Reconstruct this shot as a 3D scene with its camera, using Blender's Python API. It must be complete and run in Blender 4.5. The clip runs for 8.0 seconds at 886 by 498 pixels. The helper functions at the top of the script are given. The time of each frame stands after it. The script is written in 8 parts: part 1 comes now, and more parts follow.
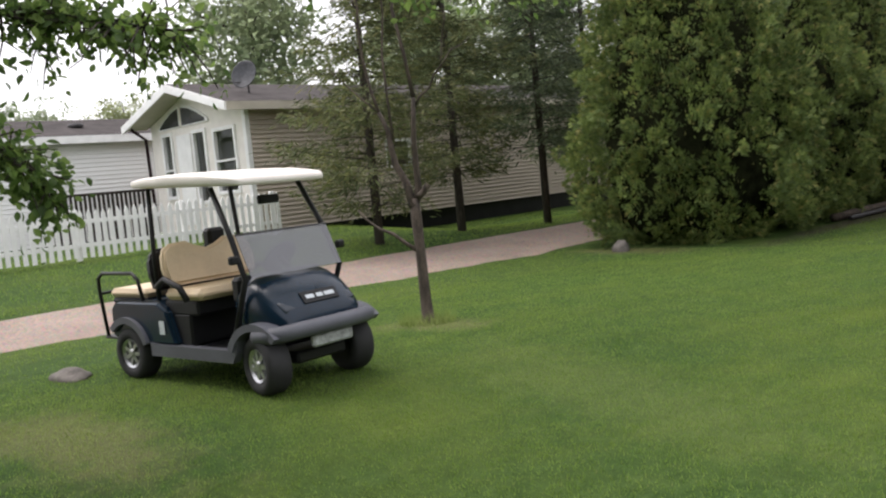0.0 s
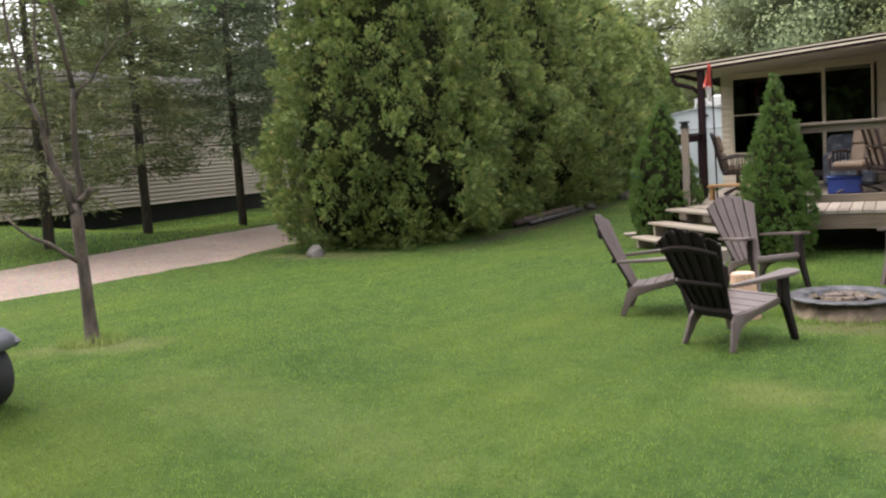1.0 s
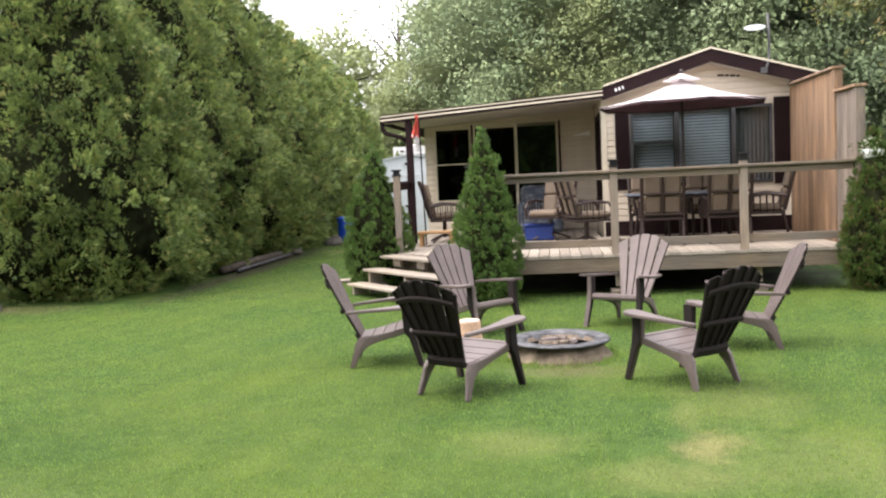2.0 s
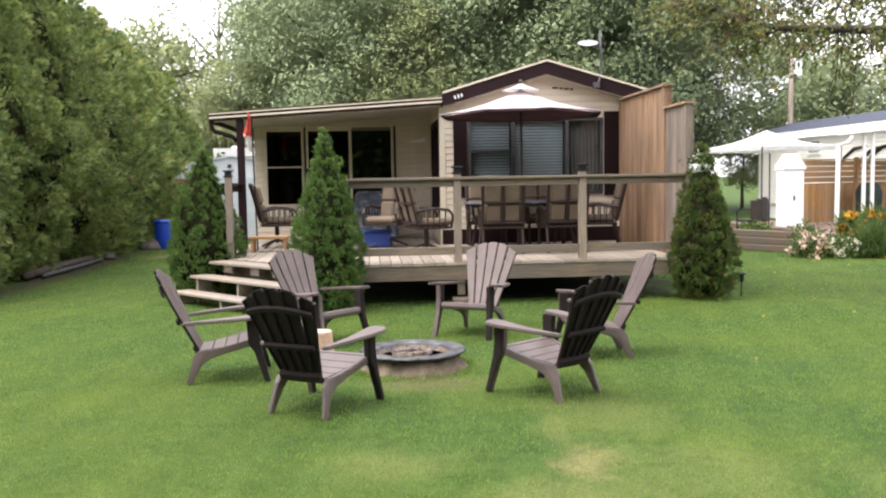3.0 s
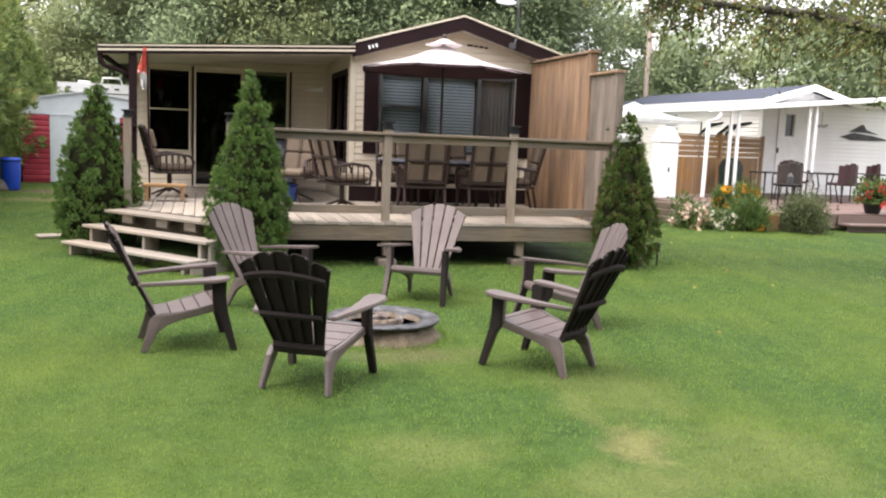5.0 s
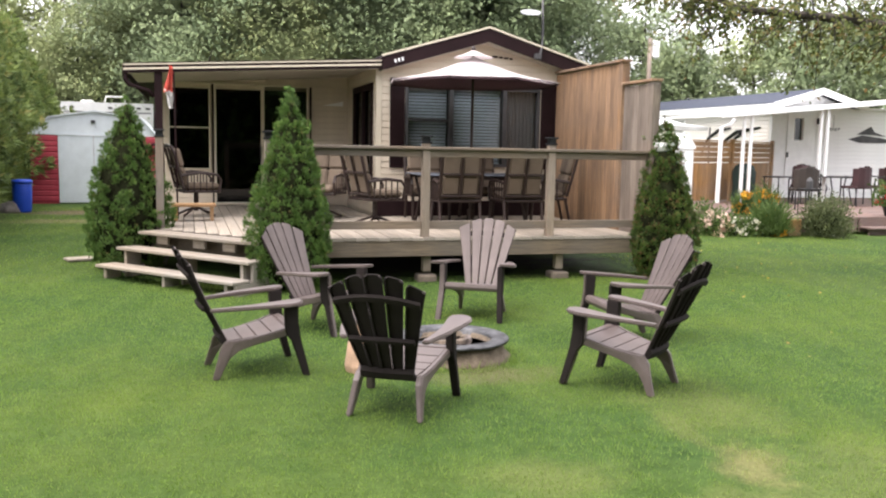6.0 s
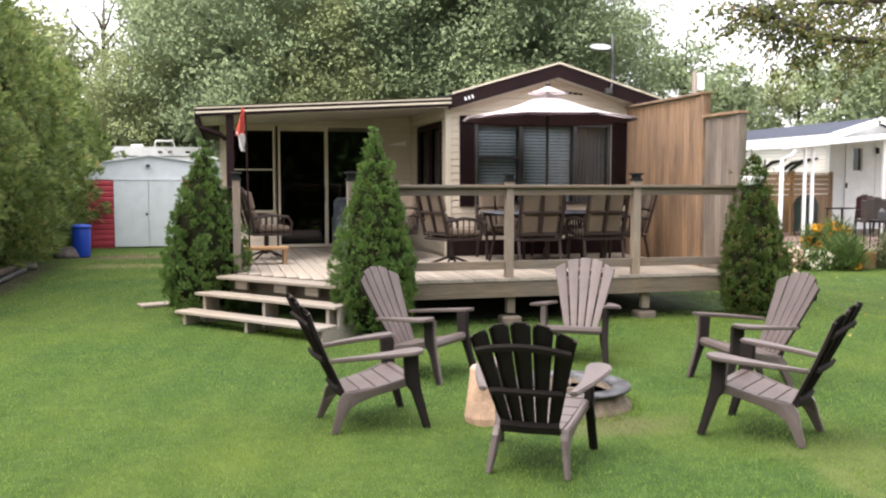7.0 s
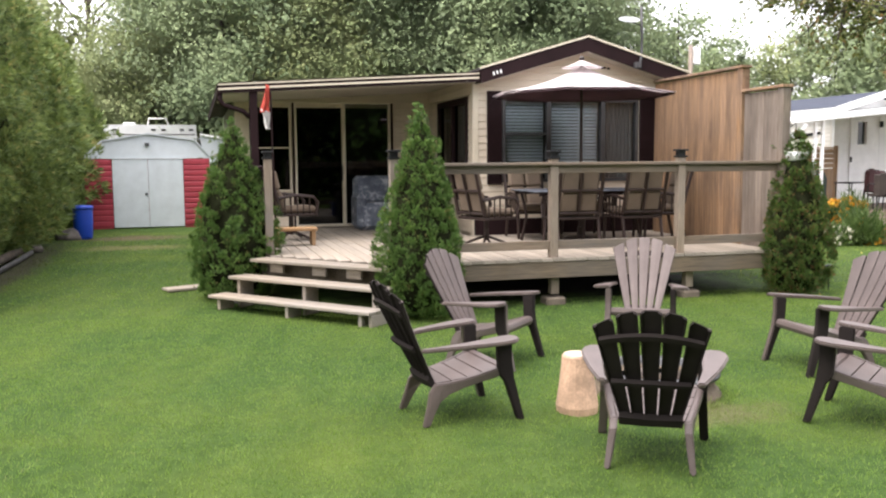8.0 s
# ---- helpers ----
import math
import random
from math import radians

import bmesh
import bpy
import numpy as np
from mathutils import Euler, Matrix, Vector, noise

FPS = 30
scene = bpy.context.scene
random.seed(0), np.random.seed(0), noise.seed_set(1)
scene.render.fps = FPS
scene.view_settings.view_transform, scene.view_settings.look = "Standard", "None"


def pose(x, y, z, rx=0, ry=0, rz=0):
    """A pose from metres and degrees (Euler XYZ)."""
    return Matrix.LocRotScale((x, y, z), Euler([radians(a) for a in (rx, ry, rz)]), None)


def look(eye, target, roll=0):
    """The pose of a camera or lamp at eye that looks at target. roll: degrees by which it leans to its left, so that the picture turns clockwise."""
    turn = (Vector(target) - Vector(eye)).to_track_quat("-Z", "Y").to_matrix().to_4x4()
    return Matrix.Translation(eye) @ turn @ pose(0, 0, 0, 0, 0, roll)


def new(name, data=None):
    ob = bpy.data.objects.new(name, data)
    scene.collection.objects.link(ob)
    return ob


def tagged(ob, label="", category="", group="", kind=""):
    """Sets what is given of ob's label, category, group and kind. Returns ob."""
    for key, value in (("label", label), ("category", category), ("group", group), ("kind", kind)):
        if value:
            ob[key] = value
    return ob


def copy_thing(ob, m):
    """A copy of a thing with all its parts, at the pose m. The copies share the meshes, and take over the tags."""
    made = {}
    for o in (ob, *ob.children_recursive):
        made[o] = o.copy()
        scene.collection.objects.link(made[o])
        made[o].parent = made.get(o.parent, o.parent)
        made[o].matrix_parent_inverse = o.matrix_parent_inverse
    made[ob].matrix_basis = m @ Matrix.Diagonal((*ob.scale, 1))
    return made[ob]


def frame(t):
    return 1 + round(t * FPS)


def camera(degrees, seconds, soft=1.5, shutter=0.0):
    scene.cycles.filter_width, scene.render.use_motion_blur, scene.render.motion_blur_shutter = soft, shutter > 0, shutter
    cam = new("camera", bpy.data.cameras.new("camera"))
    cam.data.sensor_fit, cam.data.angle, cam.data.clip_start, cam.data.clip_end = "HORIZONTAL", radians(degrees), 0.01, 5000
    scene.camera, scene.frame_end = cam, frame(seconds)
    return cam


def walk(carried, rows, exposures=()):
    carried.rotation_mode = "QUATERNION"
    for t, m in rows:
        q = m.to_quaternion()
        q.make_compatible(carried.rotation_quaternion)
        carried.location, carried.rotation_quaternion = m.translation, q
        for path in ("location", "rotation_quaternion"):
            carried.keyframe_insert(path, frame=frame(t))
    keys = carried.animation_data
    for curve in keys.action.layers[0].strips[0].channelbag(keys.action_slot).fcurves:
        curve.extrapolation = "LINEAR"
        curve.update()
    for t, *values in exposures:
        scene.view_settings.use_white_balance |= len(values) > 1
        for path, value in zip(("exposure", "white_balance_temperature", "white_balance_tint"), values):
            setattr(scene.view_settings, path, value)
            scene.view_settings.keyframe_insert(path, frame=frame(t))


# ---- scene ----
cam = camera(53.5, 8.0, 2.15, 0.06)
PATH = [
    (0, (-0.576, 0.166, 1.549), (-2.018, 1.542, 1.39), -5.6),
    (0.5, (-0.635, 0.37, 1.501), (-1.891, 1.925, 1.424), -4.7),
    (1, (-0.704, 0.653, 1.611), (-1.615, 2.42, 1.392), -3.9),
    (1.1, (-0.713, 0.686, 1.618), (-1.552, 2.489, 1.401), -4.0),
    (1.5, (-0.867, 0.759, 1.659), (-1.44, 2.667, 1.479), -4.0),
    (2, (-1.064, 0.879, 1.655), (-1.322, 2.856, 1.495), -2.7),
    (3.3, (-1.563, 1.368, 1.612), (-1.32, 3.347, 1.458), 0.1),
    (3.5, (-1.696, 1.412, 1.607), (-1.401, 3.382, 1.429), 1.0),
    (4, (-2.026, 1.562, 1.661), (-1.625, 3.503, 1.392), -0.2),
    (4.2, (-2.122, 1.628, 1.661), (-1.686, 3.56, 1.381), -0.1),
    (5.5, (-2.823, 2.087, 1.636), (-2.257, 3.99, 1.399), 2.9),
    (6, (-3.092, 2.238, 1.663), (-2.537, 4.146, 1.432), 1.1),
    (6.5, (-3.362, 2.479, 1.67), (-2.772, 4.38, 1.472), 0.2),
    (7, (-3.64, 2.693, 1.674), (-3.15, 4.626, 1.526), 0.0),
    (7.5, (-4.016, 2.901, 1.703), (-3.531, 4.835, 1.546), -0.5),
    (8, (-4.288, 3.182, 1.699), (-3.751, 5.098, 1.497), -0.4),
]
EXPOSURES = [(0.0, 0.78), (0.5, 0.85), (1.0, 1.3), (1.5, 1.67), (2.0, 1.78), (3.5, 1.58), (8.0, 1.63)]
walk(cam, [(t, look(eye, target, roll)) for t, eye, target, roll in PATH], EXPOSURES)
SKY = 0.125

# ---------------------------------------------------------------- light
world = bpy.data.worlds.new("sky")
scene.world = world
world.use_nodes = True
wn = world.node_tree
sky = wn.nodes.new("ShaderNodeTexSky")
sky.sky_type = "NISHITA"
sky.sun_disc = False
sky.sun_elevation = radians(66)
sky.sun_rotation = radians(253)
sky.air_density, sky.dust_density, sky.ozone_density = 1.0, 6.0, 1.0
haze = wn.nodes.new("ShaderNodeMix")
haze.data_type = "RGBA"
haze.inputs[0].default_value = 0.72
haze.inputs[7].default_value = (9.45, 9.15, 9.5, 1)
wn.links.new(sky.outputs[0], haze.inputs[6])
bg = wn.nodes["Background"]
wn.links.new(haze.outputs[2], bg.inputs[0])
bg.inputs[1].default_value = SKY

sun = new("sun", bpy.data.lights.new("sun", "SUN"))
sun.data.energy, sun.data.angle, sun.data.color = 1.45, radians(38), (1.0, 0.945, 0.93)
sun.matrix_basis = look((-5, -1.5, 12), (0, 0, 0))

# ---------------------------------------------------------------- small tools


def part(name, bm, material, parent=None, label="", smooth=False):
    """One mesh object from a bmesh or a ready mesh, under a thing or a part."""
    if isinstance(bm, bmesh.types.BMesh):
        me = bpy.data.meshes.new(name)
        bm.to_mesh(me)
        bm.free()
    else:
        me = bm
    if smooth:
        me.polygons.foreach_set("use_smooth", [True] * len(me.polygons))
    if material and not me.materials:
        me.materials.append(material)
    ob = new(name, me)
    ob.parent = parent
    if label:
        ob["label"] = label
    return ob


def thing(name, m, label, category, group="", kind=""):
    ob = new(name)
    ob.empty_display_size = 0.1
    ob.matrix_basis = m
    return tagged(ob, label, category, group, kind)


def box(bm, x0, x1, y0, y1, z0, z1, bevel=0.0, m=None):
    """An axis-aligned box, optionally with bevelled edges, optionally moved by m."""
    b = bmesh.new() if bevel else bm
    v = [b.verts.new((x, y, z)) for x in (x0, x1) for y in (y0, y1) for z in (z0, z1)]
    for f in ((0, 1, 3, 2), (4, 6, 7, 5), (0, 4, 5, 1), (2, 3, 7, 6), (0, 2, 6, 4), (1, 5, 7, 3)):
        b.faces.new([v[i] for i in f])
    if bevel:
        bmesh.ops.bevel(b, geom=b.edges[:], offset=bevel, segments=1, affect="EDGES")
        if m is not None:
            bmesh.ops.transform(b, matrix=m, verts=b.verts)
        me = bpy.data.meshes.new("tmp")
        b.to_mesh(me)
        b.free()
        bm.from_mesh(me)
        bpy.data.meshes.remove(me)
    elif m is not None:
        bmesh.ops.transform(bm, matrix=m, verts=v)
    return bm


def boxes(*rows, bevel=0.0):
    bm = bmesh.new()
    for r in rows:
        box(bm, *r, bevel=bevel)
    return bm


def tube(bm, pts, r, n=8, taper=None):
    """A round bar along points; r one radius or one for each point."""
    pts = [Vector(p) for p in pts]
    rs = [float(r)] * len(pts) if not isinstance(r, (list, tuple)) else [float(q) for q in r]
    rings, prev = [], None
    for i, p in enumerate(pts):
        d = (pts[min(i + 1, len(pts) - 1)] - pts[max(i - 1, 0)]).normalized()
        if prev is None:
            a = d.orthogonal().normalized()
        else:
            a = (prev - d * prev.dot(d)).normalized()
        prev = a
        b = d.cross(a)
        rings.append([bm.verts.new(p + rs[i] * (math.cos(k * math.tau / n) * a + math.sin(k * math.tau / n) * b)) for k in range(n)])
    for q, s in zip(rings, rings[1:]):
        for k in range(n):
            bm.faces.new((q[k], q[(k + 1) % n], s[(k + 1) % n], s[k]))
    bm.faces.new(rings[0][::-1])
    bm.faces.new(rings[-1])
    return bm


def lathe(bm, prof, n=20, m=None):
    """A turned shape round z from (radius, height) pairs."""
    rings = []
    for r, z in prof:
        rings.append([bm.verts.new((r * math.cos(k * math.tau / n), r * math.sin(k * math.tau / n), z)) for k in range(n)])
    for q, s in zip(rings, rings[1:]):
        for k in range(n):
            bm.faces.new((q[k], q[(k + 1) % n], s[(k + 1) % n], s[k]))
    if prof[0][0] > 1e-4:
        bm.faces.new(rings[0][::-1])
    if prof[-1][0] > 1e-4:
        bm.faces.new(rings[-1])
    if m is not None:
        bmesh.ops.transform(bm, matrix=m, verts=[v for r in rings for v in r])
    return bm


def prism(bm, poly, axis, a, b):
    """A polygon, given in the plane across the axis, drawn out from a to b."""
    def at(p, c):
        return {"x": (c, p[0], p[1]), "y": (p[0], c, p[1]), "z": (p[0], p[1], c)}[axis]
    lo = [bm.verts.new(at(p, a)) for p in poly]
    hi = [bm.verts.new(at(p, b)) for p in poly]
    k = len(poly)
    bm.faces.new(lo)
    bm.faces.new(hi[::-1])
    for i in range(k):
        bm.faces.new((lo[i], hi[i], hi[(i + 1) % k], lo[(i + 1) % k]))
    bmesh.ops.recalc_face_normals(bm, faces=bm.faces[:])
    return bm


def soften(bm, w=0.01, seg=2):
    bmesh.ops.bevel(bm, geom=[e for e in bm.edges if e.is_manifold and e.calc_face_angle(0) > 0.6], offset=w, segments=seg, affect="EDGES")
    return bm


def smoothstep(a, b, x):
    t = np.clip((x - a) / (b - a), 0, 1)
    return t * t * (3 - 2 * t)


def ground_z(x, y):
    """The lawn's height: nearly level, rising beyond the road."""
    x, y = np.asarray(x, float), np.asarray(y, float)
    z = 0.70 * smoothstep(-10.5, -18.5, x) * (1 - 0.75 * smoothstep(12.5, 16.5, y) * smoothstep(-13.5, -16.5, x))
    z = z + 0.10 * smoothstep(-4.0, -6.5, np.asarray(x, float)) * (1 - smoothstep(7.5, 11.0, np.asarray(y, float))) * (1 - smoothstep(-10.0, -13.0, np.asarray(x, float)))
    return z


# ---------------------------------------------------------------- materials


def node_mat(name):
    m = bpy.data.materials.new(name)
    m.use_nodes = True
    t = m.node_tree
    return m, t, t.nodes["Principled BSDF"]


def link(t, a, b):
    t.links.new(a, b)


def noise_node(t, scale, detail=4.0, rough=0.6, coord="Object", stretch=None):
    tc = t.nodes.new("ShaderNodeTexCoord")
    n = t.nodes.new("ShaderNodeTexNoise")
    n.inputs["Scale"].default_value = scale
    n.inputs["Detail"].default_value = detail
    n.inputs["Roughness"].default_value = rough
    src = tc.outputs[coord]
    if stretch:
        mp = t.nodes.new("ShaderNodeMapping")
        mp.inputs["Scale"].default_value = stretch
        link(t, src, mp.inputs[0])
        src = mp.outputs[0]
    link(t, src, n.inputs["Vector"])
    return n


def ramp_node(t, fac, stops):
    r = t.nodes.new("ShaderNodeValToRGB")
    e = r.color_ramp.elements
    while len(e) > len(stops):
        e.remove(e[-1])
    while len(e) < len(stops):
        e.new(0.5)
    for k, (p, c) in enumerate(stops):
        e[k].position, e[k].color = p, (*c, 1)
    link(t, fac, r.inputs[0])
    return r


def mix_rgb(t, fac, a, b, mode="MIX"):
    n = t.nodes.new("ShaderNodeMix")
    n.data_type, n.blend_type = "RGBA", mode
    for src, k in ((fac, 0), (a, 6), (b, 7)):
        if isinstance(src, (int, float)):
            n.inputs[k].default_value = src
        elif isinstance(src, tuple):
            n.inputs[k].default_value = (*src, 1)
        else:
            link(t, src, n.inputs[k])
    return n.outputs[2]


def math_node(t, op, a, b=0.5):
    n = t.nodes.new("ShaderNodeMath")
    n.operation = op
    for k, v in enumerate((a, b)):
        if isinstance(v, (int, float)):
            n.inputs[k].default_value = v
        else:
            link(t, v, n.inputs[k])
    return n.outputs[0]


def bump(t, bsdf, height, strength=0.3, dist=0.01):
    b = t.nodes.new("ShaderNodeBump")
    b.inputs["Strength"].default_value = strength
    b.inputs["Distance"].default_value = dist
    link(t, height, b.inputs["Height"])
    link(t, b.outputs[0], bsdf.inputs["Normal"])


def plain(name, col, rough=0.5, metal=0.0, var=0.12, scale=3.0, fine=60.0, relief=0.1, per_object=0.0, coat=0.0, stretch=None):
    """A surface of one colour with stains, grain and a little relief."""
    m, t, b = node_mat(name)
    big, small = noise_node(t, scale, stretch=stretch), noise_node(t, fine, stretch=stretch)
    lo, hi = tuple(c * (1 - var * 1.6) for c in col), tuple(min(1, c * (1 + var)) for c in col)
    c1 = ramp_node(t, big.outputs["Fac"], [(0.3, lo), (0.7, hi)]).outputs[0]
    c2 = mix_rgb(t, var * 2, c1, small.outputs["Fac"], "OVERLAY")
    if per_object:
        oi = t.nodes.new("ShaderNodeObjectInfo")
        hsv = t.nodes.new("ShaderNodeHueSaturation")
        link(t, math_node(t, "MULTIPLY_ADD", oi.outputs["Random"], per_object), hsv.inputs["Value"])
        hsv.inputs["Value"].links[0].from_node.inputs[2].default_value = 1 - per_object / 2
        link(t, c2, hsv.inputs["Color"])
        c2 = hsv.outputs[0]
    link(t, c2, b.inputs["Base Color"])
    rr = math_node(t, "MULTIPLY_ADD", small.outputs["Fac"], 0.25)
    rr.node.inputs[2].default_value = max(0.02, rough - 0.12)
    link(t, rr, b.inputs["Roughness"])
    b.inputs["Metallic"].default_value = metal
    b.inputs["Coat Weight"].default_value = coat
    if relief:
        bump(t, b, small.outputs["Fac"], relief, 0.004)
    return m


def wood(name, light, dark, axis="x", rough=0.75, per_object=0.35, relief=0.35, streak=None):
    """Weathered timber with grain along the axis, stains and, on upright boards, rain streaks."""
    m, t, b = node_mat(name)
    st = {"x": (0.6, 9, 9), "y": (9, 0.6, 9), "z": (9, 9, 0.6)}[axis]
    grain = noise_node(t, 6.0, 6, 0.65, stretch=st)
    stain = noise_node(t, 1.3, 3)
    oi = t.nodes.new("ShaderNodeObjectInfo")
    c = ramp_node(t, grain.outputs["Fac"], [(0.3, dark), (0.68, light)]).outputs[0]
    grey = mix_rgb(t, ramp_node(t, stain.outputs["Fac"], [(0.35, (0, 0, 0)), (0.7, (0.55, 0.55, 0.55))]).outputs[0], c, tuple(0.75 * (sum(dark) / 3 + sum(light) / 3) / 2 + 0.35 * d for d in dark))
    hsv = t.nodes.new("ShaderNodeHueSaturation")
    link(t, math_node(t, "MULTIPLY_ADD", oi.outputs["Random"], per_object), hsv.inputs["Value"])
    hsv.inputs["Value"].links[0].from_node.inputs[2].default_value = 1 - per_object / 2
    if streak:
        geo = t.nodes.new("ShaderNodeNewGeometry")
        for scale, st2, lo, hi, amt in ((3.0, (1.6, 1.6, 0.28), 0.44, 0.66, 0.85), (16.0, (1.6, 1.6, 0.10), 0.50, 0.72, 0.6)):
            mp = t.nodes.new("ShaderNodeMapping")
            mp.inputs["Scale"].default_value = st2
            link(t, geo.outputs["Position"], mp.inputs[0])
            wet = noise_node(t, scale, 4, 0.7)
            link(t, mp.outputs[0], wet.inputs["Vector"])
            grey = mix_rgb(t, ramp_node(t, wet.outputs["Fac"], [(lo, (0, 0, 0)), (hi, (amt, amt, amt))]).outputs[0], grey, streak)
    link(t, grey, hsv.inputs["Color"])
    link(t, hsv.outputs[0], b.inputs["Base Color"])
    b.inputs["Roughness"].default_value = rough
    bump(t, b, grain.outputs["Fac"], relief, 0.004)
    return m


def leaf_mat(name, stops, trans=0.35, patch=0.6, low=0.6, high=1.22, round_=0.0, centre=(0, 0, 0)):
    """Foliage: every leaf its own tone, with broad patches of light and dark growth."""
    m, t, b = node_mat(name)
    geo = t.nodes.new("ShaderNodeNewGeometry")
    c = ramp_node(t, geo.outputs["Random Per Island"], stops).outputs[0]
    big = noise_node(t, patch, 3)
    tone = ramp_node(t, big.outputs["Fac"], [(0.32, (low, low * 1.05, low)), (0.68, (high, high * 0.97, high * 0.85))]).outputs[0]
    c = mix_rgb(t, 1.0, c, tone, "MULTIPLY")
    link(t, c, b.inputs["Base Color"])
    b.inputs["Roughness"].default_value = 0.55
    b.inputs["Specular IOR Level"].default_value = 0.3
    tr = t.nodes.new("ShaderNodeBsdfTranslucent")
    link(t, c, tr.inputs[0])
    mx = t.nodes.new("ShaderNodeMixShader")
    mx.inputs[0].default_value = trans
    link(t, b.outputs[0], mx.inputs[1])
    link(t, tr.outputs[0], mx.inputs[2])
    link(t, mx.outputs[0], t.nodes["Material Output"].inputs[0])
    if round_:
        # leaves of a dense crown share the crown's own roundness
        tc = t.nodes.new("ShaderNodeTexCoord")
        sub_ = t.nodes.new("ShaderNodeVectorMath")
        sub_.operation = "SUBTRACT"
        sub_.inputs[1].default_value = centre
        link(t, tc.outputs["Object"], sub_.inputs[0])
        flat = t.nodes.new("ShaderNodeVectorMath")
        flat.operation = "NORMALIZE"
        link(t, sub_.outputs[0], flat.inputs[0])
        big_n = t.nodes.new("ShaderNodeVectorTransform")
        big_n.vector_type, big_n.convert_from, big_n.convert_to = "NORMAL", "OBJECT", "WORLD"
        link(t, flat.outputs[0], big_n.inputs[0])
        mixn = t.nodes.new("ShaderNodeMix")
        mixn.data_type = "VECTOR"
        mixn.inputs[0].default_value = round_
        link(t, geo.outputs["Normal"], mixn.inputs[4])
        link(t, big_n.outputs[0], mixn.inputs[5])
        nn = t.nodes.new("ShaderNodeVectorMath")
        nn.operation = "NORMALIZE"
        link(t, mixn.outputs[1], nn.inputs[0])
        link(t, nn.outputs[0], b.inputs["Normal"])
        link(t, nn.outputs[0], tr.inputs["Normal"])
    return m


def glass(name, tint=(0.9, 0.95, 0.95), rough=0.02):
    m, t, b = node_mat(name)
    b.inputs["Base Color"].default_value = (*tint, 1)
    b.inputs["Transmission Weight"].default_value = 1.0
    b.inputs["Roughness"].default_value = rough
    b.inputs["IOR"].default_value = 1.12
    return m


def window_glass(name, tint, gloss=0.25):
    """Thin dark window glass: mostly clear, mirror-like at the surface."""
    m, t, b = node_mat(name)
    tr = t.nodes.new("ShaderNodeBsdfTransparent")
    tr.inputs[0].default_value = (*tint, 1)
    gl = t.nodes.new("ShaderNodeBsdfGlossy")
    gl.inputs["Roughness"].default_value = 0.03
    fr = t.nodes.new("ShaderNodeFresnel")
    fr.inputs[0].default_value = 1.5
    mx = t.nodes.new("ShaderNodeMixShader")
    link(t, math_node(t, "MULTIPLY_ADD", fr.outputs[0], 0.17), mx.inputs[0])
    mx.inputs[0].links[0].from_node.inputs[2].default_value = gloss * 0.2
    link(t, tr.outputs[0], mx.inputs[1])
    link(t, gl.outputs[0], mx.inputs[2])
    link(t, mx.outputs[0], t.nodes["Material Output"].inputs[0])
    t.nodes.remove(b)
    return m


# the lawn: worn patches, clover, drier growth and painted shade shared by the turf and its blades
WORN_AND_SHADE = (
    (-0.20, 6.12, 0.26, 0.34, -12, (0.25, 0.205, 0.095), 0.42),
    (-0.26, 6.75, 0.10, 0.70, -4, (0.15, 0.15, 0.06), 0.2),
    (0.35, 5.85, 0.80, 0.75, -20, (0.165, 0.175, 0.062), 0.24),
    (-1.35, 6.2, 0.5, 0.35, 10, (0.13, 0.145, 0.05), 0.4),
    (-0.5, 5.6, 0.5, 0.4, 10, (0.14, 0.15, 0.05), 0.4),
    (0.15, 7.1, 0.55, 0.8, -25, (0.15, 0.16, 0.055), 0.28),
    (-0.95, 8.2, 0.6, 0.3, 5, (0.12, 0.10, 0.055), 0.5),
    (-6.3, 2.2, 1.6, 0.6, 5, (0.16, 0.15, 0.07), 0.45),
    (-7.0, 6.1, 0.9, 0.4, 20, (0.17, 0.165, 0.075), 0.5),
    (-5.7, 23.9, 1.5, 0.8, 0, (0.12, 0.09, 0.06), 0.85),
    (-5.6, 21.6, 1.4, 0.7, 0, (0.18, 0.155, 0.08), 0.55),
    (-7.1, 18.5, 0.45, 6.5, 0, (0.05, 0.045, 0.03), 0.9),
    (-9.2, 12.9, 1.6, 0.6, 0, (0.15, 0.13, 0.07), 0.5),
    # near-black patch paints the deep shade on the ground under the deck
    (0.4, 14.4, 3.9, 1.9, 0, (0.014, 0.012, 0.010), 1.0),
    (2.2, 5.5, 2.6, 0.9, 30, (0.12, 0.145, 0.05), 0.35),
    (-4.2, 5.0, 2.4, 0.7, -20, (0.11, 0.14, 0.042), 0.35),
)


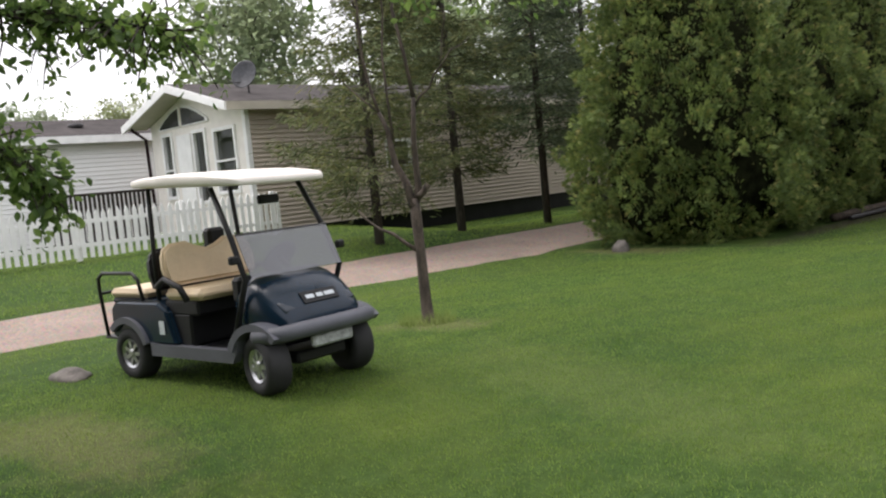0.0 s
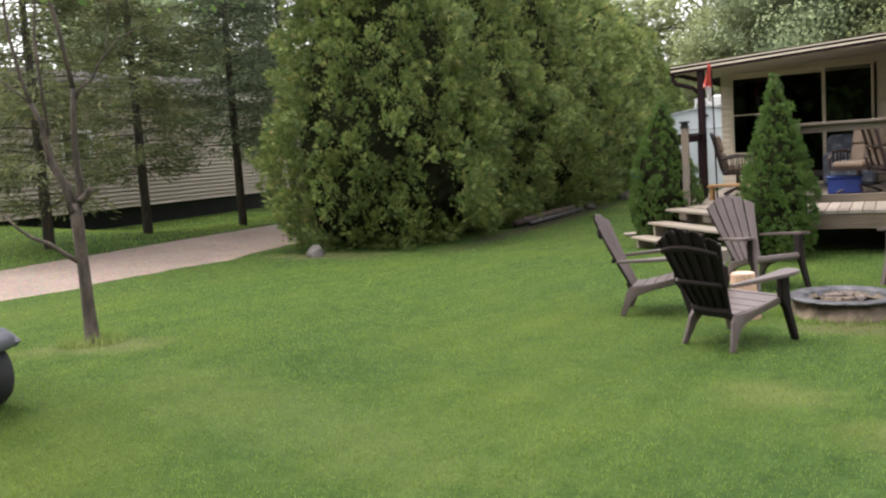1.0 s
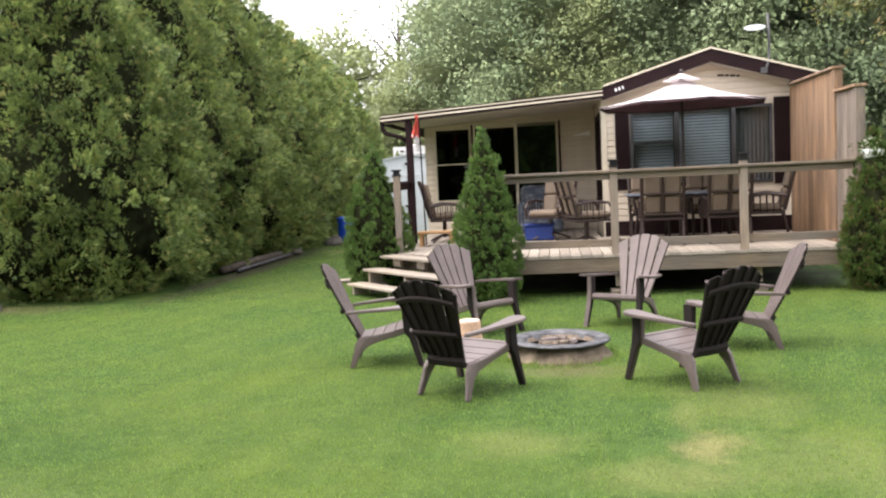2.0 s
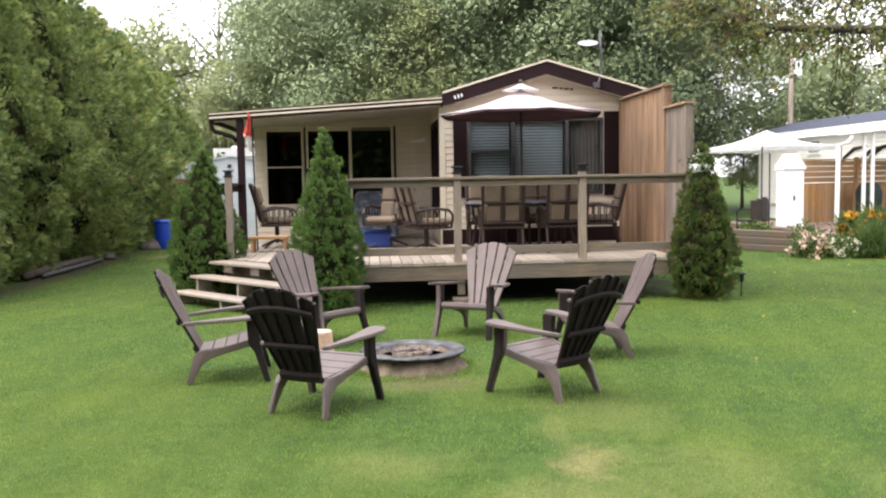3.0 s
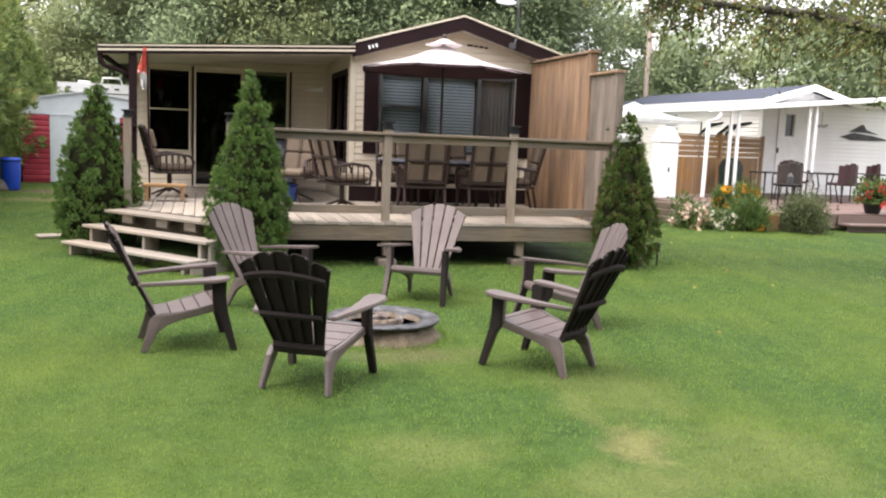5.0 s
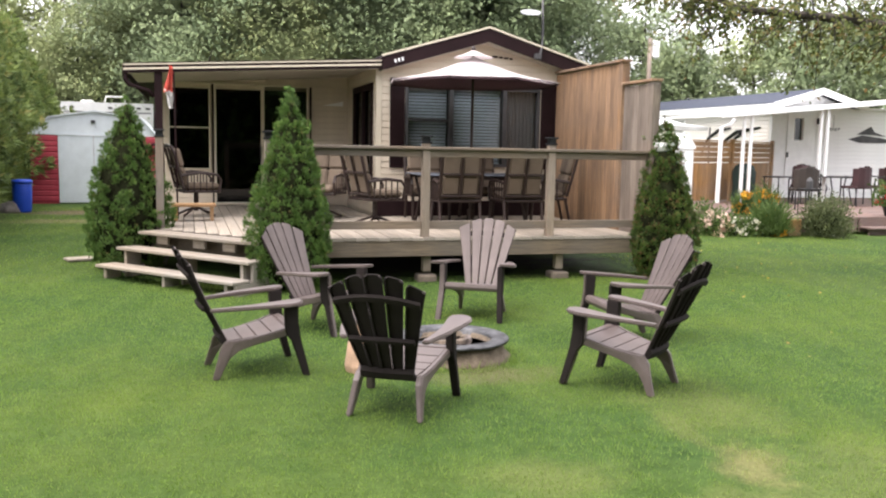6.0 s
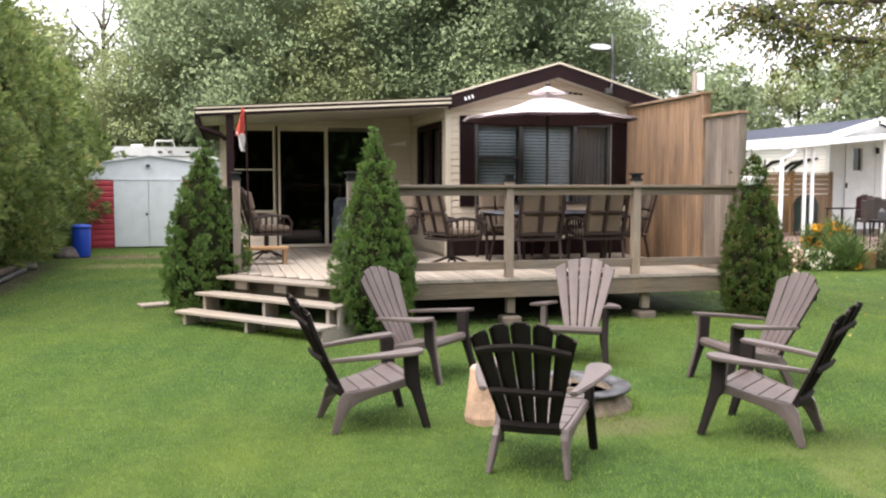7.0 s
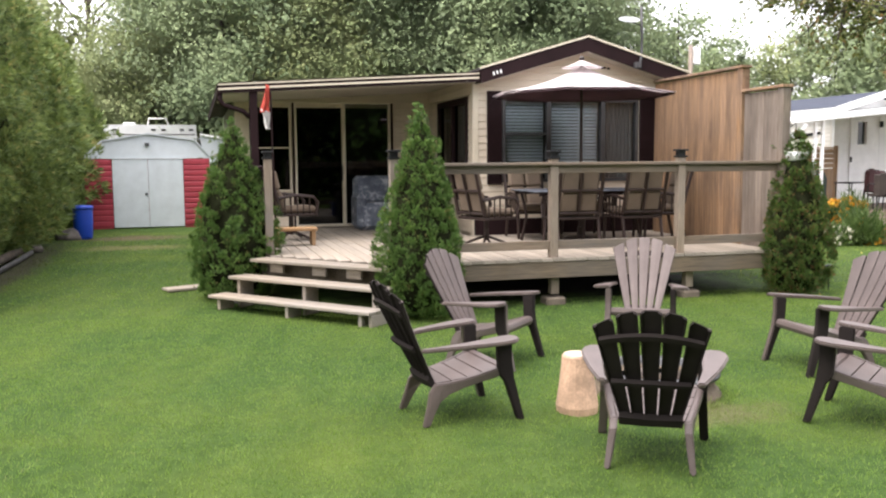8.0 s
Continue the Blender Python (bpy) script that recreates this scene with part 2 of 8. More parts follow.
def lawn_tint(t, c, strength=1.0, gain=1.0):
    n1, n2 = noise_node(t, 0.45, 4), noise_node(t, 2.6, 5, 0.75)
    c = mix_rgb(t, ramp_node(t, n1.outputs["Fac"], [(0.42, (0, 0, 0)), (0.68, (0.62, 0.62, 0.62))]).outputs[0], c, (0.086 * gain, 0.117 * gain, 0.022 * gain))
    c = mix_rgb(t, ramp_node(t, n2.outputs["Fac"], [(0.50, (0, 0, 0)), (0.72, (0.5, 0.5, 0.5))]).outputs[0], c, (0.033 * gain, 0.068 * gain, 0.014 * gain))
    # mowing stripes running up the lawn
    wv = t.nodes.new("ShaderNodeTexWave")
    wv.inputs["Scale"].default_value = 0.55
    wv.inputs["Distortion"].default_value = 1.5
    wv.inputs["Detail Scale"].default_value = 0.6
    mp = t.nodes.new("ShaderNodeMapping")
    mp.inputs["Rotation"].default_value = (0, 0, radians(14))
    tc = t.nodes.new("ShaderNodeTexCoord")
    link(t, tc.outputs["Object"], mp.inputs[0])
    link(t, mp.outputs[0], wv.inputs["Vector"])
    c = mix_rgb(t, 1.0, c, ramp_node(t, wv.outputs["Fac"], [(0.3, (0.96, 0.97, 0.96)), (0.7, (1.04, 1.03, 1.04))]).outputs[0], "MULTIPLY")
    for cx, cy, rx, ry, rot, col, amt in WORN_AND_SHADE:
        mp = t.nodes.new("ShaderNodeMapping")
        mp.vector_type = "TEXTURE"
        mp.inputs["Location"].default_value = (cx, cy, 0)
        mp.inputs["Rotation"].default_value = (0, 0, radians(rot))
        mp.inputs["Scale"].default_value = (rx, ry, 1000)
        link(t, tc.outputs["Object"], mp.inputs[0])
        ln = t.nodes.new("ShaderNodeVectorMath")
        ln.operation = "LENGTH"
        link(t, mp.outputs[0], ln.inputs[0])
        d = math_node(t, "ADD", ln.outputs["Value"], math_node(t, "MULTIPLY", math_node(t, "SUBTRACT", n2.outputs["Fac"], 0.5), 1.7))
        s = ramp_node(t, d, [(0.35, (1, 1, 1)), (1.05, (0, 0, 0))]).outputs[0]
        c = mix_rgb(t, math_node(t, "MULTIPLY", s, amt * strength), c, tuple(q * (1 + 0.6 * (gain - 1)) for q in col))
    return c


M_TURF, t, b = node_mat("turf")
n3, n4 = noise_node(t, 38.0, 3, 0.7), noise_node(t, 7.0, 4, 0.7)
c = ramp_node(t, n4.outputs["Fac"], [(0.3, (0.022, 0.046, 0.010)), (0.7, (0.053, 0.092, 0.022))]).outputs[0]
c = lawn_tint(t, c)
c = mix_rgb(t, 0.55, c, ramp_node(t, n3.outputs["Fac"], [(0.3, (0.30, 0.30, 0.30)), (0.7, (0.75, 0.75, 0.75))]).outputs[0], "OVERLAY")
link(t, c, b.inputs["Base Color"])
b.inputs["Roughness"].default_value = 0.9
b.inputs["Specular IOR Level"].default_value = 0.1
bump(t, b, n3.outputs["Fac"], 0.7, 0.03)

M_BLADE, t, b = node_mat("grass_blades")
geo = t.nodes.new("ShaderNodeNewGeometry")
c = ramp_node(t, geo.outputs["Random Per Island"], [(0.0, (0.122, 0.210, 0.046)), (0.5, (0.202, 0.310, 0.070)), (0.95, (0.285, 0.392, 0.098)), (1.0, (0.34, 0.36, 0.15))]).outputs[0]
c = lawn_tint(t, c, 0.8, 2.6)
link(t, c, b.inputs["Base Color"])
b.inputs["Roughness"].default_value = 0.6
b.inputs["Specular IOR Level"].default_value = 0.25
tr = t.nodes.new("ShaderNodeBsdfTranslucent")
link(t, c, tr.inputs[0])
mx = t.nodes.new("ShaderNodeMixShader")
mx.inputs[0].default_value = 0.62
link(t, b.outputs[0], mx.inputs[1])
link(t, tr.outputs[0], mx.inputs[2])
link(t, mx.outputs[0], t.nodes["Material Output"].inputs[0])

M_GRAVEL, t, b = node_mat("gravel")
n1, n2 = noise_node(t, 0.8, 4), noise_node(t, 55, 4, 0.8)
vo = t.nodes.new("ShaderNodeTexVoronoi")
vo.inputs["Scale"].default_value = 38
link(t, n1.inputs["Vector"].links[0].from_socket, vo.inputs["Vector"])
c = ramp_node(t, n1.outputs["Fac"], [(0.3, (0.193, 0.130, 0.092)), (0.7, (0.275, 0.194, 0.144))]).outputs[0]
c = mix_rgb(t, 0.45, c, vo.outputs["Color"], "OVERLAY")
hs = t.nodes.new("ShaderNodeHueSaturation")
hs.inputs["Saturation"].default_value = 0.78
link(t, c, hs.inputs["Color"])
link(t, mix_rgb(t, 0.4, hs.outputs[0], n2.outputs["Fac"], "OVERLAY"), b.inputs["Base Color"])
b.inputs["Roughness"].default_value = 0.78
bump(t, b, vo.outputs["Distance"], 0.7, 0.02)

M_CEDAR = leaf_mat("cedar_sprays", [(0.0, (0.101, 0.148, 0.052)), (0.4, (0.170, 0.234, 0.079)), (0.85, (0.250, 0.318, 0.100)), (1.0, (0.36, 0.33, 0.13))], 0.3, 1.1, 0.65, 1.22)
M_CEDAR_SMALL = leaf_mat("young_cedar_sprays", [(0.0, (0.056, 0.108, 0.028)), (0.5, (0.094, 0.170, 0.040)), (0.94, (0.148, 0.238, 0.060)), (1.0, (0.22, 0.18, 0.075))], 0.25, 3.0, 0.75, 1.2)
M_CEDAR_BROWN = leaf_mat("browning_cedar_sprays", [(0.0, (0.045, 0.085, 0.020)), (0.5, (0.085, 0.145, 0.034)), (0.86, (0.15, 0.215, 0.05)), (0.88, (0.16, 0.085, 0.045)), (1.0, (0.26, 0.15, 0.075))], 0.25, 4.0, 0.6, 1.25)
# near-black colour stands in for the shade deep inside dense foliage
M_CORE = plain("inner_shade", (0.016, 0.018, 0.009), 0.95, var=0.5, scale=4, relief=0.5)
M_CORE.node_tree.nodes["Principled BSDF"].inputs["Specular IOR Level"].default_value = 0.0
M_SPRUCE = leaf_mat("spruce_needles", [(0.0, (0.085, 0.105, 0.050)), (0.6, (0.150, 0.182, 0.078)), (1.0, (0.25, 0.25, 0.115))], 0.4, 1.2)
M_FIR = leaf_mat("dark_fir_needles", [(0.0, (0.070, 0.098, 0.060)), (0.6, (0.120, 0.160, 0.092)), (1.0, (0.21, 0.24, 0.135))], 0.35, 0.9)
# forest leaf tones are lifted pale and even, which paints in distance haze
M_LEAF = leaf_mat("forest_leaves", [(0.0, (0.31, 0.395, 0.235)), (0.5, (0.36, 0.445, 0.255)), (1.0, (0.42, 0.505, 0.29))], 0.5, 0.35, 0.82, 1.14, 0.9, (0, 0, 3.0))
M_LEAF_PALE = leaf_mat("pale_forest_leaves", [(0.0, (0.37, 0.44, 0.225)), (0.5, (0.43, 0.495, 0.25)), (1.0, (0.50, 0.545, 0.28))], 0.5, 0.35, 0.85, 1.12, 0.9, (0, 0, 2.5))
M_LEAF_NEAR = leaf_mat("maple_leaves", [(0.0, (0.070, 0.120, 0.040)), (0.5, (0.130, 0.215, 0.062)), (1.0, (0.24, 0.34, 0.10))], 0.55, 1.2)
M_LEAF_OAK = leaf_mat("turning_leaves", [(0.0, (0.085, 0.115, 0.040)), (0.5, (0.150, 0.180, 0.060)), (0.88, (0.235, 0.225, 0.085)), (1.0, (0.30, 0.18, 0.08))], 0.4, 1.2)
M_BARK = plain("bark", (0.13, 0.10, 0.075), 0.95, var=0.45, scale=7, fine=30, relief=1.0, stretch=(3, 3, 0.6))
M_BARK_DARK = plain("dark_bark", (0.055, 0.045, 0.035), 0.95, var=0.4, scale=7, fine=30, relief=1.0, stretch=(3, 3, 0.6))
M_BARK_GREY = plain("grey_dead_bark", (0.080, 0.062, 0.048), 0.9, var=0.5, scale=6, fine=40, relief=1.0, stretch=(3, 3, 0.7))

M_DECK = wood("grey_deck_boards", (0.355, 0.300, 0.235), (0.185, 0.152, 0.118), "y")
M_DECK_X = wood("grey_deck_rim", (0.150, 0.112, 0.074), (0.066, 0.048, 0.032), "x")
M_RAIL = wood("weathered_rail", (0.205, 0.152, 0.106), (0.100, 0.073, 0.051), "x")
M_POST = wood("weathered_post", (0.275, 0.212, 0.155), (0.145, 0.110, 0.080), "z")
M_TREAD = wood("pale_step_boards", (0.31, 0.26, 0.20), (0.18, 0.145, 0.11), "x")
M_CEDARWOOD = wood("cedar_boards", (0.45, 0.26, 0.125), (0.17, 0.095, 0.05), "z", per_object=0.40, streak=(0.135, 0.085, 0.055))
M_GREYWOOD = wood("silvered_cedar_boards", (0.33, 0.26, 0.20), (0.15, 0.115, 0.09), "z", per_object=0.4, streak=(0.13, 0.10, 0.08))
M_HONEY = wood("honey_stained_boards", (0.390, 0.217, 0.075), (0.232, 0.120, 0.041), "z")
M_HONEY_X = wood("honey_stained_rails", (0.375, 0.210, 0.075), (0.225, 0.116, 0.041), "x")
M_REDDECK = wood("red_brown_deck", (0.19, 0.115, 0.09), (0.11, 0.065, 0.052), "x")
M_BEIGE = plain("beige_vinyl_siding", (0.600, 0.515, 0.405), 0.55, var=0.06, per_object=0.06, relief=0.05)
M_TAN = plain("taupe_vinyl_siding", (0.45, 0.385, 0.315), 0.6, var=0.08, per_object=0.08, relief=0.05)
M_WHITE = plain("white_vinyl", (0.82, 0.82, 0.81), 0.5, var=0.05, per_object=0.04, relief=0.04)
M_WHITE_P = plain("white_paint", (0.84, 0.84, 0.83), 0.45, var=0.06, relief=0.08)
M_BROWN = plain("dark_brown_trim", (0.018, 0.0085, 0.0095), 0.6, var=0.15, relief=0.05)
M_BROWN.node_tree.nodes["Principled BSDF"].inputs["Specular IOR Level"].default_value = 0.12
M_CREAM = plain("cream_trim", (0.62, 0.55, 0.43), 0.5, var=0.05, relief=0.03)
M_SOFFIT = plain("pale_soffit", (0.55, 0.50, 0.42), 0.6, var=0.06, relief=0.03)
M_BLACK = plain("black_metal", (0.012, 0.012, 0.013), 0.45, var=0.2, relief=0.05)
M_BLACK.node_tree.nodes["Principled BSDF"].inputs["Specular IOR Level"].default_value = 0.25
M_BRONZE = plain("bronze_metal", (0.030, 0.017, 0.014), 0.45, metal=0.2, var=0.2, relief=0.05)
M_SHINGLE = plain("dark_shingle_roof", (0.062, 0.055, 0.054), 0.9, var=0.25, scale=2, fine=45, relief=0.6)
M_SHINGLE_BLUE = plain("slate_blue_metal_roof", (0.045, 0.052, 0.075), 0.7, var=0.12, relief=0.1)
for roofing in (M_SHINGLE, M_SHINGLE_BLUE):
    roofing.node_tree.nodes["Principled BSDF"].inputs["Specular IOR Level"].default_value = 0.15
M_WARMWHITE = plain("warm_white_vinyl", (0.80, 0.765, 0.71), 0.5, var=0.05, per_object=0.04, relief=0.04)
# dark wall colour that paints in the dimness of the rooms
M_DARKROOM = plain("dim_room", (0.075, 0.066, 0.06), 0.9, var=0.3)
M_GLASS = window_glass("window_pane", (0.8, 0.82, 0.82), 0.2)
M_GLASS_DARK = window_glass("dark_tinted_pane", (0.5, 0.52, 0.52), 0.35)
M_SCREEN = window_glass("screened_pane", (0.18, 0.18, 0.18), 0.12)
M_BLIND = plain("grey_blind_slats", (0.62, 0.66, 0.72), 0.6, var=0.06, relief=0.0)
M_RESIN = plain("mocha_resin", (0.100, 0.077, 0.071), 0.50, var=0.14, scale=4, fine=80, relief=0.12, per_object=0.12, coat=0.12)
M_RESIN.node_tree.nodes["Principled BSDF"].inputs["Specular IOR Level"].default_value = 0.55
M_RESIN.node_tree.nodes["Principled BSDF"].inputs["Coat Roughness"].default_value = 0.34
M_RESIN.node_tree.nodes["Principled BSDF"].inputs["Specular Tint"].default_value = (1.0, 0.92, 0.90, 1)
# darker, duller copy of the resin that paints shade on backs and undersides
M_RESIN_SHADE = plain("shaded_resin", (0.020, 0.016, 0.015), 0.85, var=0.14, scale=4, fine=80, relief=0.1)
M_RESIN_SHADE.node_tree.nodes["Principled BSDF"].inputs["Specular IOR Level"].default_value = 0.12
M_EARTHRING = plain("mortared_earth", (0.155, 0.120, 0.085), 0.95, var=0.4, scale=9, fine=60, relief=0.9)
M_CONCRETE = plain("weathered_concrete", (0.135, 0.108, 0.082), 0.9, var=0.25, scale=5, fine=50, relief=0.6)
M_STONE = plain("field_stone", (0.125, 0.112, 0.100), 0.9, var=0.35, scale=5, fine=40, relief=0.7)
M_STEEL = plain("weathered_steel", (0.066, 0.064, 0.066), 0.6, metal=0.3, var=0.3, relief=0.15)
M_ASH = plain("ash_and_char", (0.16, 0.13, 0.115), 1.0, var=0.5, scale=12, relief=0.8)
M_LOG = plain("cut_wood", (0.515, 0.336, 0.229), 0.8, var=0.25, scale=6, relief=0.3)
M_CUSHION = plain("tan_cushion_cloth", (0.150, 0.112, 0.080), 0.9, var=0.12, fine=150, relief=0.3, per_object=0.08)
M_UMBRELLA = plain("faded_umbrella_cloth", (0.74, 0.68, 0.68), 0.85, var=0.06, fine=200, relief=0.1)
# dark mauve that paints the shade under the umbrella cloth
M_UNDERSHADE = plain("umbrella_underside_shade", (0.155, 0.095, 0.105), 0.9, var=0.1, fine=200, relief=0.1)
M_UMBRELLA.node_tree.nodes["Principled BSDF"].inputs["Transmission Weight"].default_value = 0.0
M_RED = plain("red_metal_siding", (0.34, 0.035, 0.055), 0.5, var=0.12, relief=0.05)
M_GREYDOOR = plain("pale_grey_metal", (0.56, 0.60, 0.63), 0.45, var=0.06, relief=0.05)
M_BLUE = plain("blue_plastic", (0.010, 0.055, 0.42), 0.4, var=0.08, relief=0.03)
M_TOTE = plain("navy_plastic", (0.010, 0.030, 0.16), 0.4, var=0.08, relief=0.03)
M_CART = plain("dark_teal_body", (0.006, 0.018, 0.034), 0.28, var=0.12, relief=0.0, coat=0.1)
for link_in in M_CART.node_tree.nodes["Principled BSDF"].inputs["Roughness"].links[:]:
    M_CART.node_tree.links.remove(link_in)
M_CART.node_tree.nodes["Principled BSDF"].inputs["Roughness"].default_value = 0.24
M_CART.node_tree.nodes["Principled BSDF"].inputs["Specular IOR Level"].default_value = 0.3
M_CARTGREY = plain("grey_moulded_plastic", (0.085, 0.088, 0.105), 0.55, var=0.12, relief=0.15)
M_VINYL = plain("tan_vinyl_seat", (0.66, 0.52, 0.34), 0.5, var=0.08, relief=0.08)
M_ROOFCREAM = plain("cream_plastic_roof", (0.82, 0.77, 0.71), 0.45, var=0.05, relief=0.05)
M_RUBBER = plain("tyre_rubber", (0.018, 0.018, 0.019), 0.75, var=0.2, relief=0.3)
M_CHROME = plain("alloy_rim", (0.55, 0.55, 0.56), 0.3, metal=0.9, var=0.1, relief=0.0)
M_WINDSHIELD = window_glass("smoked_windshield", (0.42, 0.43, 0.45), 0.6)
M_FLAGRED = plain("red_flag_cloth", (0.62, 0.10, 0.07), 0.8, var=0.08, relief=0.1)
M_FLAGWHITE = plain("white_flag_cloth", (0.72, 0.70, 0.68), 0.8, var=0.06, relief=0.1)
M_TABLETOP = plain("dark_patterned_cover", (0.10, 0.11, 0.135), 0.7, var=0.5, scale=9, relief=0.1)
M_TERRA = plain("red_wicker", (0.032, 0.008, 0.010), 0.6, var=0.3, relief=0.4)
M_WICKER = plain("brown_wicker", (0.028, 0.020, 0.015), 0.7, var=0.3, relief=0.5)

# ---------------------------------------------------------------- ground, road
def sheet(name, xs, ys, height, material, parent=None):
    X, Y = np.meshgrid(xs, ys)
    Z = height(X, Y)
    me = bpy.data.meshes.new(name)
    nx, ny = len(xs), len(ys)
    idx = np.arange(nx * ny).reshape(ny, nx)
    faces = np.stack([idx[:-1, :-1], idx[:-1, 1:], idx[1:, 1:], idx[1:, :-1]], -1).reshape(-1, 4)
    me.from_pydata(np.stack([X, Y, Z], -1).reshape(-1, 3).tolist(), [], faces.tolist())
    return part(name, me, material, parent, smooth=True)


def lumps(X, Y, a):
    return a * (np.sin(X * 2.1 + 0.7 * np.sin(Y * 1.3)) * np.sin(Y * 1.7 + X * 0.4) + 0.5 * np.sin(X * 5.3 + Y * 3.1) * np.sin(Y * 4.7))


axis_x = np.concatenate([[-900, -300, -120, -70], np.arange(-45, 40.01, 0.35), [70, 120, 300, 900]])
axis_y = np.concatenate([[-900, -200, -60, -25], np.arange(-8, 46.01, 0.35), [70, 120, 300, 900]])
tagged(sheet("ground", axis_x, axis_y, lambda X, Y: ground_z(X, Y) + lumps(X, Y, 0.006), M_TURF), "mown green lawn with dry patches, clover, worn spots and painted under-deck shade", "lawn", kind="structure")

road_x = np.linspace(-13.5, -11.0, 14)
road_y = np.arange(-40, 70.1, 0.5)


def road_z(X, Y):
    s = (X + 12.25) / 1.25
    return ground_z(X, Y) + 0.025 - 0.035 * np.abs(s) ** 6 - 0.012 * np.exp(-((np.abs(s) - 0.55) / 0.2) ** 2) + lumps(X * 2, Y * 2, 0.004)


road = sheet("road", road_x, road_y, road_z, M_GRAVEL)
rv = np.array([v.co for v in road.data.vertices])
edge = (np.abs(rv[:, 0] + 12.25) > 1.1) * np.sign(rv[:, 0] + 12.25)
rv[:, 0] += edge * (0.10 * np.sin(rv[:, 1] * 1.7) + 0.07 * np.sin(rv[:, 1] * 4.1 + 1))
road.data.vertices.foreach_set("co", rv.ravel())
tagged(road, "pinkish-grey gravel lane with worn wheel tracks between grass verges", "road", kind="structure")


def blades(name, n, x0, x1, y0, y1, h, w, seed, keep=None):
    """Short grass: one bent triangle for each blade."""
    g = np.random.default_rng(seed)
    x, y = g.uniform(x0, x1, n), g.uniform(y0, y1, n)
    if keep is not None:
        k = keep(x, y)
        x, y = x[k], y[k]
    n = len(x)
    tuft = 0.85 + 0.10 * np.sin(x * 1.3 + 1.3 * np.sin(y * 0.9)) * np.sin(y * 1.7) + g.normal(0, 0.2, n)
    hh = h * np.clip(tuft, 0.3, 1.7)
    a, lean = g.uniform(0, math.tau, n), g.uniform(0.1, 1.0, n)
    la = a + math.pi / 2 + g.normal(0, 0.9, n)
    z = ground_z(x, y) + lumps(x, y, 0.006) - 0.004
    p = np.stack([x, y, z], -1)
    s = np.stack([np.cos(a), np.sin(a), 0 * a], -1) * (w * g.uniform(0.6, 1.3, n))[:, None]
    tip = p + np.stack([np.cos(la) * lean * hh, np.sin(la) * lean * hh, hh], -1)
    V = np.stack([p - s, p + s, tip], 1).reshape(-1, 3)
    me = bpy.data.meshes.new(name)
    me.vertices.add(3 * n)
    me.vertices.foreach_set("co", V.ravel())
    me.loops.add(3 * n)
    me.loops.foreach_set("vertex_index", np.arange(3 * n, dtype=np.int32))
    me.polygons.add(n)
    me.polygons.foreach_set("loop_start", np.arange(0, 3 * n, 3, dtype=np.int32))
    me.update(calc_edges=True)
    return me


def free_lawn(x, y):
    bare = ((x + 1.08) ** 2 + (y - 8.85) ** 2 < 0.2) | ((y > 13.0) & (x > -2.9) & (x < 2.9) & (y < 16.5)) | ((x < -7.2) & (y > 13.2)) | ((x < -11.2) & (x > -13.6))
    bare |= (y > 13.6) & (x > -3.6) & (x < 3.0)
    bare |= (x > 7.6) & (y > 17.4)
    dry = ((x + 0.45) / 0.42) ** 2 + ((y - 5.75) / 0.95) ** 2 < 0.7
    return ~bare & ~(dry & (np.modf(np.abs(np.sin(x * 517.3 + y * 911.7)) * 43758.5)[0] > 0.35))


lawn_near = part("grass", blades("grass", 400000, -9.0, 4.5, 1.0, 13.2, 0.026, 0.0034, 3, free_lawn), M_BLADE)
tagged(lawn_near, "short mown green grass blades of the lawn", "grass", kind="stuff")
lawn_far = part("grass", blades("grass", 180000, -11.0, 9.5, -1.0, 25.0, 0.030, 0.006, 4, lambda x, y: free_lawn(x, y) & ((y > 13.2) | (y < 1.0) | (x < -9.0) | (x > 4.5))), M_BLADE)
tagged(lawn_far, "mown grass blades of the farther lawn", "grass", kind="stuff")
lawn_verge = part("grass", blades("grass", 60000, -19.0, -11.1, 1.0, 22.0, 0.05, 0.007, 5, lambda x, y: (x < -13.5)), M_BLADE)
ring = part("grass", blades("grass", 2600, -1.75, -0.4, 8.2, 9.55, 0.065, 0.005, 8, lambda x, y: np.abs(np.hypot(x + 1.08, y - 8.87) - 0.53) < 0.055), M_BLADE)
tagged(ring, "longer grass growing against the fire pit's ring", "grass", kind="stuff")
tuft = part("grass", blades("grass", 900, -7.6, -6.9, 5.9, 6.5, 0.13, 0.005, 6, lambda x, y: np.hypot(x + 7.25, y - 6.22) < 0.3), M_BLADE)
tagged(tuft, "long unmown grass tuft round the dying tree's foot", "grass", kind="stuff")
tagged(lawn_verge, "grass blades of the verge beyond the gravel lane", "grass", kind="stuff")

# ---------------------------------------------------------------- plants
def unit(v):
    return v / np.maximum(np.linalg.norm(v, axis=-1, keepdims=True), 1e-9)


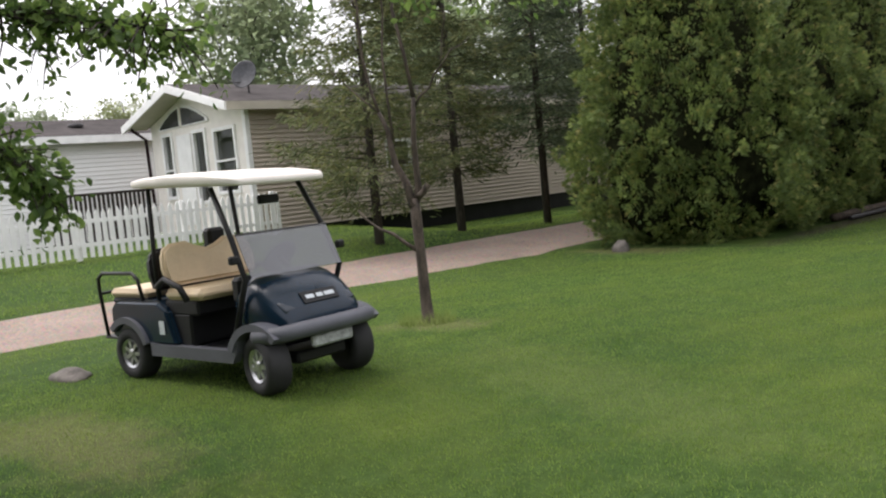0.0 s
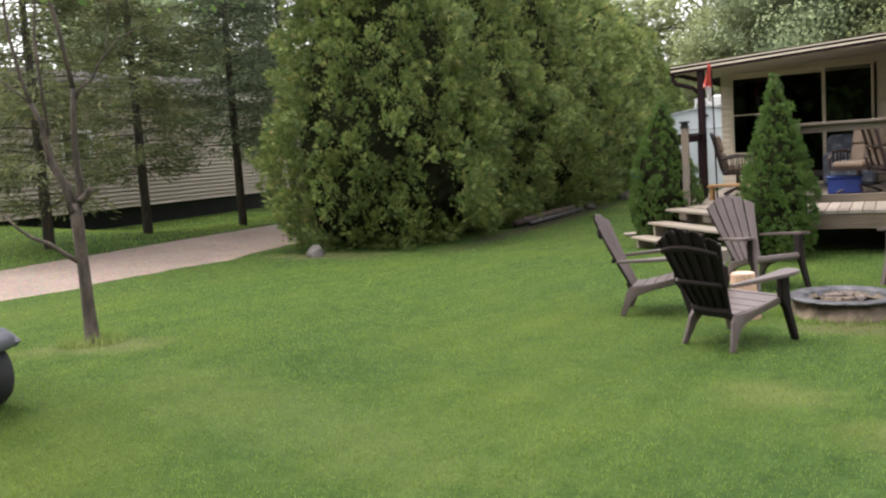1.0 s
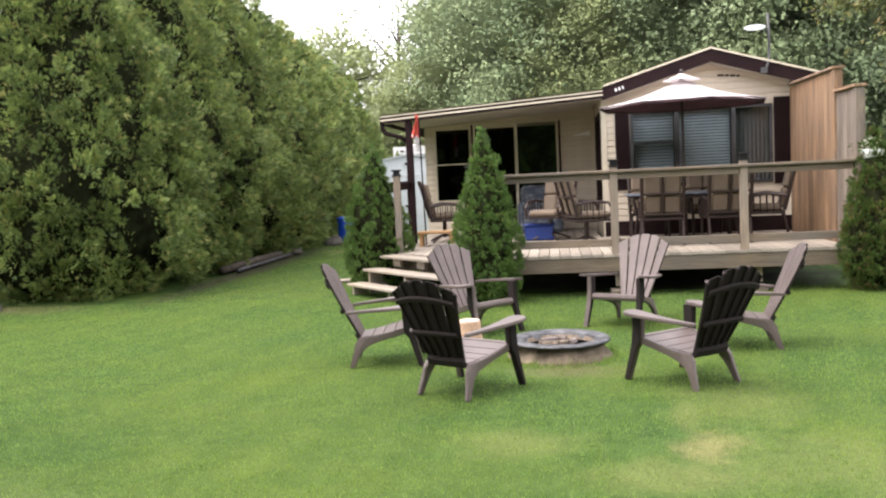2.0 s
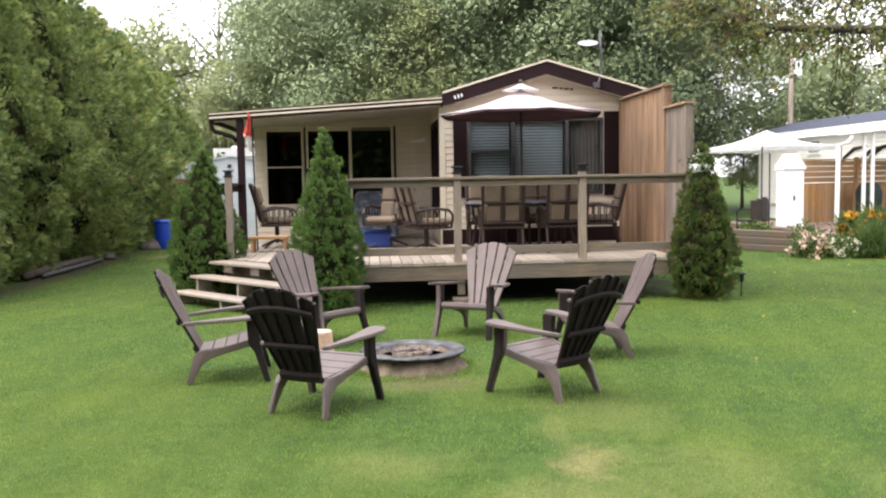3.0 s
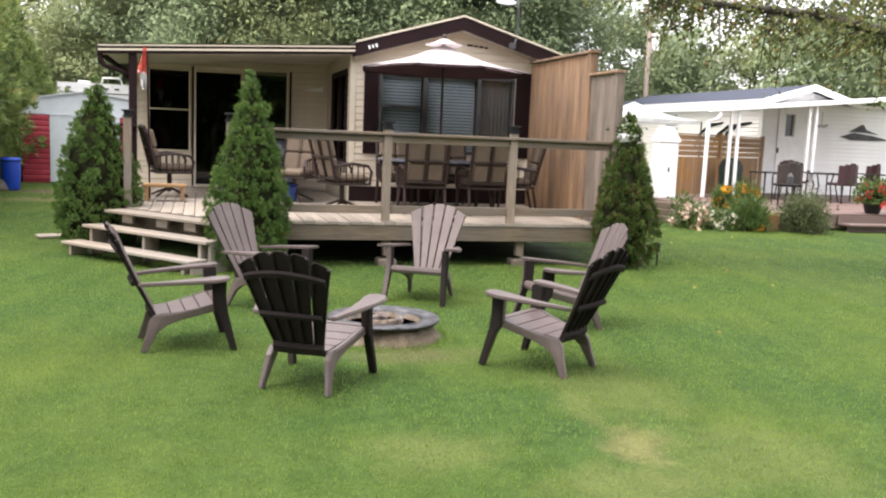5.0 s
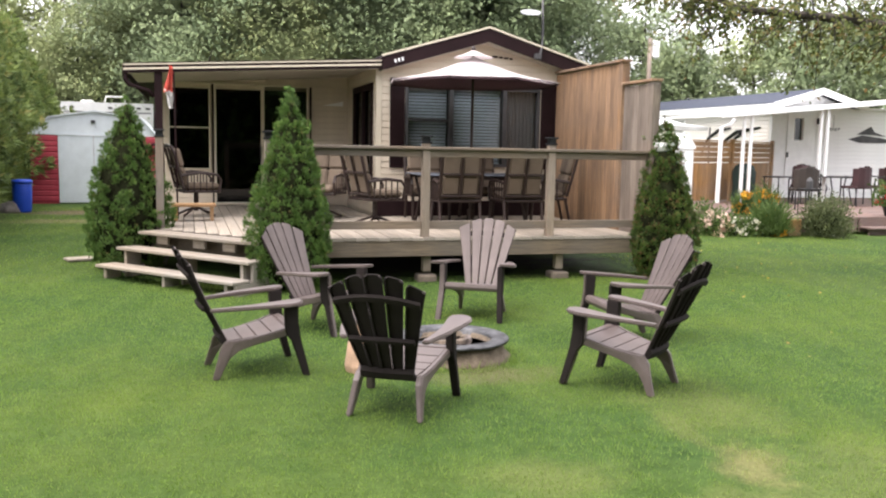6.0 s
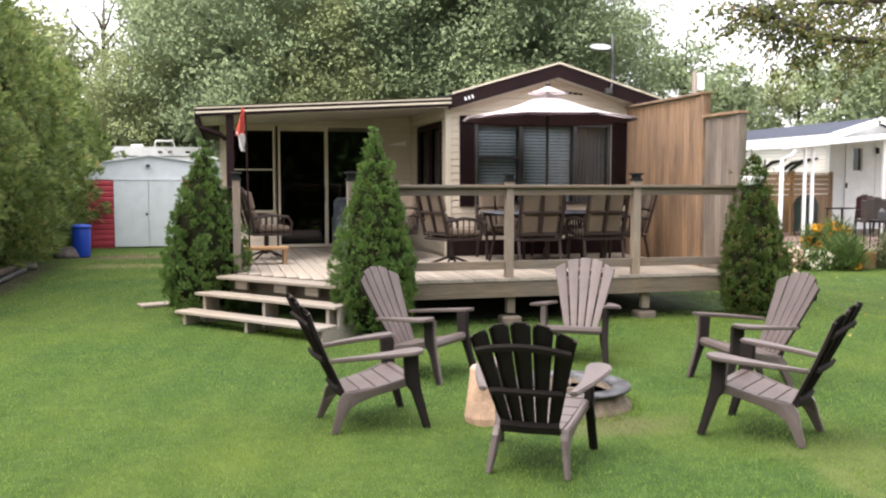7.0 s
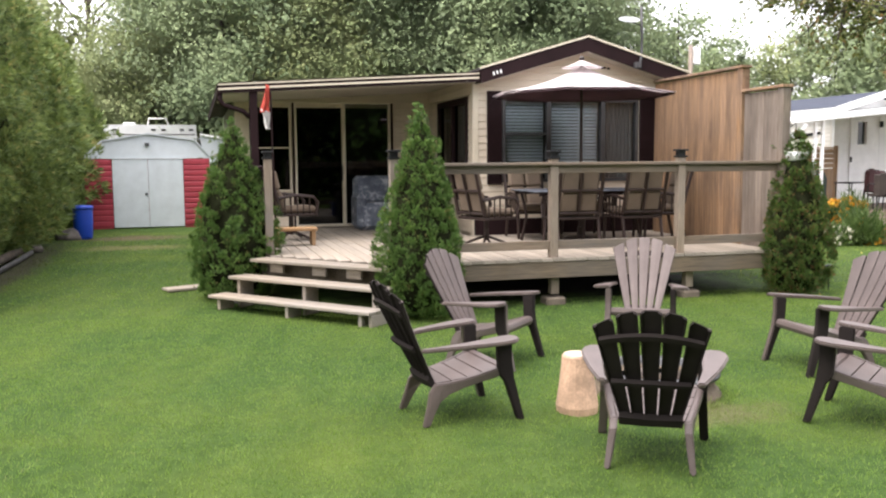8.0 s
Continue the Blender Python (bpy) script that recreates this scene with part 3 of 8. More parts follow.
def leaf_mesh(name, P, D, size, aspect, g, wild=0.6, fold=0.25):
    """Many small pointed leaves at P, along D, each a folded diamond."""
    n = len(P)
    D = unit(D + wild * g.normal(0, 1, (n, 3)))
    S = unit(np.cross(D, g.normal(0, 1, (n, 3))))
    U = np.cross(S, D)
    L = (size * g.uniform(0.6, 1.4, n))[:, None]
    W = L * aspect
    V = np.stack([P, P + D * L * 0.45 + S * W * 0.5 + U * W * fold, P + D * L, P + D * L * 0.45 - S * W * 0.5 + U * W * fold], 1).reshape(-1, 3)
    me = bpy.data.meshes.new(name)
    me.vertices.add(4 * n)
    me.vertices.foreach_set("co", V.ravel())
    me.loops.add(4 * n)
    me.loops.foreach_set("vertex_index", np.arange(4 * n, dtype=np.int32))
    me.polygons.add(n)
    me.polygons.foreach_set("loop_start", np.arange(0, 4 * n, 4, dtype=np.int32))
    me.update(calc_edges=True)
    return me


def far_leaves(name, P, D, size, g, wild=1.0, aspect=0.75):
    """Leaves of far crowns: one bent-free pointed blade each."""
    n = len(P)
    D = unit(D + wild * g.normal(0, 1, (n, 3)))
    S = unit(np.cross(D, g.normal(0, 1, (n, 3))))
    L = (size * g.uniform(0.6, 1.4, n))[:, None]
    V = np.stack([P + S * L * aspect * 0.5, P + D * L, P - S * L * aspect * 0.5], 1).reshape(-1, 3)
    me = bpy.data.meshes.new(name)
    me.vertices.add(3 * n)
    me.vertices.foreach_set("co", V.ravel())
    me.loops.add(3 * n)
    me.loops.foreach_set("vertex_index", np.arange(3 * n, dtype=np.int32))
    me.polygons.add(n)
    me.polygons.foreach_set("loop_start", np.arange(0, 3 * n, 3, dtype=np.int32))
    me.update(calc_edges=True)
    return me


def ovate_mesh(name, P, D, size, aspect, g, wild=0.6, fold=0.18):
    """Single near leaves at P: two folded halves with a rounded outline and a drawn-out tip."""
    n = len(P)
    D = unit(D + wild * g.normal(0, 1, (n, 3)))
    S = unit(np.cross(D, g.normal(0, 1, (n, 3))))
    U = np.cross(S, D)
    L = (size * g.uniform(0.55, 1.3, n))[:, None]
    W = L * aspect * 0.5
    at = lambda d, s, u: P + D * L * d + S * W * s + U * W * u
    V = np.stack([at(0, 0, 0), at(0.22, 0.75, fold), at(0.5, 0.95, fold * 1.5), at(0.78, 0.5, fold), at(1.0, 0, -0.3), at(0.5, 0, 0), at(0.22, -0.75, fold), at(0.5, -0.95, fold * 1.5), at(0.78, -0.5, fold)], 1).reshape(-1, 3)
    faces = np.array([[0, 1, 2, 5], [5, 2, 3, 4], [0, 5, 7, 6], [5, 4, 8, 7]])
    F = (np.arange(n)[:, None, None] * 9 + faces).reshape(-1)
    me = bpy.data.meshes.new(name)
    me.vertices.add(9 * n)
    me.vertices.foreach_set("co", V.ravel())
    me.loops.add(len(F))
    me.loops.foreach_set("vertex_index", F.astype(np.int32))
    me.polygons.add(4 * n)
    me.polygons.foreach_set("loop_start", np.arange(0, len(F), 4, dtype=np.int32))
    me.update(calc_edges=True)
    return me


def lump_core(prof, g, n=14, rough=0.1):
    """A solid lump standing in for a dense bush's shaded inside, from (radius, height) pairs."""
    bm = lathe(bmesh.new(), prof, n)
    for v in bm.verts:
        d = Vector((v.co.x, v.co.y, 0))
        k = 1 + rough * noise.noise(v.co * 1.7) * 2
        v.co.x, v.co.y = d.x * k, d.y * k
    return bm


def bush_crown(prof, clumps, per, size, aspect, g, spread, up=0.5, wild=0.5, rough=0.06, lump=0.0, lump_scale=1.6):
    """Sprays in clumps over a turned outline; returns places and directions."""
    prof = np.array(prof)
    seg = np.hypot(*np.diff(prof, axis=0).T) * (prof[:-1, 0] + prof[1:, 0] + 0.05)
    total = np.concatenate([[0], np.cumsum(seg)]) / seg.sum()
    u = (np.arange(clumps) + g.uniform(0.1, 0.9, clumps)) / clumps
    k = np.clip(np.searchsorted(total, u) - 1, 0, len(seg) - 1)
    f = ((u - total[k]) / (total[k + 1] - total[k]))[:, None]
    rz = prof[k] * (1 - f) + prof[k + 1] * f
    a = (np.arange(clumps) * 2.39996 + g.normal(0, 0.12, clumps)) % math.tau
    wob = 1 + 0.10 * np.sin(a * 3 + rz[:, 1] * 2.1) + 0.07 * np.sin(a * 5 - rz[:, 1] * 3.3) + g.normal(0, rough, clumps)
    C = np.stack([rz[:, 0] * wob * np.cos(a), rz[:, 0] * wob * np.sin(a), rz[:, 1] + g.normal(0, 0.05, clumps)], -1)
    bulge = lump * np.array([noise.noise(Vector(c) * lump_scale) for c in C])
    C = C + np.stack([np.cos(a), np.sin(a), 0 * a], -1) * bulge[:, None]
    O = unit(np.stack([np.cos(a), np.sin(a), up + 0 * a], -1) + g.normal(0, 0.25, (clumps, 3)))
    P = np.repeat(C, per, 0) + g.normal(0, 1, (clumps * per, 3)) * spread * np.array([1, 1, 1.1]) + np.repeat(O, per, 0) * g.uniform(-1.2, 1.0, (clumps * per, 1)) * spread
    P[:, 2] = np.maximum(P[:, 2], 0.02)
    D = np.repeat(O, per, 0) + np.array([0, 0, up])
    return P, D


def frond_mesh(name, P, D, N, size, g, leaves=5, fan=0.5, width=0.17):
    """Flat scaly sprays: slender leaflets fanned out from one foot, each spray in its own plane with normal N."""
    n = len(P)
    D = unit(D)
    S = unit(np.cross(N, D))
    U = np.cross(D, S)
    L = size * g.uniform(0.55, 1.4, n)
    V, F = [P], []
    for q in range(leaves):
        f = (q / (leaves - 1) - 0.5) * 2
        ang = f * fan + g.normal(0, 0.14, n)
        ln = (L * (1 - 0.35 * abs(f)) * g.uniform(0.75, 1.2, n))[:, None]
        d = D * np.cos(ang)[:, None] + S * np.sin(ang)[:, None]
        c = np.cross(U, d) * (1 if q % 2 else -1)
        sag = -U * ln * 0.12 * abs(f) + np.array([0, 0, -0.10]) * ln
        V += [P + d * ln * 0.5 + c * ln * width, P + d * ln + sag]
        k = 1 + 2 * q
        F.append(np.stack([np.zeros(n, int), np.full(n, k), np.full(n, k + 1)], -1))
    m = 1 + 2 * leaves
    V = np.stack(V, 1).reshape(-1, 3)
    F = (np.stack(F, 1) + (np.arange(n) * m)[:, None, None]).reshape(-1)
    me = bpy.data.meshes.new(name)
    me.vertices.add(len(V))
    me.vertices.foreach_set("co", V.ravel())
    me.loops.add(len(F))
    me.loops.foreach_set("vertex_index", F.astype(np.int32))
    me.polygons.add(n * leaves)
    me.polygons.foreach_set("loop_start", np.arange(0, len(F), 3, dtype=np.int32))
    me.update(calc_edges=True)
    return me


def tufts(prof, count, per, reach, g, up=0.3, rough=0.06, lump=0.0, lump_scale=1.3):
    """Branch ends over a turned outline, each a cone of sprays; returns places, directions and plane normals."""
    C, O = bush_crown(prof, count, 1, 0.1, 0.5, g, 1e-4, up, rough=rough, lump=lump, lump_scale=lump_scale)
    O = unit(O + g.normal(0, 0.28, O.shape))
    big = g.uniform(0.6, 1.3, count) * reach
    C, O, big = np.repeat(C, per, 0), np.repeat(O, per, 0), np.repeat(big, per)[:, None]
    u = g.uniform(0, 1, (count * per, 1)) ** 0.8
    lat = unit(np.cross(O, g.normal(0, 1, O.shape)))
    w = (0.62 * (1 - 0.8 * u) * np.sqrt(g.uniform(0, 1, u.shape)) + 0.03) * big
    P = C + O * (u - 0.45) * big + lat * w - np.array([0, 0, 1.0]) * w * 0.15
    P[:, 2] = np.maximum(P[:, 2], 0.03)
    D = unit(O * 0.8 + lat * (0.75 - 0.45 * u) + np.array([0, 0, 0.15]) + g.normal(0, 0.2, P.shape))
    N = unit(np.cross(D, np.array([0, 0, 1.0])) + g.normal(0, 0.55, P.shape))
    return P, D, N


def cedar(name, m, prof, count, per, reach, size, seed, label, material, group, trunk_r=0.1, rough=0.05, hollow=0.8, lump=0.0, up=0.3, leaves=5):
    g = np.random.default_rng(seed)
    top = prof[-1][1]
    ob = thing(name, m, label, "cedar tree", group)
    part("trunk", tube(bmesh.new(), [(0, 0, -0.05), (0.01, 0, 0.3 * top), (0, 0.01, 0.8 * top)], [trunk_r * 1.3, trunk_r, 0.2 * trunk_r], 8), M_BARK, ob)
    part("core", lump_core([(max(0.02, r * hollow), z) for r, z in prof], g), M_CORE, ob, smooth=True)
    P, D, N = tufts(prof, count, per, reach, g, up, rough, lump)
    part("crown", frond_mesh("crown", P, D, N, size, g, leaves), material, ob)
    return ob


def cone(r, h, low=0.12):
    return [(0.45 * r, 0.03), (0.8 * r, low), (0.97 * r, 0.17 * h), (r, 0.28 * h), (0.88 * r, 0.43 * h), (0.68 * r, 0.59 * h), (0.46 * r, 0.74 * h), (0.25 * r, 0.87 * h), (0.10 * r, 0.95 * h), (0.01, 0.985 * h)]


# three young clipped cedars beside the steps and the deck
for k, (x, y, z, r, h) in enumerate(((-3.84, 14.30, 0.0, 0.51, 2.15), (-1.98, 12.30, 0.0, 0.43, 2.19), (2.92, 12.55, 0.0, 0.385, 2.05))):
    cedar("young_cedar", pose(x, y, z, rz=40 * k), cone(r, h), 460, 46, 0.105, 0.046, 20 + k,
          ("bushy green pyramid cedar beside the wooden steps", "slim green pyramid cedar at the deck's corner post", "green pyramid cedar browning inside at the deck's end")[k], M_CEDAR_BROWN if k == 2 else M_CEDAR_SMALL, "young cedars by the deck", 0.05, 0.045, 0.86, up=1.3, leaves=4)

# the tall cedar hedge along the lawn
for k, (x, y, r, h) in enumerate(((-9.1, 14.85, 1.85, 6.2), (-9.2, 17.6, 2.05, 6.9), (-9.1, 20.2, 1.95, 6.9), (-9.0, 22.8, 1.9, 6.6), (-8.95, 25.4, 1.85, 6.4), (-8.9, 28.0, 1.85, 6.2), (-8.9, 30.8, 1.9, 5.9))):
    prof = [(0.5 * r, 0.05), (0.88 * r, 0.35), (r, 0.2 * h), (0.99 * r, 0.36 * h), (0.86 * r, 0.55 * h), (0.62 * r, 0.74 * h), (0.36 * r, 0.89 * h), (0.14 * r, 0.97 * h), (0.03, h)]
    near = k < 3
    cedar("cedar_tree", pose(x, y, 0, rz=70 * k), prof, 640 if near else 330, 76 if near else 30, 0.42 if near else 0.5, 0.11 if near else 0.2, 40 + k,
          "tall dense green cedar of the hedge along the lawn" if k else "broad green cedar ending the hedge beside the gravel lane", M_CEDAR, "cedar hedge", 0.16, 0.07, 0.80, 0.36, 0.25, 5)


def limb(bm, a, b, r0, r1, g, bend=0.12, n=5, sides=6):
    a, b = np.array(a, float), np.array(b, float)
    L = np.linalg.norm(b - a)
    off = g.normal(0, bend * L, 3)
    pts = [a + (b - a) * s + off * math.sin(s * math.pi) * 0.6 + g.normal(0, 0.02 * L, 3) * (0 < s < 1) for s in np.linspace(0, 1, n)]
    tube(bm, pts, [r0 + (r1 - r0) * s for s in np.linspace(0, 1, n)], sides)
    return pts


def broadleaf(name, m, h, crown_r, crown_z, clumps, per, size, seed, label, material, group, trunk_r=0.2, category="tree", gap=0.5):
    """A forest tree: tapered trunk, limbs, and a crown of leaf clumps with gaps."""
    g = np.random.default_rng(seed)
    ob = thing(name, m, label, category, group)
    bm = bmesh.new()
    tube(bm, [(0, 0, -0.1), (0.05, 0, h * 0.3), (g.normal(0, 0.2), g.normal(0, 0.2), h * 0.62), (g.normal(0, 0.3), g.normal(0, 0.3), h * 0.93)], [trunk_r * 1.25, trunk_r, trunk_r * 0.6, 0.02], 8)
    part("trunk", bm, M_BARK_DARK, ob, smooth=True)
    C, O = [], []
    nl = 13
    for k in range(nl):
        a = k * 2.4 + g.uniform(-0.4, 0.4)
        z0 = h * g.uniform(0.25, 0.75)
        rr = crown_r * g.uniform(0.6, 1.0) * (1 - 0.5 * max(0, z0 / h - 0.4))
        end = (rr * math.cos(a), rr * math.sin(a), min(h * 0.97, z0 + rr * g.uniform(0.25, 0.8)))
        lb = bmesh.new()
        pts = limb(lb, (0, 0, z0), end, trunk_r * 0.34, 0.015, g)
        part("limb", lb, M_BARK_DARK, ob, smooth=True)
        for s in range(clumps // nl):
            q = np.array(pts[g.integers(1, len(pts))]) + g.normal(0, crown_r * 0.2, 3)
            C.append(q)
    C = np.array(C)
    C2 = unit(g.normal(0, 1, (clumps // 2, 3))) * np.array([crown_r, crown_r, (h - crown_z) * 0.5]) * g.uniform(0.6, 1.0, (clumps // 2, 1)) + np.array([0, 0, (h + crown_z) / 2])
    C = np.concatenate([C, C2])
    C = C[C[:, 2] > crown_z * 0.8]
    O = unit(C - np.array([0, 0, crown_z]))
    P = np.repeat(C, per, 0) + g.normal(0, 1, (len(C) * per, 3)) * crown_r * 0.105 * np.array([1.2, 1.2, 0.75])
    part("crown", far_leaves("crown", P, np.repeat(O, per, 0) * 0.5 + np.array([0, 0, -0.3]), size, g), material, ob)
    return ob


def conifer(name, m, h, r, bare, seed, label, material, per=70, size=0.16, category="spruce tree", group="", trunk_r=0.13, droop=0.25):
    """A spruce: straight trunk and whorls of drooping needle-clad branches."""
    g = np.random.default_rng(seed)
    ob = thing(name, m, label, category, group)
    part("trunk", tube(bmesh.new(), [(0, 0, -0.1), (0.02, 0, h * 0.4), (0, 0, h)], [trunk_r * 1.2, trunk_r * 0.8, 0.015], 8), M_BARK_DARK, ob, smooth=True)
    P, D = [], []
    bm = bmesh.new()
    z = bare
    while z < h * 0.98:
        s = (z - bare) / (h - bare)
        L0 = r * (1 - s) ** 0.75 * (0.55 + 0.45 * min(1, s * 6 + 0.4))
        nb = 6
        for k in range(nb):
            a = g.uniform(0, math.tau)
            z0, dr = z + g.uniform(-0.16, 0.16), droop * g.uniform(0.1, 1.0)
            L = L0 * g.uniform(0.55, 1.1) + 0.08
            dirv = np.array([math.cos(a), math.sin(a), 0.0])
            side = np.array([-math.sin(a), math.cos(a), 0.0])
            ss = np.linspace(0, 1, 5)
            line = [np.array([0, 0, z0]) + dirv * L * q + np.array([0, 0, L * (0.14 * q - dr * 1.5 * q * q + 0.16 * q ** 4)]) for q in ss]
            tube(bm, line, [0.018, 0.015, 0.011, 0.007, 0.003], 4)
            n = int(per * (0.3 + L / r))
            q = g.uniform(0.12, 1.03, n)
            base = np.array([0, 0, z0]) + dirv * (L * q)[:, None] + np.array([0, 0, 1.0]) * (L * (0.14 * q - dr * 1.5 * q * q + 0.16 * q ** 4))[:, None]
            lat = g.normal(0, 1, n) * 0.24 * L * (1.1 - q * 0.75)
            P.append(base + side * lat[:, None] + np.array([0, 0, 1.0]) * (g.normal(0, 0.06, n) - 0.3 * np.abs(lat))[:, None])
            D.append(dirv * 0.8 + side * np.sign(lat)[:, None] * 0.7 + np.array([0, 0, -0.25]))
        z += 0.20 + 0.16 * (1 - s)
    tagged(part("branchwork", bm, M_BARK_DARK, ob), kind="stuff")
    P, D = np.concatenate(P), np.concatenate(D)
    part("needles", leaf_mesh("needles", P, D, size, 0.15, g, 0.5), material, ob)
    return ob


# spruces in front of the taupe home across the lane
for k, (x, y, h, r, bare, fir) in enumerate(((-14.4, 11.6, 9.0, 2.3, 0.9, 0), (-14.6, 14.2, 10.5, 2.0, 1.3, 0), (-13.9, 16.4, 11.5, 2.0, 1.9, 1), (-14.5, 19.2, 12.0, 2.2, 1.5, 1), (-14.6, 22.5, 11.0, 2.2, 1.5, 1))):
    conifer("spruce_tree", pose(x, y, float(ground_z(x, y)), rz=50 * k), h, r, bare, 60 + k,
            "dark green fir with drooping boughs beside the gravel lane" if fir else "thin olive-green spruce standing before the taupe home", M_FIR if fir else M_SPRUCE, 150, 0.18, trunk_r=0.085, group="spruces along the lane")

# the half-dead tree on the lawn
g = np.random.default_rng(7)
dead = thing("dying_tree", pose(-7.25, 6.22, 0.09), "half-dead tree with forked grey trunk and bare branches on lawn", "tree")
bm = bmesh.new()
tube(bm, [(0.02, 0, -0.05), (0.01, 0, 0.02), (0, 0.0, 0.25), (-0.03, 0.02, 0.75), (-0.04, 0.02, 1.1), (-0.05, 0.03, 1.28)], [0.11, 0.070, 0.058, 0.052, 0.056, 0.050], 10)
part("trunk", bm, M_BARK_GREY, dead, smooth=True)
tips = []
for a, b, r0, r1 in (((-0.04, 0.03, 1.2), (0.06, 0.05, 2.3), 0.055, 0.03), ((0.06, 0.05, 2.3), (0.08, 0.05, 4.6), 0.03, 0.012), ((-0.05, 0.0, 1.2), (-0.30, -0.12, 2.2), 0.065, 0.026),
                     ((-0.30, -0.12, 2.2), (-0.42, -0.2, 3.6), 0.026, 0.01), ((-0.03, 0, 0.74), (-0.52, -0.35, 1.22), 0.035, 0.012), ((-0.2, -0.05, 1.9), (-0.16, -0.02, 4.0), 0.022, 0.008),
                     ((0.06, 0.05, 2.2), (0.42, 0.3, 2.75), 0.022, 0.008), ((0.32, 0.22, 2.6), (0.42, 0.25, 3.1), 0.012, 0.004), ((-0.3, -0.12, 2.2), (-0.7, -0.4, 2.7), 0.016, 0.005), ((0.07, 0.05, 3.3), (0.4, 0.3, 4.3), 0.014, 0.004),
                     ((0.4, 0.3, 2.73), (0.62, 0.42, 2.85), 0.009, 0.003), ((-0.42, -0.2, 3.3), (-0.75, -0.3, 4.2), 0.012, 0.004), ((0.02, 0.03, 1.3), (0.12, 0.08, 1.42), 0.05, 0.04)):
    lb = bmesh.new()
    tips.append(limb(lb, a, b, r0 * 0.72, r1 * 0.8, g, 0.05, 6, 7)[-1])
    part("branch", lb, M_BARK_GREY, dead, smooth=True)

# forest round the place: three finely leaved tall trees and three coarser small ones, then their copies
VARIANTS = [
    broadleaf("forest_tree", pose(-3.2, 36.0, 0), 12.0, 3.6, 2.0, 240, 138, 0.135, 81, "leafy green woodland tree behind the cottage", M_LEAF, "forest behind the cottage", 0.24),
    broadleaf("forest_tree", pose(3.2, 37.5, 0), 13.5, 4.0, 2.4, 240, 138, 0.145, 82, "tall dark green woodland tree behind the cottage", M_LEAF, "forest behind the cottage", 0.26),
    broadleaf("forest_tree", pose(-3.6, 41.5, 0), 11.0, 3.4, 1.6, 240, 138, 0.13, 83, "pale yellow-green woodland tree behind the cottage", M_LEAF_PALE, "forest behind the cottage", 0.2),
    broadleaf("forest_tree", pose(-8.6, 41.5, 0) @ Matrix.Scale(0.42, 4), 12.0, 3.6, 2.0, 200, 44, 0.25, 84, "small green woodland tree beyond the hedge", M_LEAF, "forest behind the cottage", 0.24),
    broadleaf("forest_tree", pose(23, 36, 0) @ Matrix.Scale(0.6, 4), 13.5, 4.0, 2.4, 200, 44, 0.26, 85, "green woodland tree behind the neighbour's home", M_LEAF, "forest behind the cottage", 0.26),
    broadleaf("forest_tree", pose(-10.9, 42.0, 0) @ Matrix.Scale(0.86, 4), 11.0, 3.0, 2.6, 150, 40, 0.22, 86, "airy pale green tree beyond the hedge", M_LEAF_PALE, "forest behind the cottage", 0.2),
]
forest = [(-0.4, 35.5, 2, 0.85), (0.6, 40, 0, 1.15), (6.2, 35.0, 1, 0.95), (8.6, 40.5, 0, 1.05), (11.2, 44, 1, 0.9), (9.0, 37.0, 0, 1.12), (6.0, 42.5, 2, 1.2), (13.3, 41.0, 1, 0.8), (-6.4, 38.5, 2, 0.72), (-3.5, 47, 1, 1.05),
          (-10.5, 44, 3, 0.42), (-6.6, 45, 5, 0.5), (16.2, 42, 5, 0.36), (17.9, 42.4, 5, 0.38), (15.0, 47, 5, 0.75), (18.8, 38.5, 3, 0.58), (27.3, 33, 3, 0.62), (19.5, 44, 4, 0.72), (24.0, 41, 5, 0.75), (28.0, 38, 3, 0.75), (32.0, 34, 4, 0.8), (35.5, 39, 3, 0.9), (-15.0, 44, 4, 0.45),
          (3.5, 48, 5, 1.2), (10, 50, 4, 1.15), (-28.5, 26.5, 3, 0.85), (-27.5, 32, 4, 0.85), (-22, 36, 5, 0.85), (-30, 19, 4, 0.8), (-31.5, 14.5, 5, 0.5), (-36, 9.5, 3, 0.46), (-35, 4.5, 5, 0.5), (-41, 14, 4, 0.46), (-15, 34, 3, 0.8)]
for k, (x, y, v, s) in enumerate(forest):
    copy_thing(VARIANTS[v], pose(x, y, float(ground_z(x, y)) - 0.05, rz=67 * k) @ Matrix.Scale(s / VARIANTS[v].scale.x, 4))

# an added hedge, out of view, blocks low sky light and darkens reflections
g = np.random.default_rng(14)
xs = np.linspace(-11, 22, 45)
zs = np.linspace(-0.1, 9.5, 16)
bm = bmesh.new()
rows = [[bm.verts.new((x, -7.5 - 1.0 * noise.noise(Vector((x * 0.6, z * 0.6, 0))) - 0.012 * z * z - 0.006 * x * x * (1 if x > 0 else 0.4), z + (0.9 * noise.noise(Vector((x * 0.5, 3.0, 0))) if z > 9 else 0))) for x in xs] for z in zs]
for p, q in zip(rows, rows[1:]):
    for k in range(len(xs) - 1):
        bm.faces.new((p[k], q[k], q[k + 1], p[k + 1]))
back = thing("tall_hedge", pose(0, 0, 0), "added unseen dark green hedge that blocks low sky light", "hedge", kind="structure")
P = np.array([v.co for r in rows for v in r])
P = np.repeat(P, 9, 0) + g.normal(0, 0.35, (len(P) * 9, 3))
P[:, 1] += 0.25
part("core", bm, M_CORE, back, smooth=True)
part("crown", leaf_mesh("crown", P, np.tile([0.0, 0.6, 0.3], (len(P), 1)), 0.42, 0.5, g, 0.8), M_CEDAR_SMALL, back)

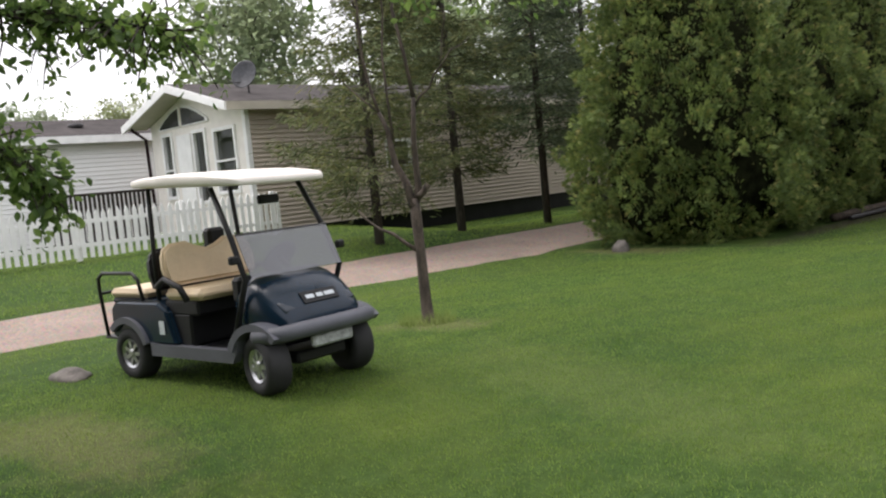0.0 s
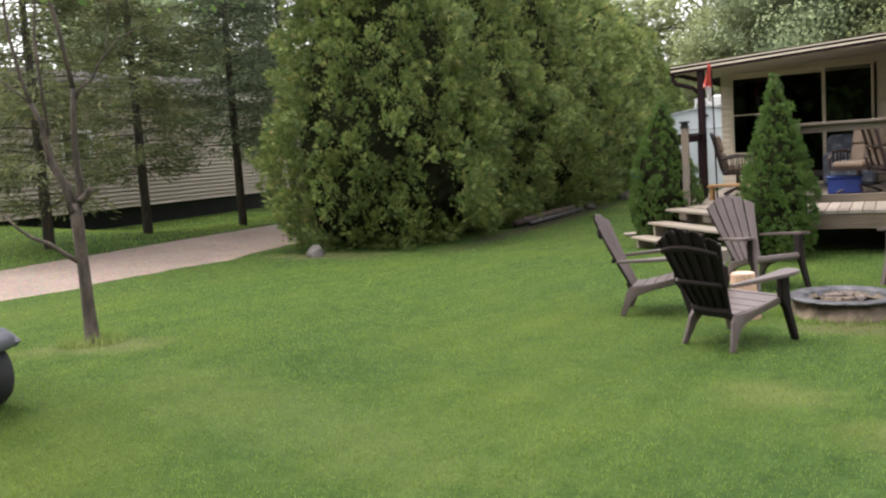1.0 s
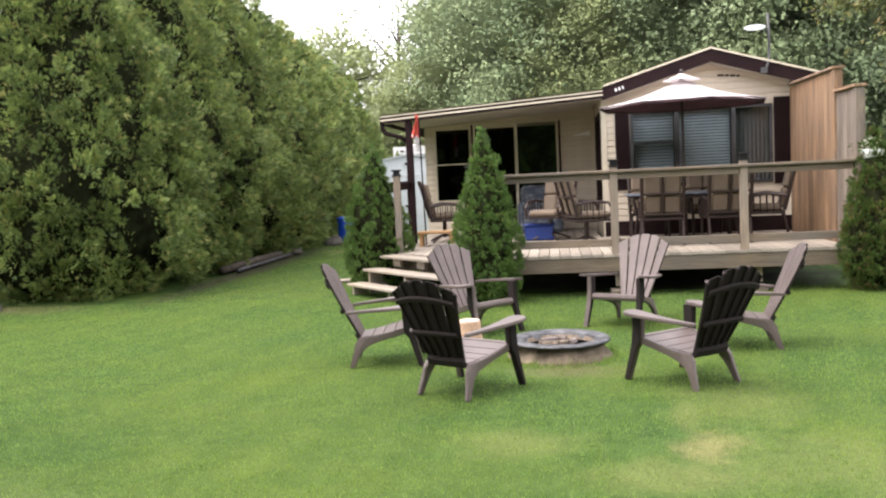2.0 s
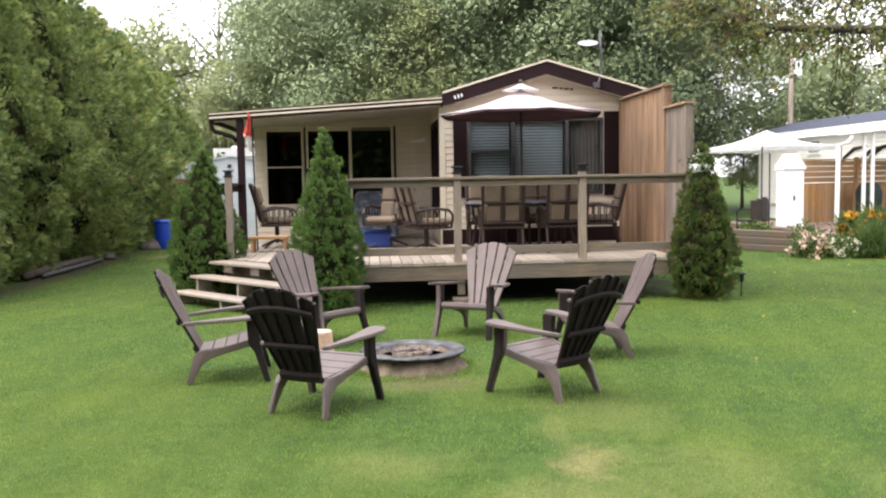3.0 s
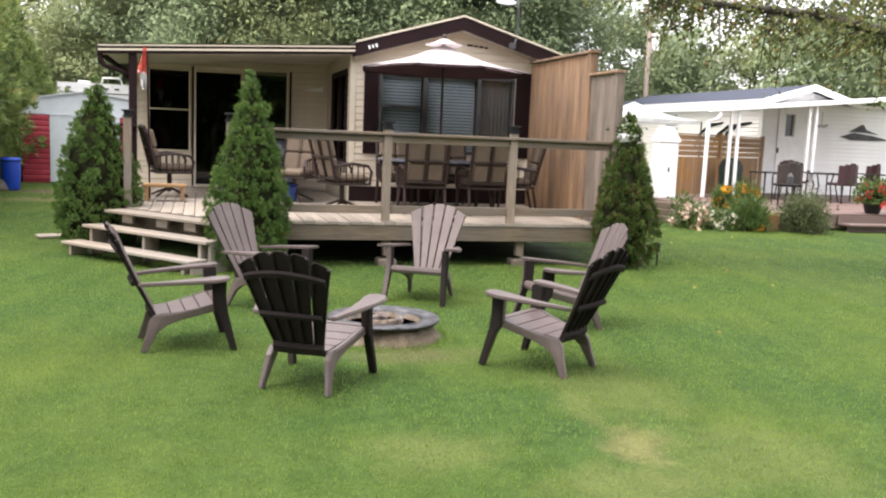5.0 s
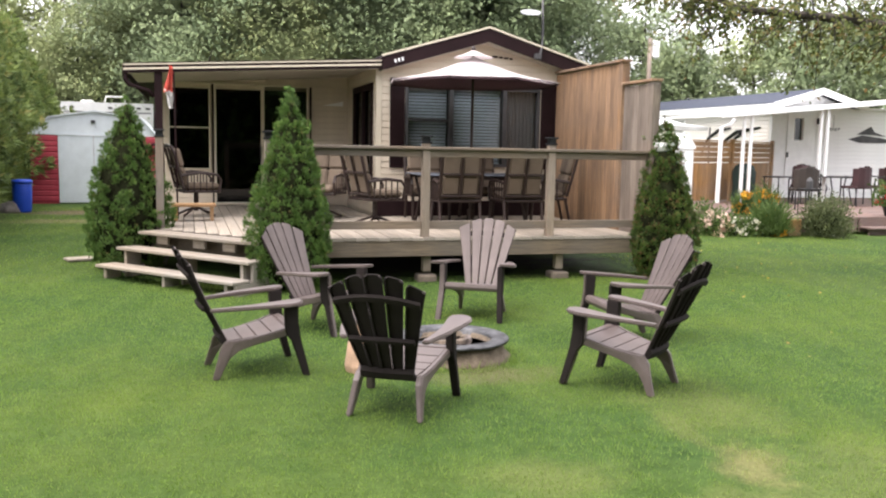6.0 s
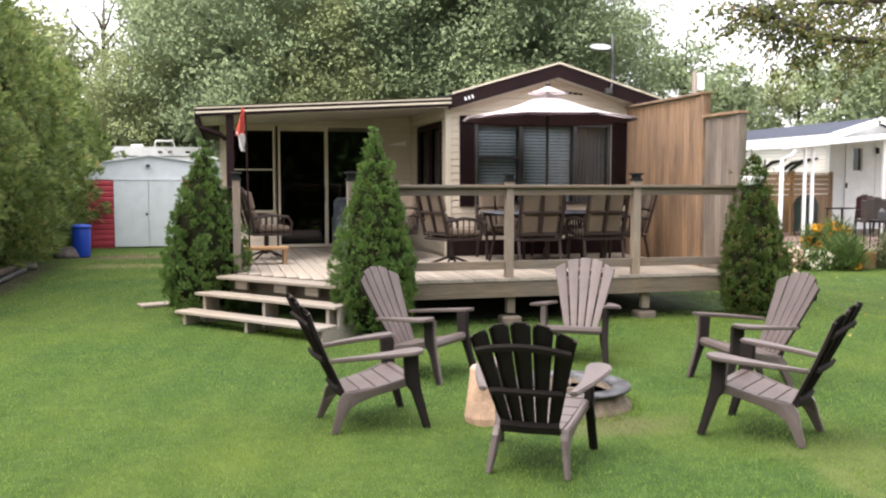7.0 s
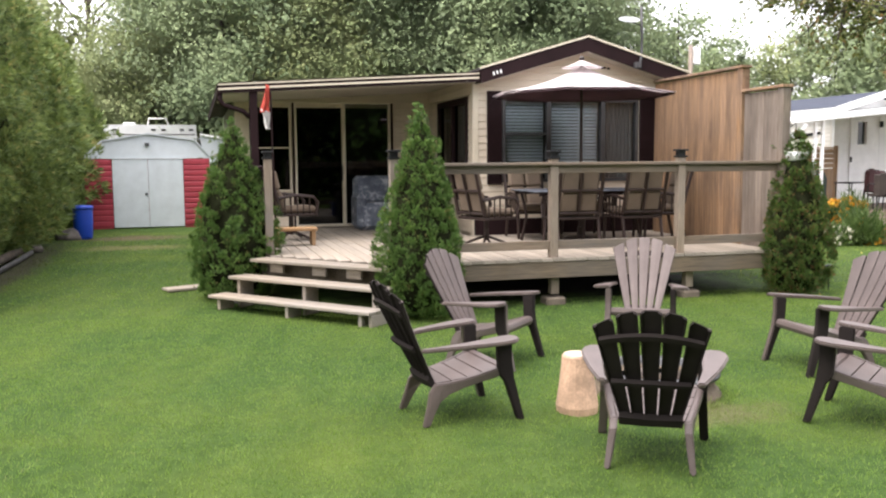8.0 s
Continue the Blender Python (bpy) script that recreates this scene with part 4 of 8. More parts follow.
# a bare tree in the gap beyond the hedge
g = np.random.default_rng(9)
bare = thing("bare_tree", pose(-8.5, 44.0, 0) @ Matrix.Diagonal((1.5, 1.5, 1.12, 1)), "leafless grey tree standing before the pale sky", "tree")
part("trunk", tube(bmesh.new(), [(0, 0, -0.1), (0.1, 0, 3), (0.0, 0.1, 6), (0.1, 0, 9.0)], [0.16, 0.12, 0.08, 0.02], 7), M_BARK_GREY, bare, smooth=True)
for k in range(26):
    z0 = g.uniform(2.5, 7.5)
    a, L = g.uniform(0, math.tau), g.uniform(0.8, 2.2)
    lb = bmesh.new()
    e = (L * 0.6 * math.cos(a), L * 0.6 * math.sin(a), z0 + L * 0.9)
    pts = limb(lb, (0.05, 0, z0), e, 0.045, 0.008, g, 0.06, 5, 5)
    for q in range(4):
        w = np.array(pts[g.integers(2, 5)])
        limb(lb, w, w + np.array([g.normal(0, 0.35), g.normal(0, 0.35), g.uniform(0.3, 0.9)]), 0.014, 0.004, g, 0.05, 4, 4)
    part("branch", lb, M_BARK_GREY, bare)


def leafy_branch(tree, line, r0, twigs, per, size, seed, material, reach=0.55, sag=0.25):
    """A bough of a near tree: limb, twigs and single leaves."""
    g = np.random.default_rng(seed)
    bm = bmesh.new()
    n = len(line)
    tube(bm, line, [r0 * (1 - 0.85 * i / (n - 1)) for i in range(n)], 8)
    P, D = [], []
    line = np.array(line)
    for k in range(twigs):
        f = g.uniform(0.12, 1.0) * (n - 1)
        i = min(int(f), n - 2)
        a = line[i] + (line[i + 1] - line[i]) * (f - i)
        d = unit(unit(line[i + 1] - line[i]) * 0.7 + g.normal(0, 0.7, 3) + np.array([0, 0, -sag]))
        L = reach * g.uniform(0.4, 1.2)
        pts = limb(bm, a, a + d * L + np.array([0, 0, -sag * L * 0.4]), 0.010, 0.003, g, 0.08, 5, 4)
        for q in range(per):
            w = pts[g.integers(1, 5)]
            P.append(np.array(w) + g.normal(0, 0.05, 3))
            D.append(d * 0.6 + np.array([0, 0, -0.5]))
    part("bough", bm, M_BARK_DARK, tree, smooth=True)
    part("leaves", ovate_mesh("leaves", np.array(P), np.array(D), size, 0.62, g, 0.7), material, tree)


# the maple whose boughs hang in over the lawn by the cart
maple = thing("maple_tree", pose(-7.0, -1.2, 0.05), "green leafy maple with boughs hanging over the lawn", "tree")
part("trunk", tube(bmesh.new(), [(0, 0, -0.1), (0, 0, 1.2), (0.15, 0.1, 3.0), (0.2, 0.2, 5.5)], [0.2, 0.16, 0.13, 0.05], 10), M_BARK, maple, smooth=True)
leafy_branch(maple, [(0.1, 0.1, 1.4), (0.5, 1.6, 2.0), (1.0, 2.75, 2.1), (1.1, 3.1, 1.9), (1.18, 3.28, 1.7)], 0.035, 120, 14, 0.066, 91, M_LEAF_NEAR, 0.3, 0.35)
leafy_branch(maple, [(0.1, 0.1, 2.0), (0.6, 1.8, 2.65), (1.1, 3.1, 2.68), (1.35, 3.6, 2.62), (1.55, 3.95, 2.52)], 0.04, 165, 12, 0.066, 92, M_LEAF_NEAR, 0.36, 0.25)
leafy_branch(maple, [(0.15, 0.1, 2.6), (0.6, 2.4, 3.45), (1.0, 4.6, 3.55), (1.2, 6.3, 3.35), (1.1, 7.7, 3.2)], 0.05, 120, 13, 0.078, 93, M_LEAF_NEAR, 0.5, 0.25)

# unseen upper crown, added to shade the near lawn and block sky
g = np.random.default_rng(97)
C = unit(g.normal(0, 1, (150, 3))) * np.array([3.3, 3.0, 2.4]) * g.uniform(0.45, 1.0, (150, 1)) + np.array([-0.3, -0.6, 6.6])
for k in range(9):
    a = k * 2.4
    lb = bmesh.new()
    limb(lb, (0.15, 0.1, 3.0 + 0.25 * k), (2.4 * math.cos(a) - 0.3, 2.2 * math.sin(a) - 0.6, 5.6 + 0.3 * k), 0.06, 0.015, g)
    part("limb", lb, M_BARK, maple, smooth=True)
P = np.repeat(C, 60, 0) + g.normal(0, 0.42, (9000, 3))
part("crown", far_leaves("crown", P, np.tile([0.0, 0.0, -0.4], (9000, 1)), 0.16, g), M_LEAF_NEAR, maple)

# the tree whose bough hangs in over the neighbour's flower bed
oak = thing("shade_tree", pose(9.6, 11.2, 0), "large shade tree with browning leaves and a long low bough", "tree")
part("trunk", tube(bmesh.new(), [(0, 0, -0.1), (0, 0, 1.5), (-0.1, 0, 3.0), (0.1, 0.1, 6)], [0.38, 0.3, 0.26, 0.12], 12), M_BARK_DARK, oak, smooth=True)
leafy_branch(oak, [(-0.1, 0, 2.5), (-2.6, 0.2, 3.0), (-4.6, 0.5, 3.35), (-5.9, 0.9, 3.45), (-6.9, 1.3, 3.85)], 0.11, 190, 30, 0.062, 94, M_LEAF_OAK, 0.8, 0.3)
leafy_branch(oak, [(-0.1, 0, 3.2), (-2.4, 0.9, 4.0), (-4.4, 1.7, 4.15), (-6.0, 2.3, 4.1)], 0.10, 200, 30, 0.062, 95, M_LEAF_OAK, 0.8, 0.3)
leafy_branch(oak, [(-0.1, 0.2, 2.8), (-1.9, -0.3, 3.35), (-3.6, -0.7, 3.6), (-4.9, -0.9, 3.7)], 0.09, 150, 30, 0.062, 96, M_LEAF_OAK, 0.7, 0.3)

# ---------------------------------------------------------------- building tools
def pierced(x0, x1, z0, z1, y0, y1, holes=(), along="x"):
    """A wall slab with rectangular openings (a0, a1, b0, b1) that go through it."""
    xs = sorted({x0, x1, *(h[0] for h in holes), *(h[1] for h in holes)})
    zs = sorted({z0, z1, *(h[2] for h in holes), *(h[3] for h in holes)})
    bm = bmesh.new()
    for a, b in zip(xs, xs[1:]):
        for c, d in zip(zs, zs[1:]):
            if any(h[0] - 1e-6 <= a and b <= h[1] + 1e-6 and h[2] - 1e-6 <= c and d <= h[3] + 1e-6 for h in holes):
                continue
            if along == "x":
                box(bm, a, b, y0, y1, c, d)
            else:
                box(bm, y0, y1, a, b, c, d)
    bmesh.ops.remove_doubles(bm, verts=bm.verts, dist=1e-5)
    return bm


def lap_mesh(lap, out):
    """One lapped siding board, a metre long along x, proud towards -y."""
    bm = bmesh.new()
    prism(bm, [(0, 0), (-out, 0.004), (-out, 0.018), (-0.004, lap), (0, lap)], "x", 0, 1)
    me = bpy.data.meshes.new("siding_board")
    bm.to_mesh(me)
    bm.free()
    return me


def siding(wall, material, mesh, m, z0, z1, lap, span, holes=()):
    """Rows of boards on the wall: m carries x along the wall, -y out of it; span(z) gives the ends."""
    if not mesh.materials:
        mesh.materials.append(material)
    z = z0
    while z < z1 - 0.02:
        a, b = span(z + lap / 2)
        cuts = [(a, b)]
        for h0, h1, c0, c1 in holes:
            if z + lap * 0.6 > c0 and z + lap * 0.4 < c1:
                cuts = [q for s, e in cuts for q in ((s, min(e, h0)), (max(s, h1), e)) if q[1] - q[0] > 0.02]
        for s, e in cuts:
            if e - s > 0.03:
                ob = new("siding_board", mesh)
                ob.parent = wall
                ob.matrix_basis = m @ Matrix.Translation((s, 0, z)) @ Matrix.Diagonal((e - s, 1, 1, 1))
        z += lap


def frame_rect(x0, x1, z0, z1, w, y0, y1, bars=(), hbars=()):
    """A window frame in the xz plane with extra upright and level bars (centre, width)."""
    edges = [x0 + w, *(q for c, bw in bars for q in (c - bw / 2, c + bw / 2)), x1 - w]
    holes = []
    for a, b in zip(edges[::2], edges[1::2]):
        cut = [z0 + w]
        for c, bw, p, q in hbars:
            if p < (a + b) / 2 < q:
                cut += [c - bw / 2, c + bw / 2]
        cut.append(z1 - w)
        holes += [(a, b, c, d) for c, d in zip(cut[::2], cut[1::2])]
    return pierced(x0, x1, z0, z1, y0, y1, holes)


# ---------------------------------------------------------------- the cottage
LAP = lap_mesh(0.105, 0.014)
cottage = thing("cottage", pose(0, 0, 0), "beige park-model cottage with dark brown gable trim and deck", "house")
XL, XR, YF, YB, EAVE, RIDGE, XM = -0.25, 2.98, 15.85, 25.5, 2.95, 3.44, 1.48


def gable_edge(z):
    if z < EAVE:
        return XL, XR
    k = (z - EAVE) / (RIDGE - EAVE)
    return XL + (XM - XL) * k, XR + (XM - XR) * k


win = (0.20, 2.47, 1.35, 2.62)
front = pierced(XL, XR, 0.45, EAVE, YF, YF + 0.12, [win])
prism(front, [(XL, EAVE), (XR, EAVE), (XM, RIDGE)], "y", YF, YF + 0.12)
wall_front = part("wall", front, M_BEIGE, cottage, "beige siding gable wall")
sidewin = (16.15, 17.75, 1.15, 2.6)
wall_side = part("wall", pierced(YF + 0.12, YB, 0.45, EAVE, XL, XL + 0.12, [sidewin], "y"), M_BEIGE, cottage)
part("wall", pierced(YF + 0.12, YB, 0.45, EAVE, XR - 0.12, XR, (), "y"), M_BEIGE, cottage)
part("wall", boxes((XL + 0.12, XR - 0.12, YB - 0.12, YB, 0.45, EAVE)), M_BEIGE, cottage)
porch_holes = [(-3.42, -2.70, 1.18, 2.70), (-2.64, -0.98, 0.57, 2.70)]
wall_porch = part("wall", pierced(-3.62, XL - 0.003, 0.45, 2.78, 18.4, 18.52, porch_holes), M_BEIGE, cottage)
part("wall", boxes((-3.62, -3.50, 18.52, 24.0, 0.45, 2.74)), M_BEIGE, cottage)
part("wall", boxes((-3.50, XL - 0.003, 23.88, 24.0, 0.45, 2.74)), M_BEIGE, cottage)
part("skirting", boxes((XL + 0.05, XR - 0.05, YF + 0.03, YF + 0.09, 0.0, 0.45)), M_BROWN, cottage, "dark brown skirting under the walls")
part("skirting", boxes((XL, XR, YF - 0.06, YF - 0.02, 0.56, 0.80), bevel=0.003), M_BROWN, cottage, "dark brown base board above the deck")
part("skirting", boxes((-3.6, XL, 18.43, 18.5, 0.0, 0.45)), M_BROWN, cottage)
part("wall", prism(bmesh.new(), [(-3.6, 2.60), (XL - 0.02, 2.60), (XL - 0.02, 2.89), (-3.6, 2.69)], "y", 18.405, 18.515), M_BEIGE, cottage)
# dark-coloured slabs stand in for unlit rooms behind the windows
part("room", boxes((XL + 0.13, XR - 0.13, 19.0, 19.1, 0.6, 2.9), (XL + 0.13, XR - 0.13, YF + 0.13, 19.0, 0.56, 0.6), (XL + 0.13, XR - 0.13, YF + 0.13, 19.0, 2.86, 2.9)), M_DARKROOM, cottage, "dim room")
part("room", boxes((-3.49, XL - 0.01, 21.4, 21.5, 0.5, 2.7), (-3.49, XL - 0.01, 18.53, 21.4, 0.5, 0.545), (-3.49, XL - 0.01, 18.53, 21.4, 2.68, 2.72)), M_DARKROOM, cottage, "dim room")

# gable roof with white edge, dark brown barge boards and shingles
for s, xe in ((1, -0.22), (-1, 3.20)):
    bm = bmesh.new()
    prism(bm, [(xe, 3.00), (XM, 3.505), (XM, 3.545), (xe, 3.04)], "y", 15.60, YB + 0.25)
    part("roof", bm, M_SHINGLE, cottage, "low-pitched shingle roof")
    bm = bmesh.new()
    prism(bm, [(xe, 2.81), (XM, 3.315), (XM, 3.50), (xe, 2.995)], "y", 15.56, 15.60)
    part("barge_board", bm, M_BROWN, cottage, "dark brown barge board")
    bm = bmesh.new()
    prism(bm, [(xe - 0.01 * s, 3.014), (XM, 3.519), (XM, 3.549), (xe - 0.01 * s, 3.044)], "y", 15.545, 15.60)
    part("roof_edge", bm, M_CREAM, cottage, "white metal roof edge")
    bm = bmesh.new()
    prism(bm, [(xe, 2.80), (XM, 3.305), (XM, 3.325), (xe, 2.82)], "y", 15.60, 15.85)
    part("soffit", bm, M_SOFFIT, cottage)
part("fascia", boxes((-0.24, -0.215, 15.6, YB, 2.82, 3.0), (3.19, 3.215, 15.6, YB, 2.82, 3.0)), M_BROWN, cottage)
part("corner_trim", boxes((XL - 0.012, XL + 0.07, YF - 0.025, YF - 0.016, 0.5, 2.82), bevel=0.002), M_CREAM, cottage)
part("corner_trim", boxes((XR - 0.07, XR + 0.012, YF - 0.025, YF - 0.016, 0.5, 2.82), bevel=0.002), M_CREAM, cottage)
part("corner_trim", boxes((XL - 0.024, XL - 0.015, YF - 0.025, YF + 0.07, 0.5, 2.82), bevel=0.002), M_CREAM, cottage)
# marks on the barge board and the gable
bm = bmesh.new()
for k in range(3):
    m = Matrix.Translation((-0.03 + 0.055 * k, 15.55, 2.952 + 0.0165 * k)) @ Matrix.Rotation(-0.29, 4, "Y")
    box(bm, -0.013, 0.013, -0.006, 0.006, -0.026, 0.026, 0.0, m)
part("number_plate", bm, M_WHITE_P, cottage, "small white marks on the barge board")
bm = bmesh.new()
for k, (a, w) in enumerate(((1.62, 0.10), (1.74, 0.06), (1.82, 0.08), (1.92, 0.05))):
    box(bm, a, a + w, 15.825, 15.831, 3.10 - 0.008 * k, 3.13 - 0.008 * k)
part("gable_mark", bm, M_BROWN, cottage, "faded dark script mark")

# front window: frame, panes, blinds and shutters
w1 = part("window", frame_rect(win[0], win[1], win[2], win[3], 0.045, YF - 0.03, YF + 0.08, [(0.955, 0.07), (1.86, 0.06)], [(2.08, 0.035, 0.245, 0.92)]), M_STEEL, cottage, "wide three-part front window")
for a, b in ((0.245, 0.92), (0.99, 1.83), (1.89, 2.425)):
    part("pane", boxes((a, b, YF + 0.03, YF + 0.036, win[2] + 0.045, win[3] - 0.045)), M_GLASS, w1)
for a, b, lo in ((0.26, 0.91, 1.62), (1.0, 1.82, 1.40)):
    bm = bmesh.new()
    z = lo
    while z < 2.56:
        box(bm, a, b, -0.002, 0.002, -0.021, 0.021, 0.0, Matrix.Translation((0, YF + 0.107, z + 0.02)) @ Matrix.Rotation(radians(-24), 4, "X"))
        z += 0.050
    box(bm, a, b, YF + 0.09, YF + 0.13, 2.55, 2.575)
    part("blind", bm, M_BLIND, w1, "grey slatted blind")
part("curtain", prism(bmesh.new(), [(1.9 + 0.52 * k / 16, YF + 0.12 + (0.02 if k % 2 else -0.01)) for k in range(17)] + [(2.42, YF + 0.16), (1.9, YF + 0.16)], "z", 1.4, 2.57), plain("grey_curtain", (0.20, 0.20, 0.21), 0.9), w1, "grey curtain")
for a, b in ((-0.045, 0.185), (2.49, 2.765)):
    shutter = part("shutter", boxes((a, b, YF - 0.045, YF - 0.016, 1.32, 2.72), bevel=0.004), M_BROWN, cottage, "dark brown louvred shutter")
    z = 1.40
    while z < 2.64:
        if not 1.98 < z < 2.06:
            part("slat", boxes((a + 0.03, b - 0.03, YF - 0.054, YF - 0.046, z, z + 0.022)), M_BROWN, shutter)
        z += 0.036
# side window under the porch
w2 = part("window", pierced(sidewin[0] - 0.05, sidewin[1] + 0.05, sidewin[2] - 0.05, sidewin[3] + 0.05, XL - 0.03, XL + 0.06, [(sidewin[0] + 0.04, 16.9, sidewin[2] + 0.04, sidewin[3] - 0.04), (16.98, sidewin[1] - 0.04, sidewin[2] + 0.04, sidewin[3] - 0.04)], "y"), M_BROWN, cottage, "dark brown framed side window")
for a, b in ((16.19, 16.9), (16.98, 17.71)):
    part("pane", boxes((XL + 0.02, XL + 0.026, a, b, 1.19, 2.56)), M_GLASS_DARK, w2)
part("blind", boxes((XL + 0.10, XL + 0.104, 16.5, 17.0, 1.2, 2.55)), M_BLIND, w2, "pale blind")
# porch window and sliding door
w3 = part("window", frame_rect(-3.42, -2.70, 1.18, 2.70, 0.028, 18.36, 18.46, (), [(1.92, 0.022, -3.39, -2.73)]), M_CREAM, cottage, "porch window with a level bar")
part("pane", boxes((-3.392, -2.728, 18.42, 18.426, 1.208, 2.672)), M_SCREEN, w3)
d1 = part("sliding_door", frame_rect(-2.64, -0.98, 0.57, 2.70, 0.034, 18.35, 18.47, [(-1.80, 0.055)]), M_CREAM, cottage, "cream-framed sliding patio door")
part("pane", boxes((-1.7725, -1.014, 18.40, 18.406, 0.604, 2.666)), M_GLASS_DARK, d1)
part("screen", boxes((-2.606, -1.8275, 18.43, 18.434, 0.604, 2.666)), M_SCREEN, d1, "dark insect screen")
part("door_track", boxes((-0.96, -0.93, 18.36, 18.395, 0.57, 2.68)), M_BROWN, d1, "brown door edge")
part("door_track", boxes((-2.675, -2.645, 18.36, 18.395, 0.57, 2.68)), M_BROWN, d1, "brown door edge")
part("handle", boxes((-1.85, -1.828, 18.32, 18.345, 1.35, 1.62), bevel=0.004), M_BLACK, d1, "black pull handle")

# porch roof: sloping slab, striped fascia, soffit, gutter pipe and post
def slab(x0, x1, y0, y1, zl, zr, th):
    return prism(bmesh.new(), [(x0, zl - th), (x1, zr - th), (x1, zr), (x0, zl)], "y", y0, y1)


part("porch_roof", slab(-3.93, -0.235, 15.62, 24.2, 2.745, 2.965, 0.05), M_SHINGLE, cottage)
part("porch_soffit", slab(-3.90, -0.26, 15.64, 18.39, 2.69, 2.91, 0.03), M_SOFFIT, cottage, "pale panelled porch ceiling")
for dz, th, mat, out in ((0.004, 0.012, M_BROWN, 0.033), (-0.009, 0.022, M_CREAM, 0.03), (-0.032, 0.034, M_BROWN, 0.018), (-0.067, 0.028, M_CREAM, 0.026), (-0.096, 0.04, M_BROWN, 0.012)):
    part("fascia", slab(-3.95, -0.24, 15.615 - out, 15.618, 2.752 + dz, 2.972 + dz, th), mat, cottage)
part("fascia", boxes((-3.965, -3.935, 15.62, 24.2, 2.60, 2.74)), M_BROWN, cottage)
part("gutter_pipe", tube(bmesh.new(), [(-3.93, 15.66, 2.64), (-3.93, 15.66, 2.53), (-3.88, 15.66, 2.46), (-3.62, 15.68, 2.38), (-3.54, 15.69, 2.30)], 0.035, 8), M_BROWN, cottage, "dark brown rainwater pipe", smooth=True)
part("porch_post", boxes((-3.54, -3.43, 15.63, 15.74, 0.565, 2.665), bevel=0.006), M_BROWN, cottage, "dark brown porch post")
part("porch_beam", slab(-3.9, -0.27, 15.66, 15.70, 2.655, 2.873, 0.05), M_SOFFIT, cottage)

# satellite dish on the roof
dish = thing("satellite_dish", pose(2.30, 15.52, 3.12) @ Matrix.Diagonal((1, 1, 0.72, 1)), "small white satellite dish on a bent grey roof mast", "dish")
part("mast", tube(bmesh.new(), [(0, -0.02, -0.04), (0.03, 0.0, 0.10), (0.07, 0.05, 0.22), (0.08, 0.06, 0.55), (0.07, 0.08, 1.25)], 0.02, 8), M_STEEL, dish, smooth=True)
part("foot", boxes((-0.07, 0.03, -0.05, 0.05, -0.07, 0.06), bevel=0.01), M_STEEL, dish)
bm = lathe(bmesh.new(), [(0.005, 0.0), (0.12, 0.012), (0.21, 0.045), (0.235, 0.06), (0.21, 0.052), (0.12, 0.02), (0.005, 0.01)], 20)
bmesh.ops.transform(bm, matrix=Matrix.Translation((-0.13, 0.08, 0.92)) @ Euler((radians(32), radians(-8), 0)).to_matrix().to_4x4() @ Matrix.Scale(0.72, 4), verts=bm.verts)
part("reflector", bm, plain("white_dish_paint", (0.30, 0.31, 0.32), 0.6, var=0.2), dish, "white round reflector", smooth=True)
part("arm", tube(bmesh.new(), [(0.07, 0.08, 0.84), (-0.04, 0.06, 0.88), (-0.13, 0.08, 0.925)], 0.012, 6), M_STEEL, dish)

# ---------------------------------------------------------------- deck, rail, steps, screen
deck = thing("deck", pose(0, 0, 0), "weathered grey timber deck with rim boards on short posts", "deck")
EDGE = Vector((0.66, -0.751, 0)).normalized()


def deck_front(x):
    """Where a board's near end lies: the corner towards the steps is cut off at a slant."""
    return 12.60 if x > -2.28 else 12.60 + (-2.28 - x) * 0.751 / 0.66


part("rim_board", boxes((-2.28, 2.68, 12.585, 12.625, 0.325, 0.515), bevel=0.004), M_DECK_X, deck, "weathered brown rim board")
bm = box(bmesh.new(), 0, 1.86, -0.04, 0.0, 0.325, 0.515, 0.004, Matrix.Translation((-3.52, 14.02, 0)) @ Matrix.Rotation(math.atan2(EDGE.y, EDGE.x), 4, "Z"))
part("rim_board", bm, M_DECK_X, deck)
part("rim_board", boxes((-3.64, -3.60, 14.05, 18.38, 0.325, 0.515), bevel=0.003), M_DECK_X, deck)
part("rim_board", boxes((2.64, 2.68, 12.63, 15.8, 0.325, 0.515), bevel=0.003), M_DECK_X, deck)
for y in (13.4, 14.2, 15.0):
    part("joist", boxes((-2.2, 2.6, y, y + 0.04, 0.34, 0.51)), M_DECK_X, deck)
for x in (-0.26, 1.52):
    part("support_post", boxes((x - 0.05, x + 0.05, 12.68, 12.78, 0.12, 0.33), bevel=0.004), M_POST, deck)
    part("footing", boxes((x - 0.12, x + 0.12, 12.62, 12.86, -0.03, 0.085), bevel=0.02), M_CONCRETE, deck, "rough concrete footing")

rail = thing("deck_railing", pose(0, 0, 0), "weathered timber deck railing with capped posts", "railing")
for k, (x, y, z1) in enumerate(((-2.19, 12.66, 1.71), (-0.30, 12.66, 1.70), (1.35, 12.66, 1.71), (-3.44, 14.05, 1.72))):
    p = part("post", boxes((x - 0.048, x + 0.048, y - 0.048, y + 0.048, 0.42 if k < 3 else 0.56, z1), bevel=0.005), M_POST, rail)
    bm = boxes((x - 0.062, x + 0.062, y - 0.062, y + 0.062, z1, z1 + 0.022), (x - 0.045, x + 0.045, y - 0.045, y + 0.045, z1 + 0.022, z1 + 0.075), (x - 0.068, x + 0.068, y - 0.068, y + 0.068, z1 + 0.075, z1 + 0.098), bevel=0.004)
    part("post_cap", bm, M_BLACK, p, "black solar lamp cap")
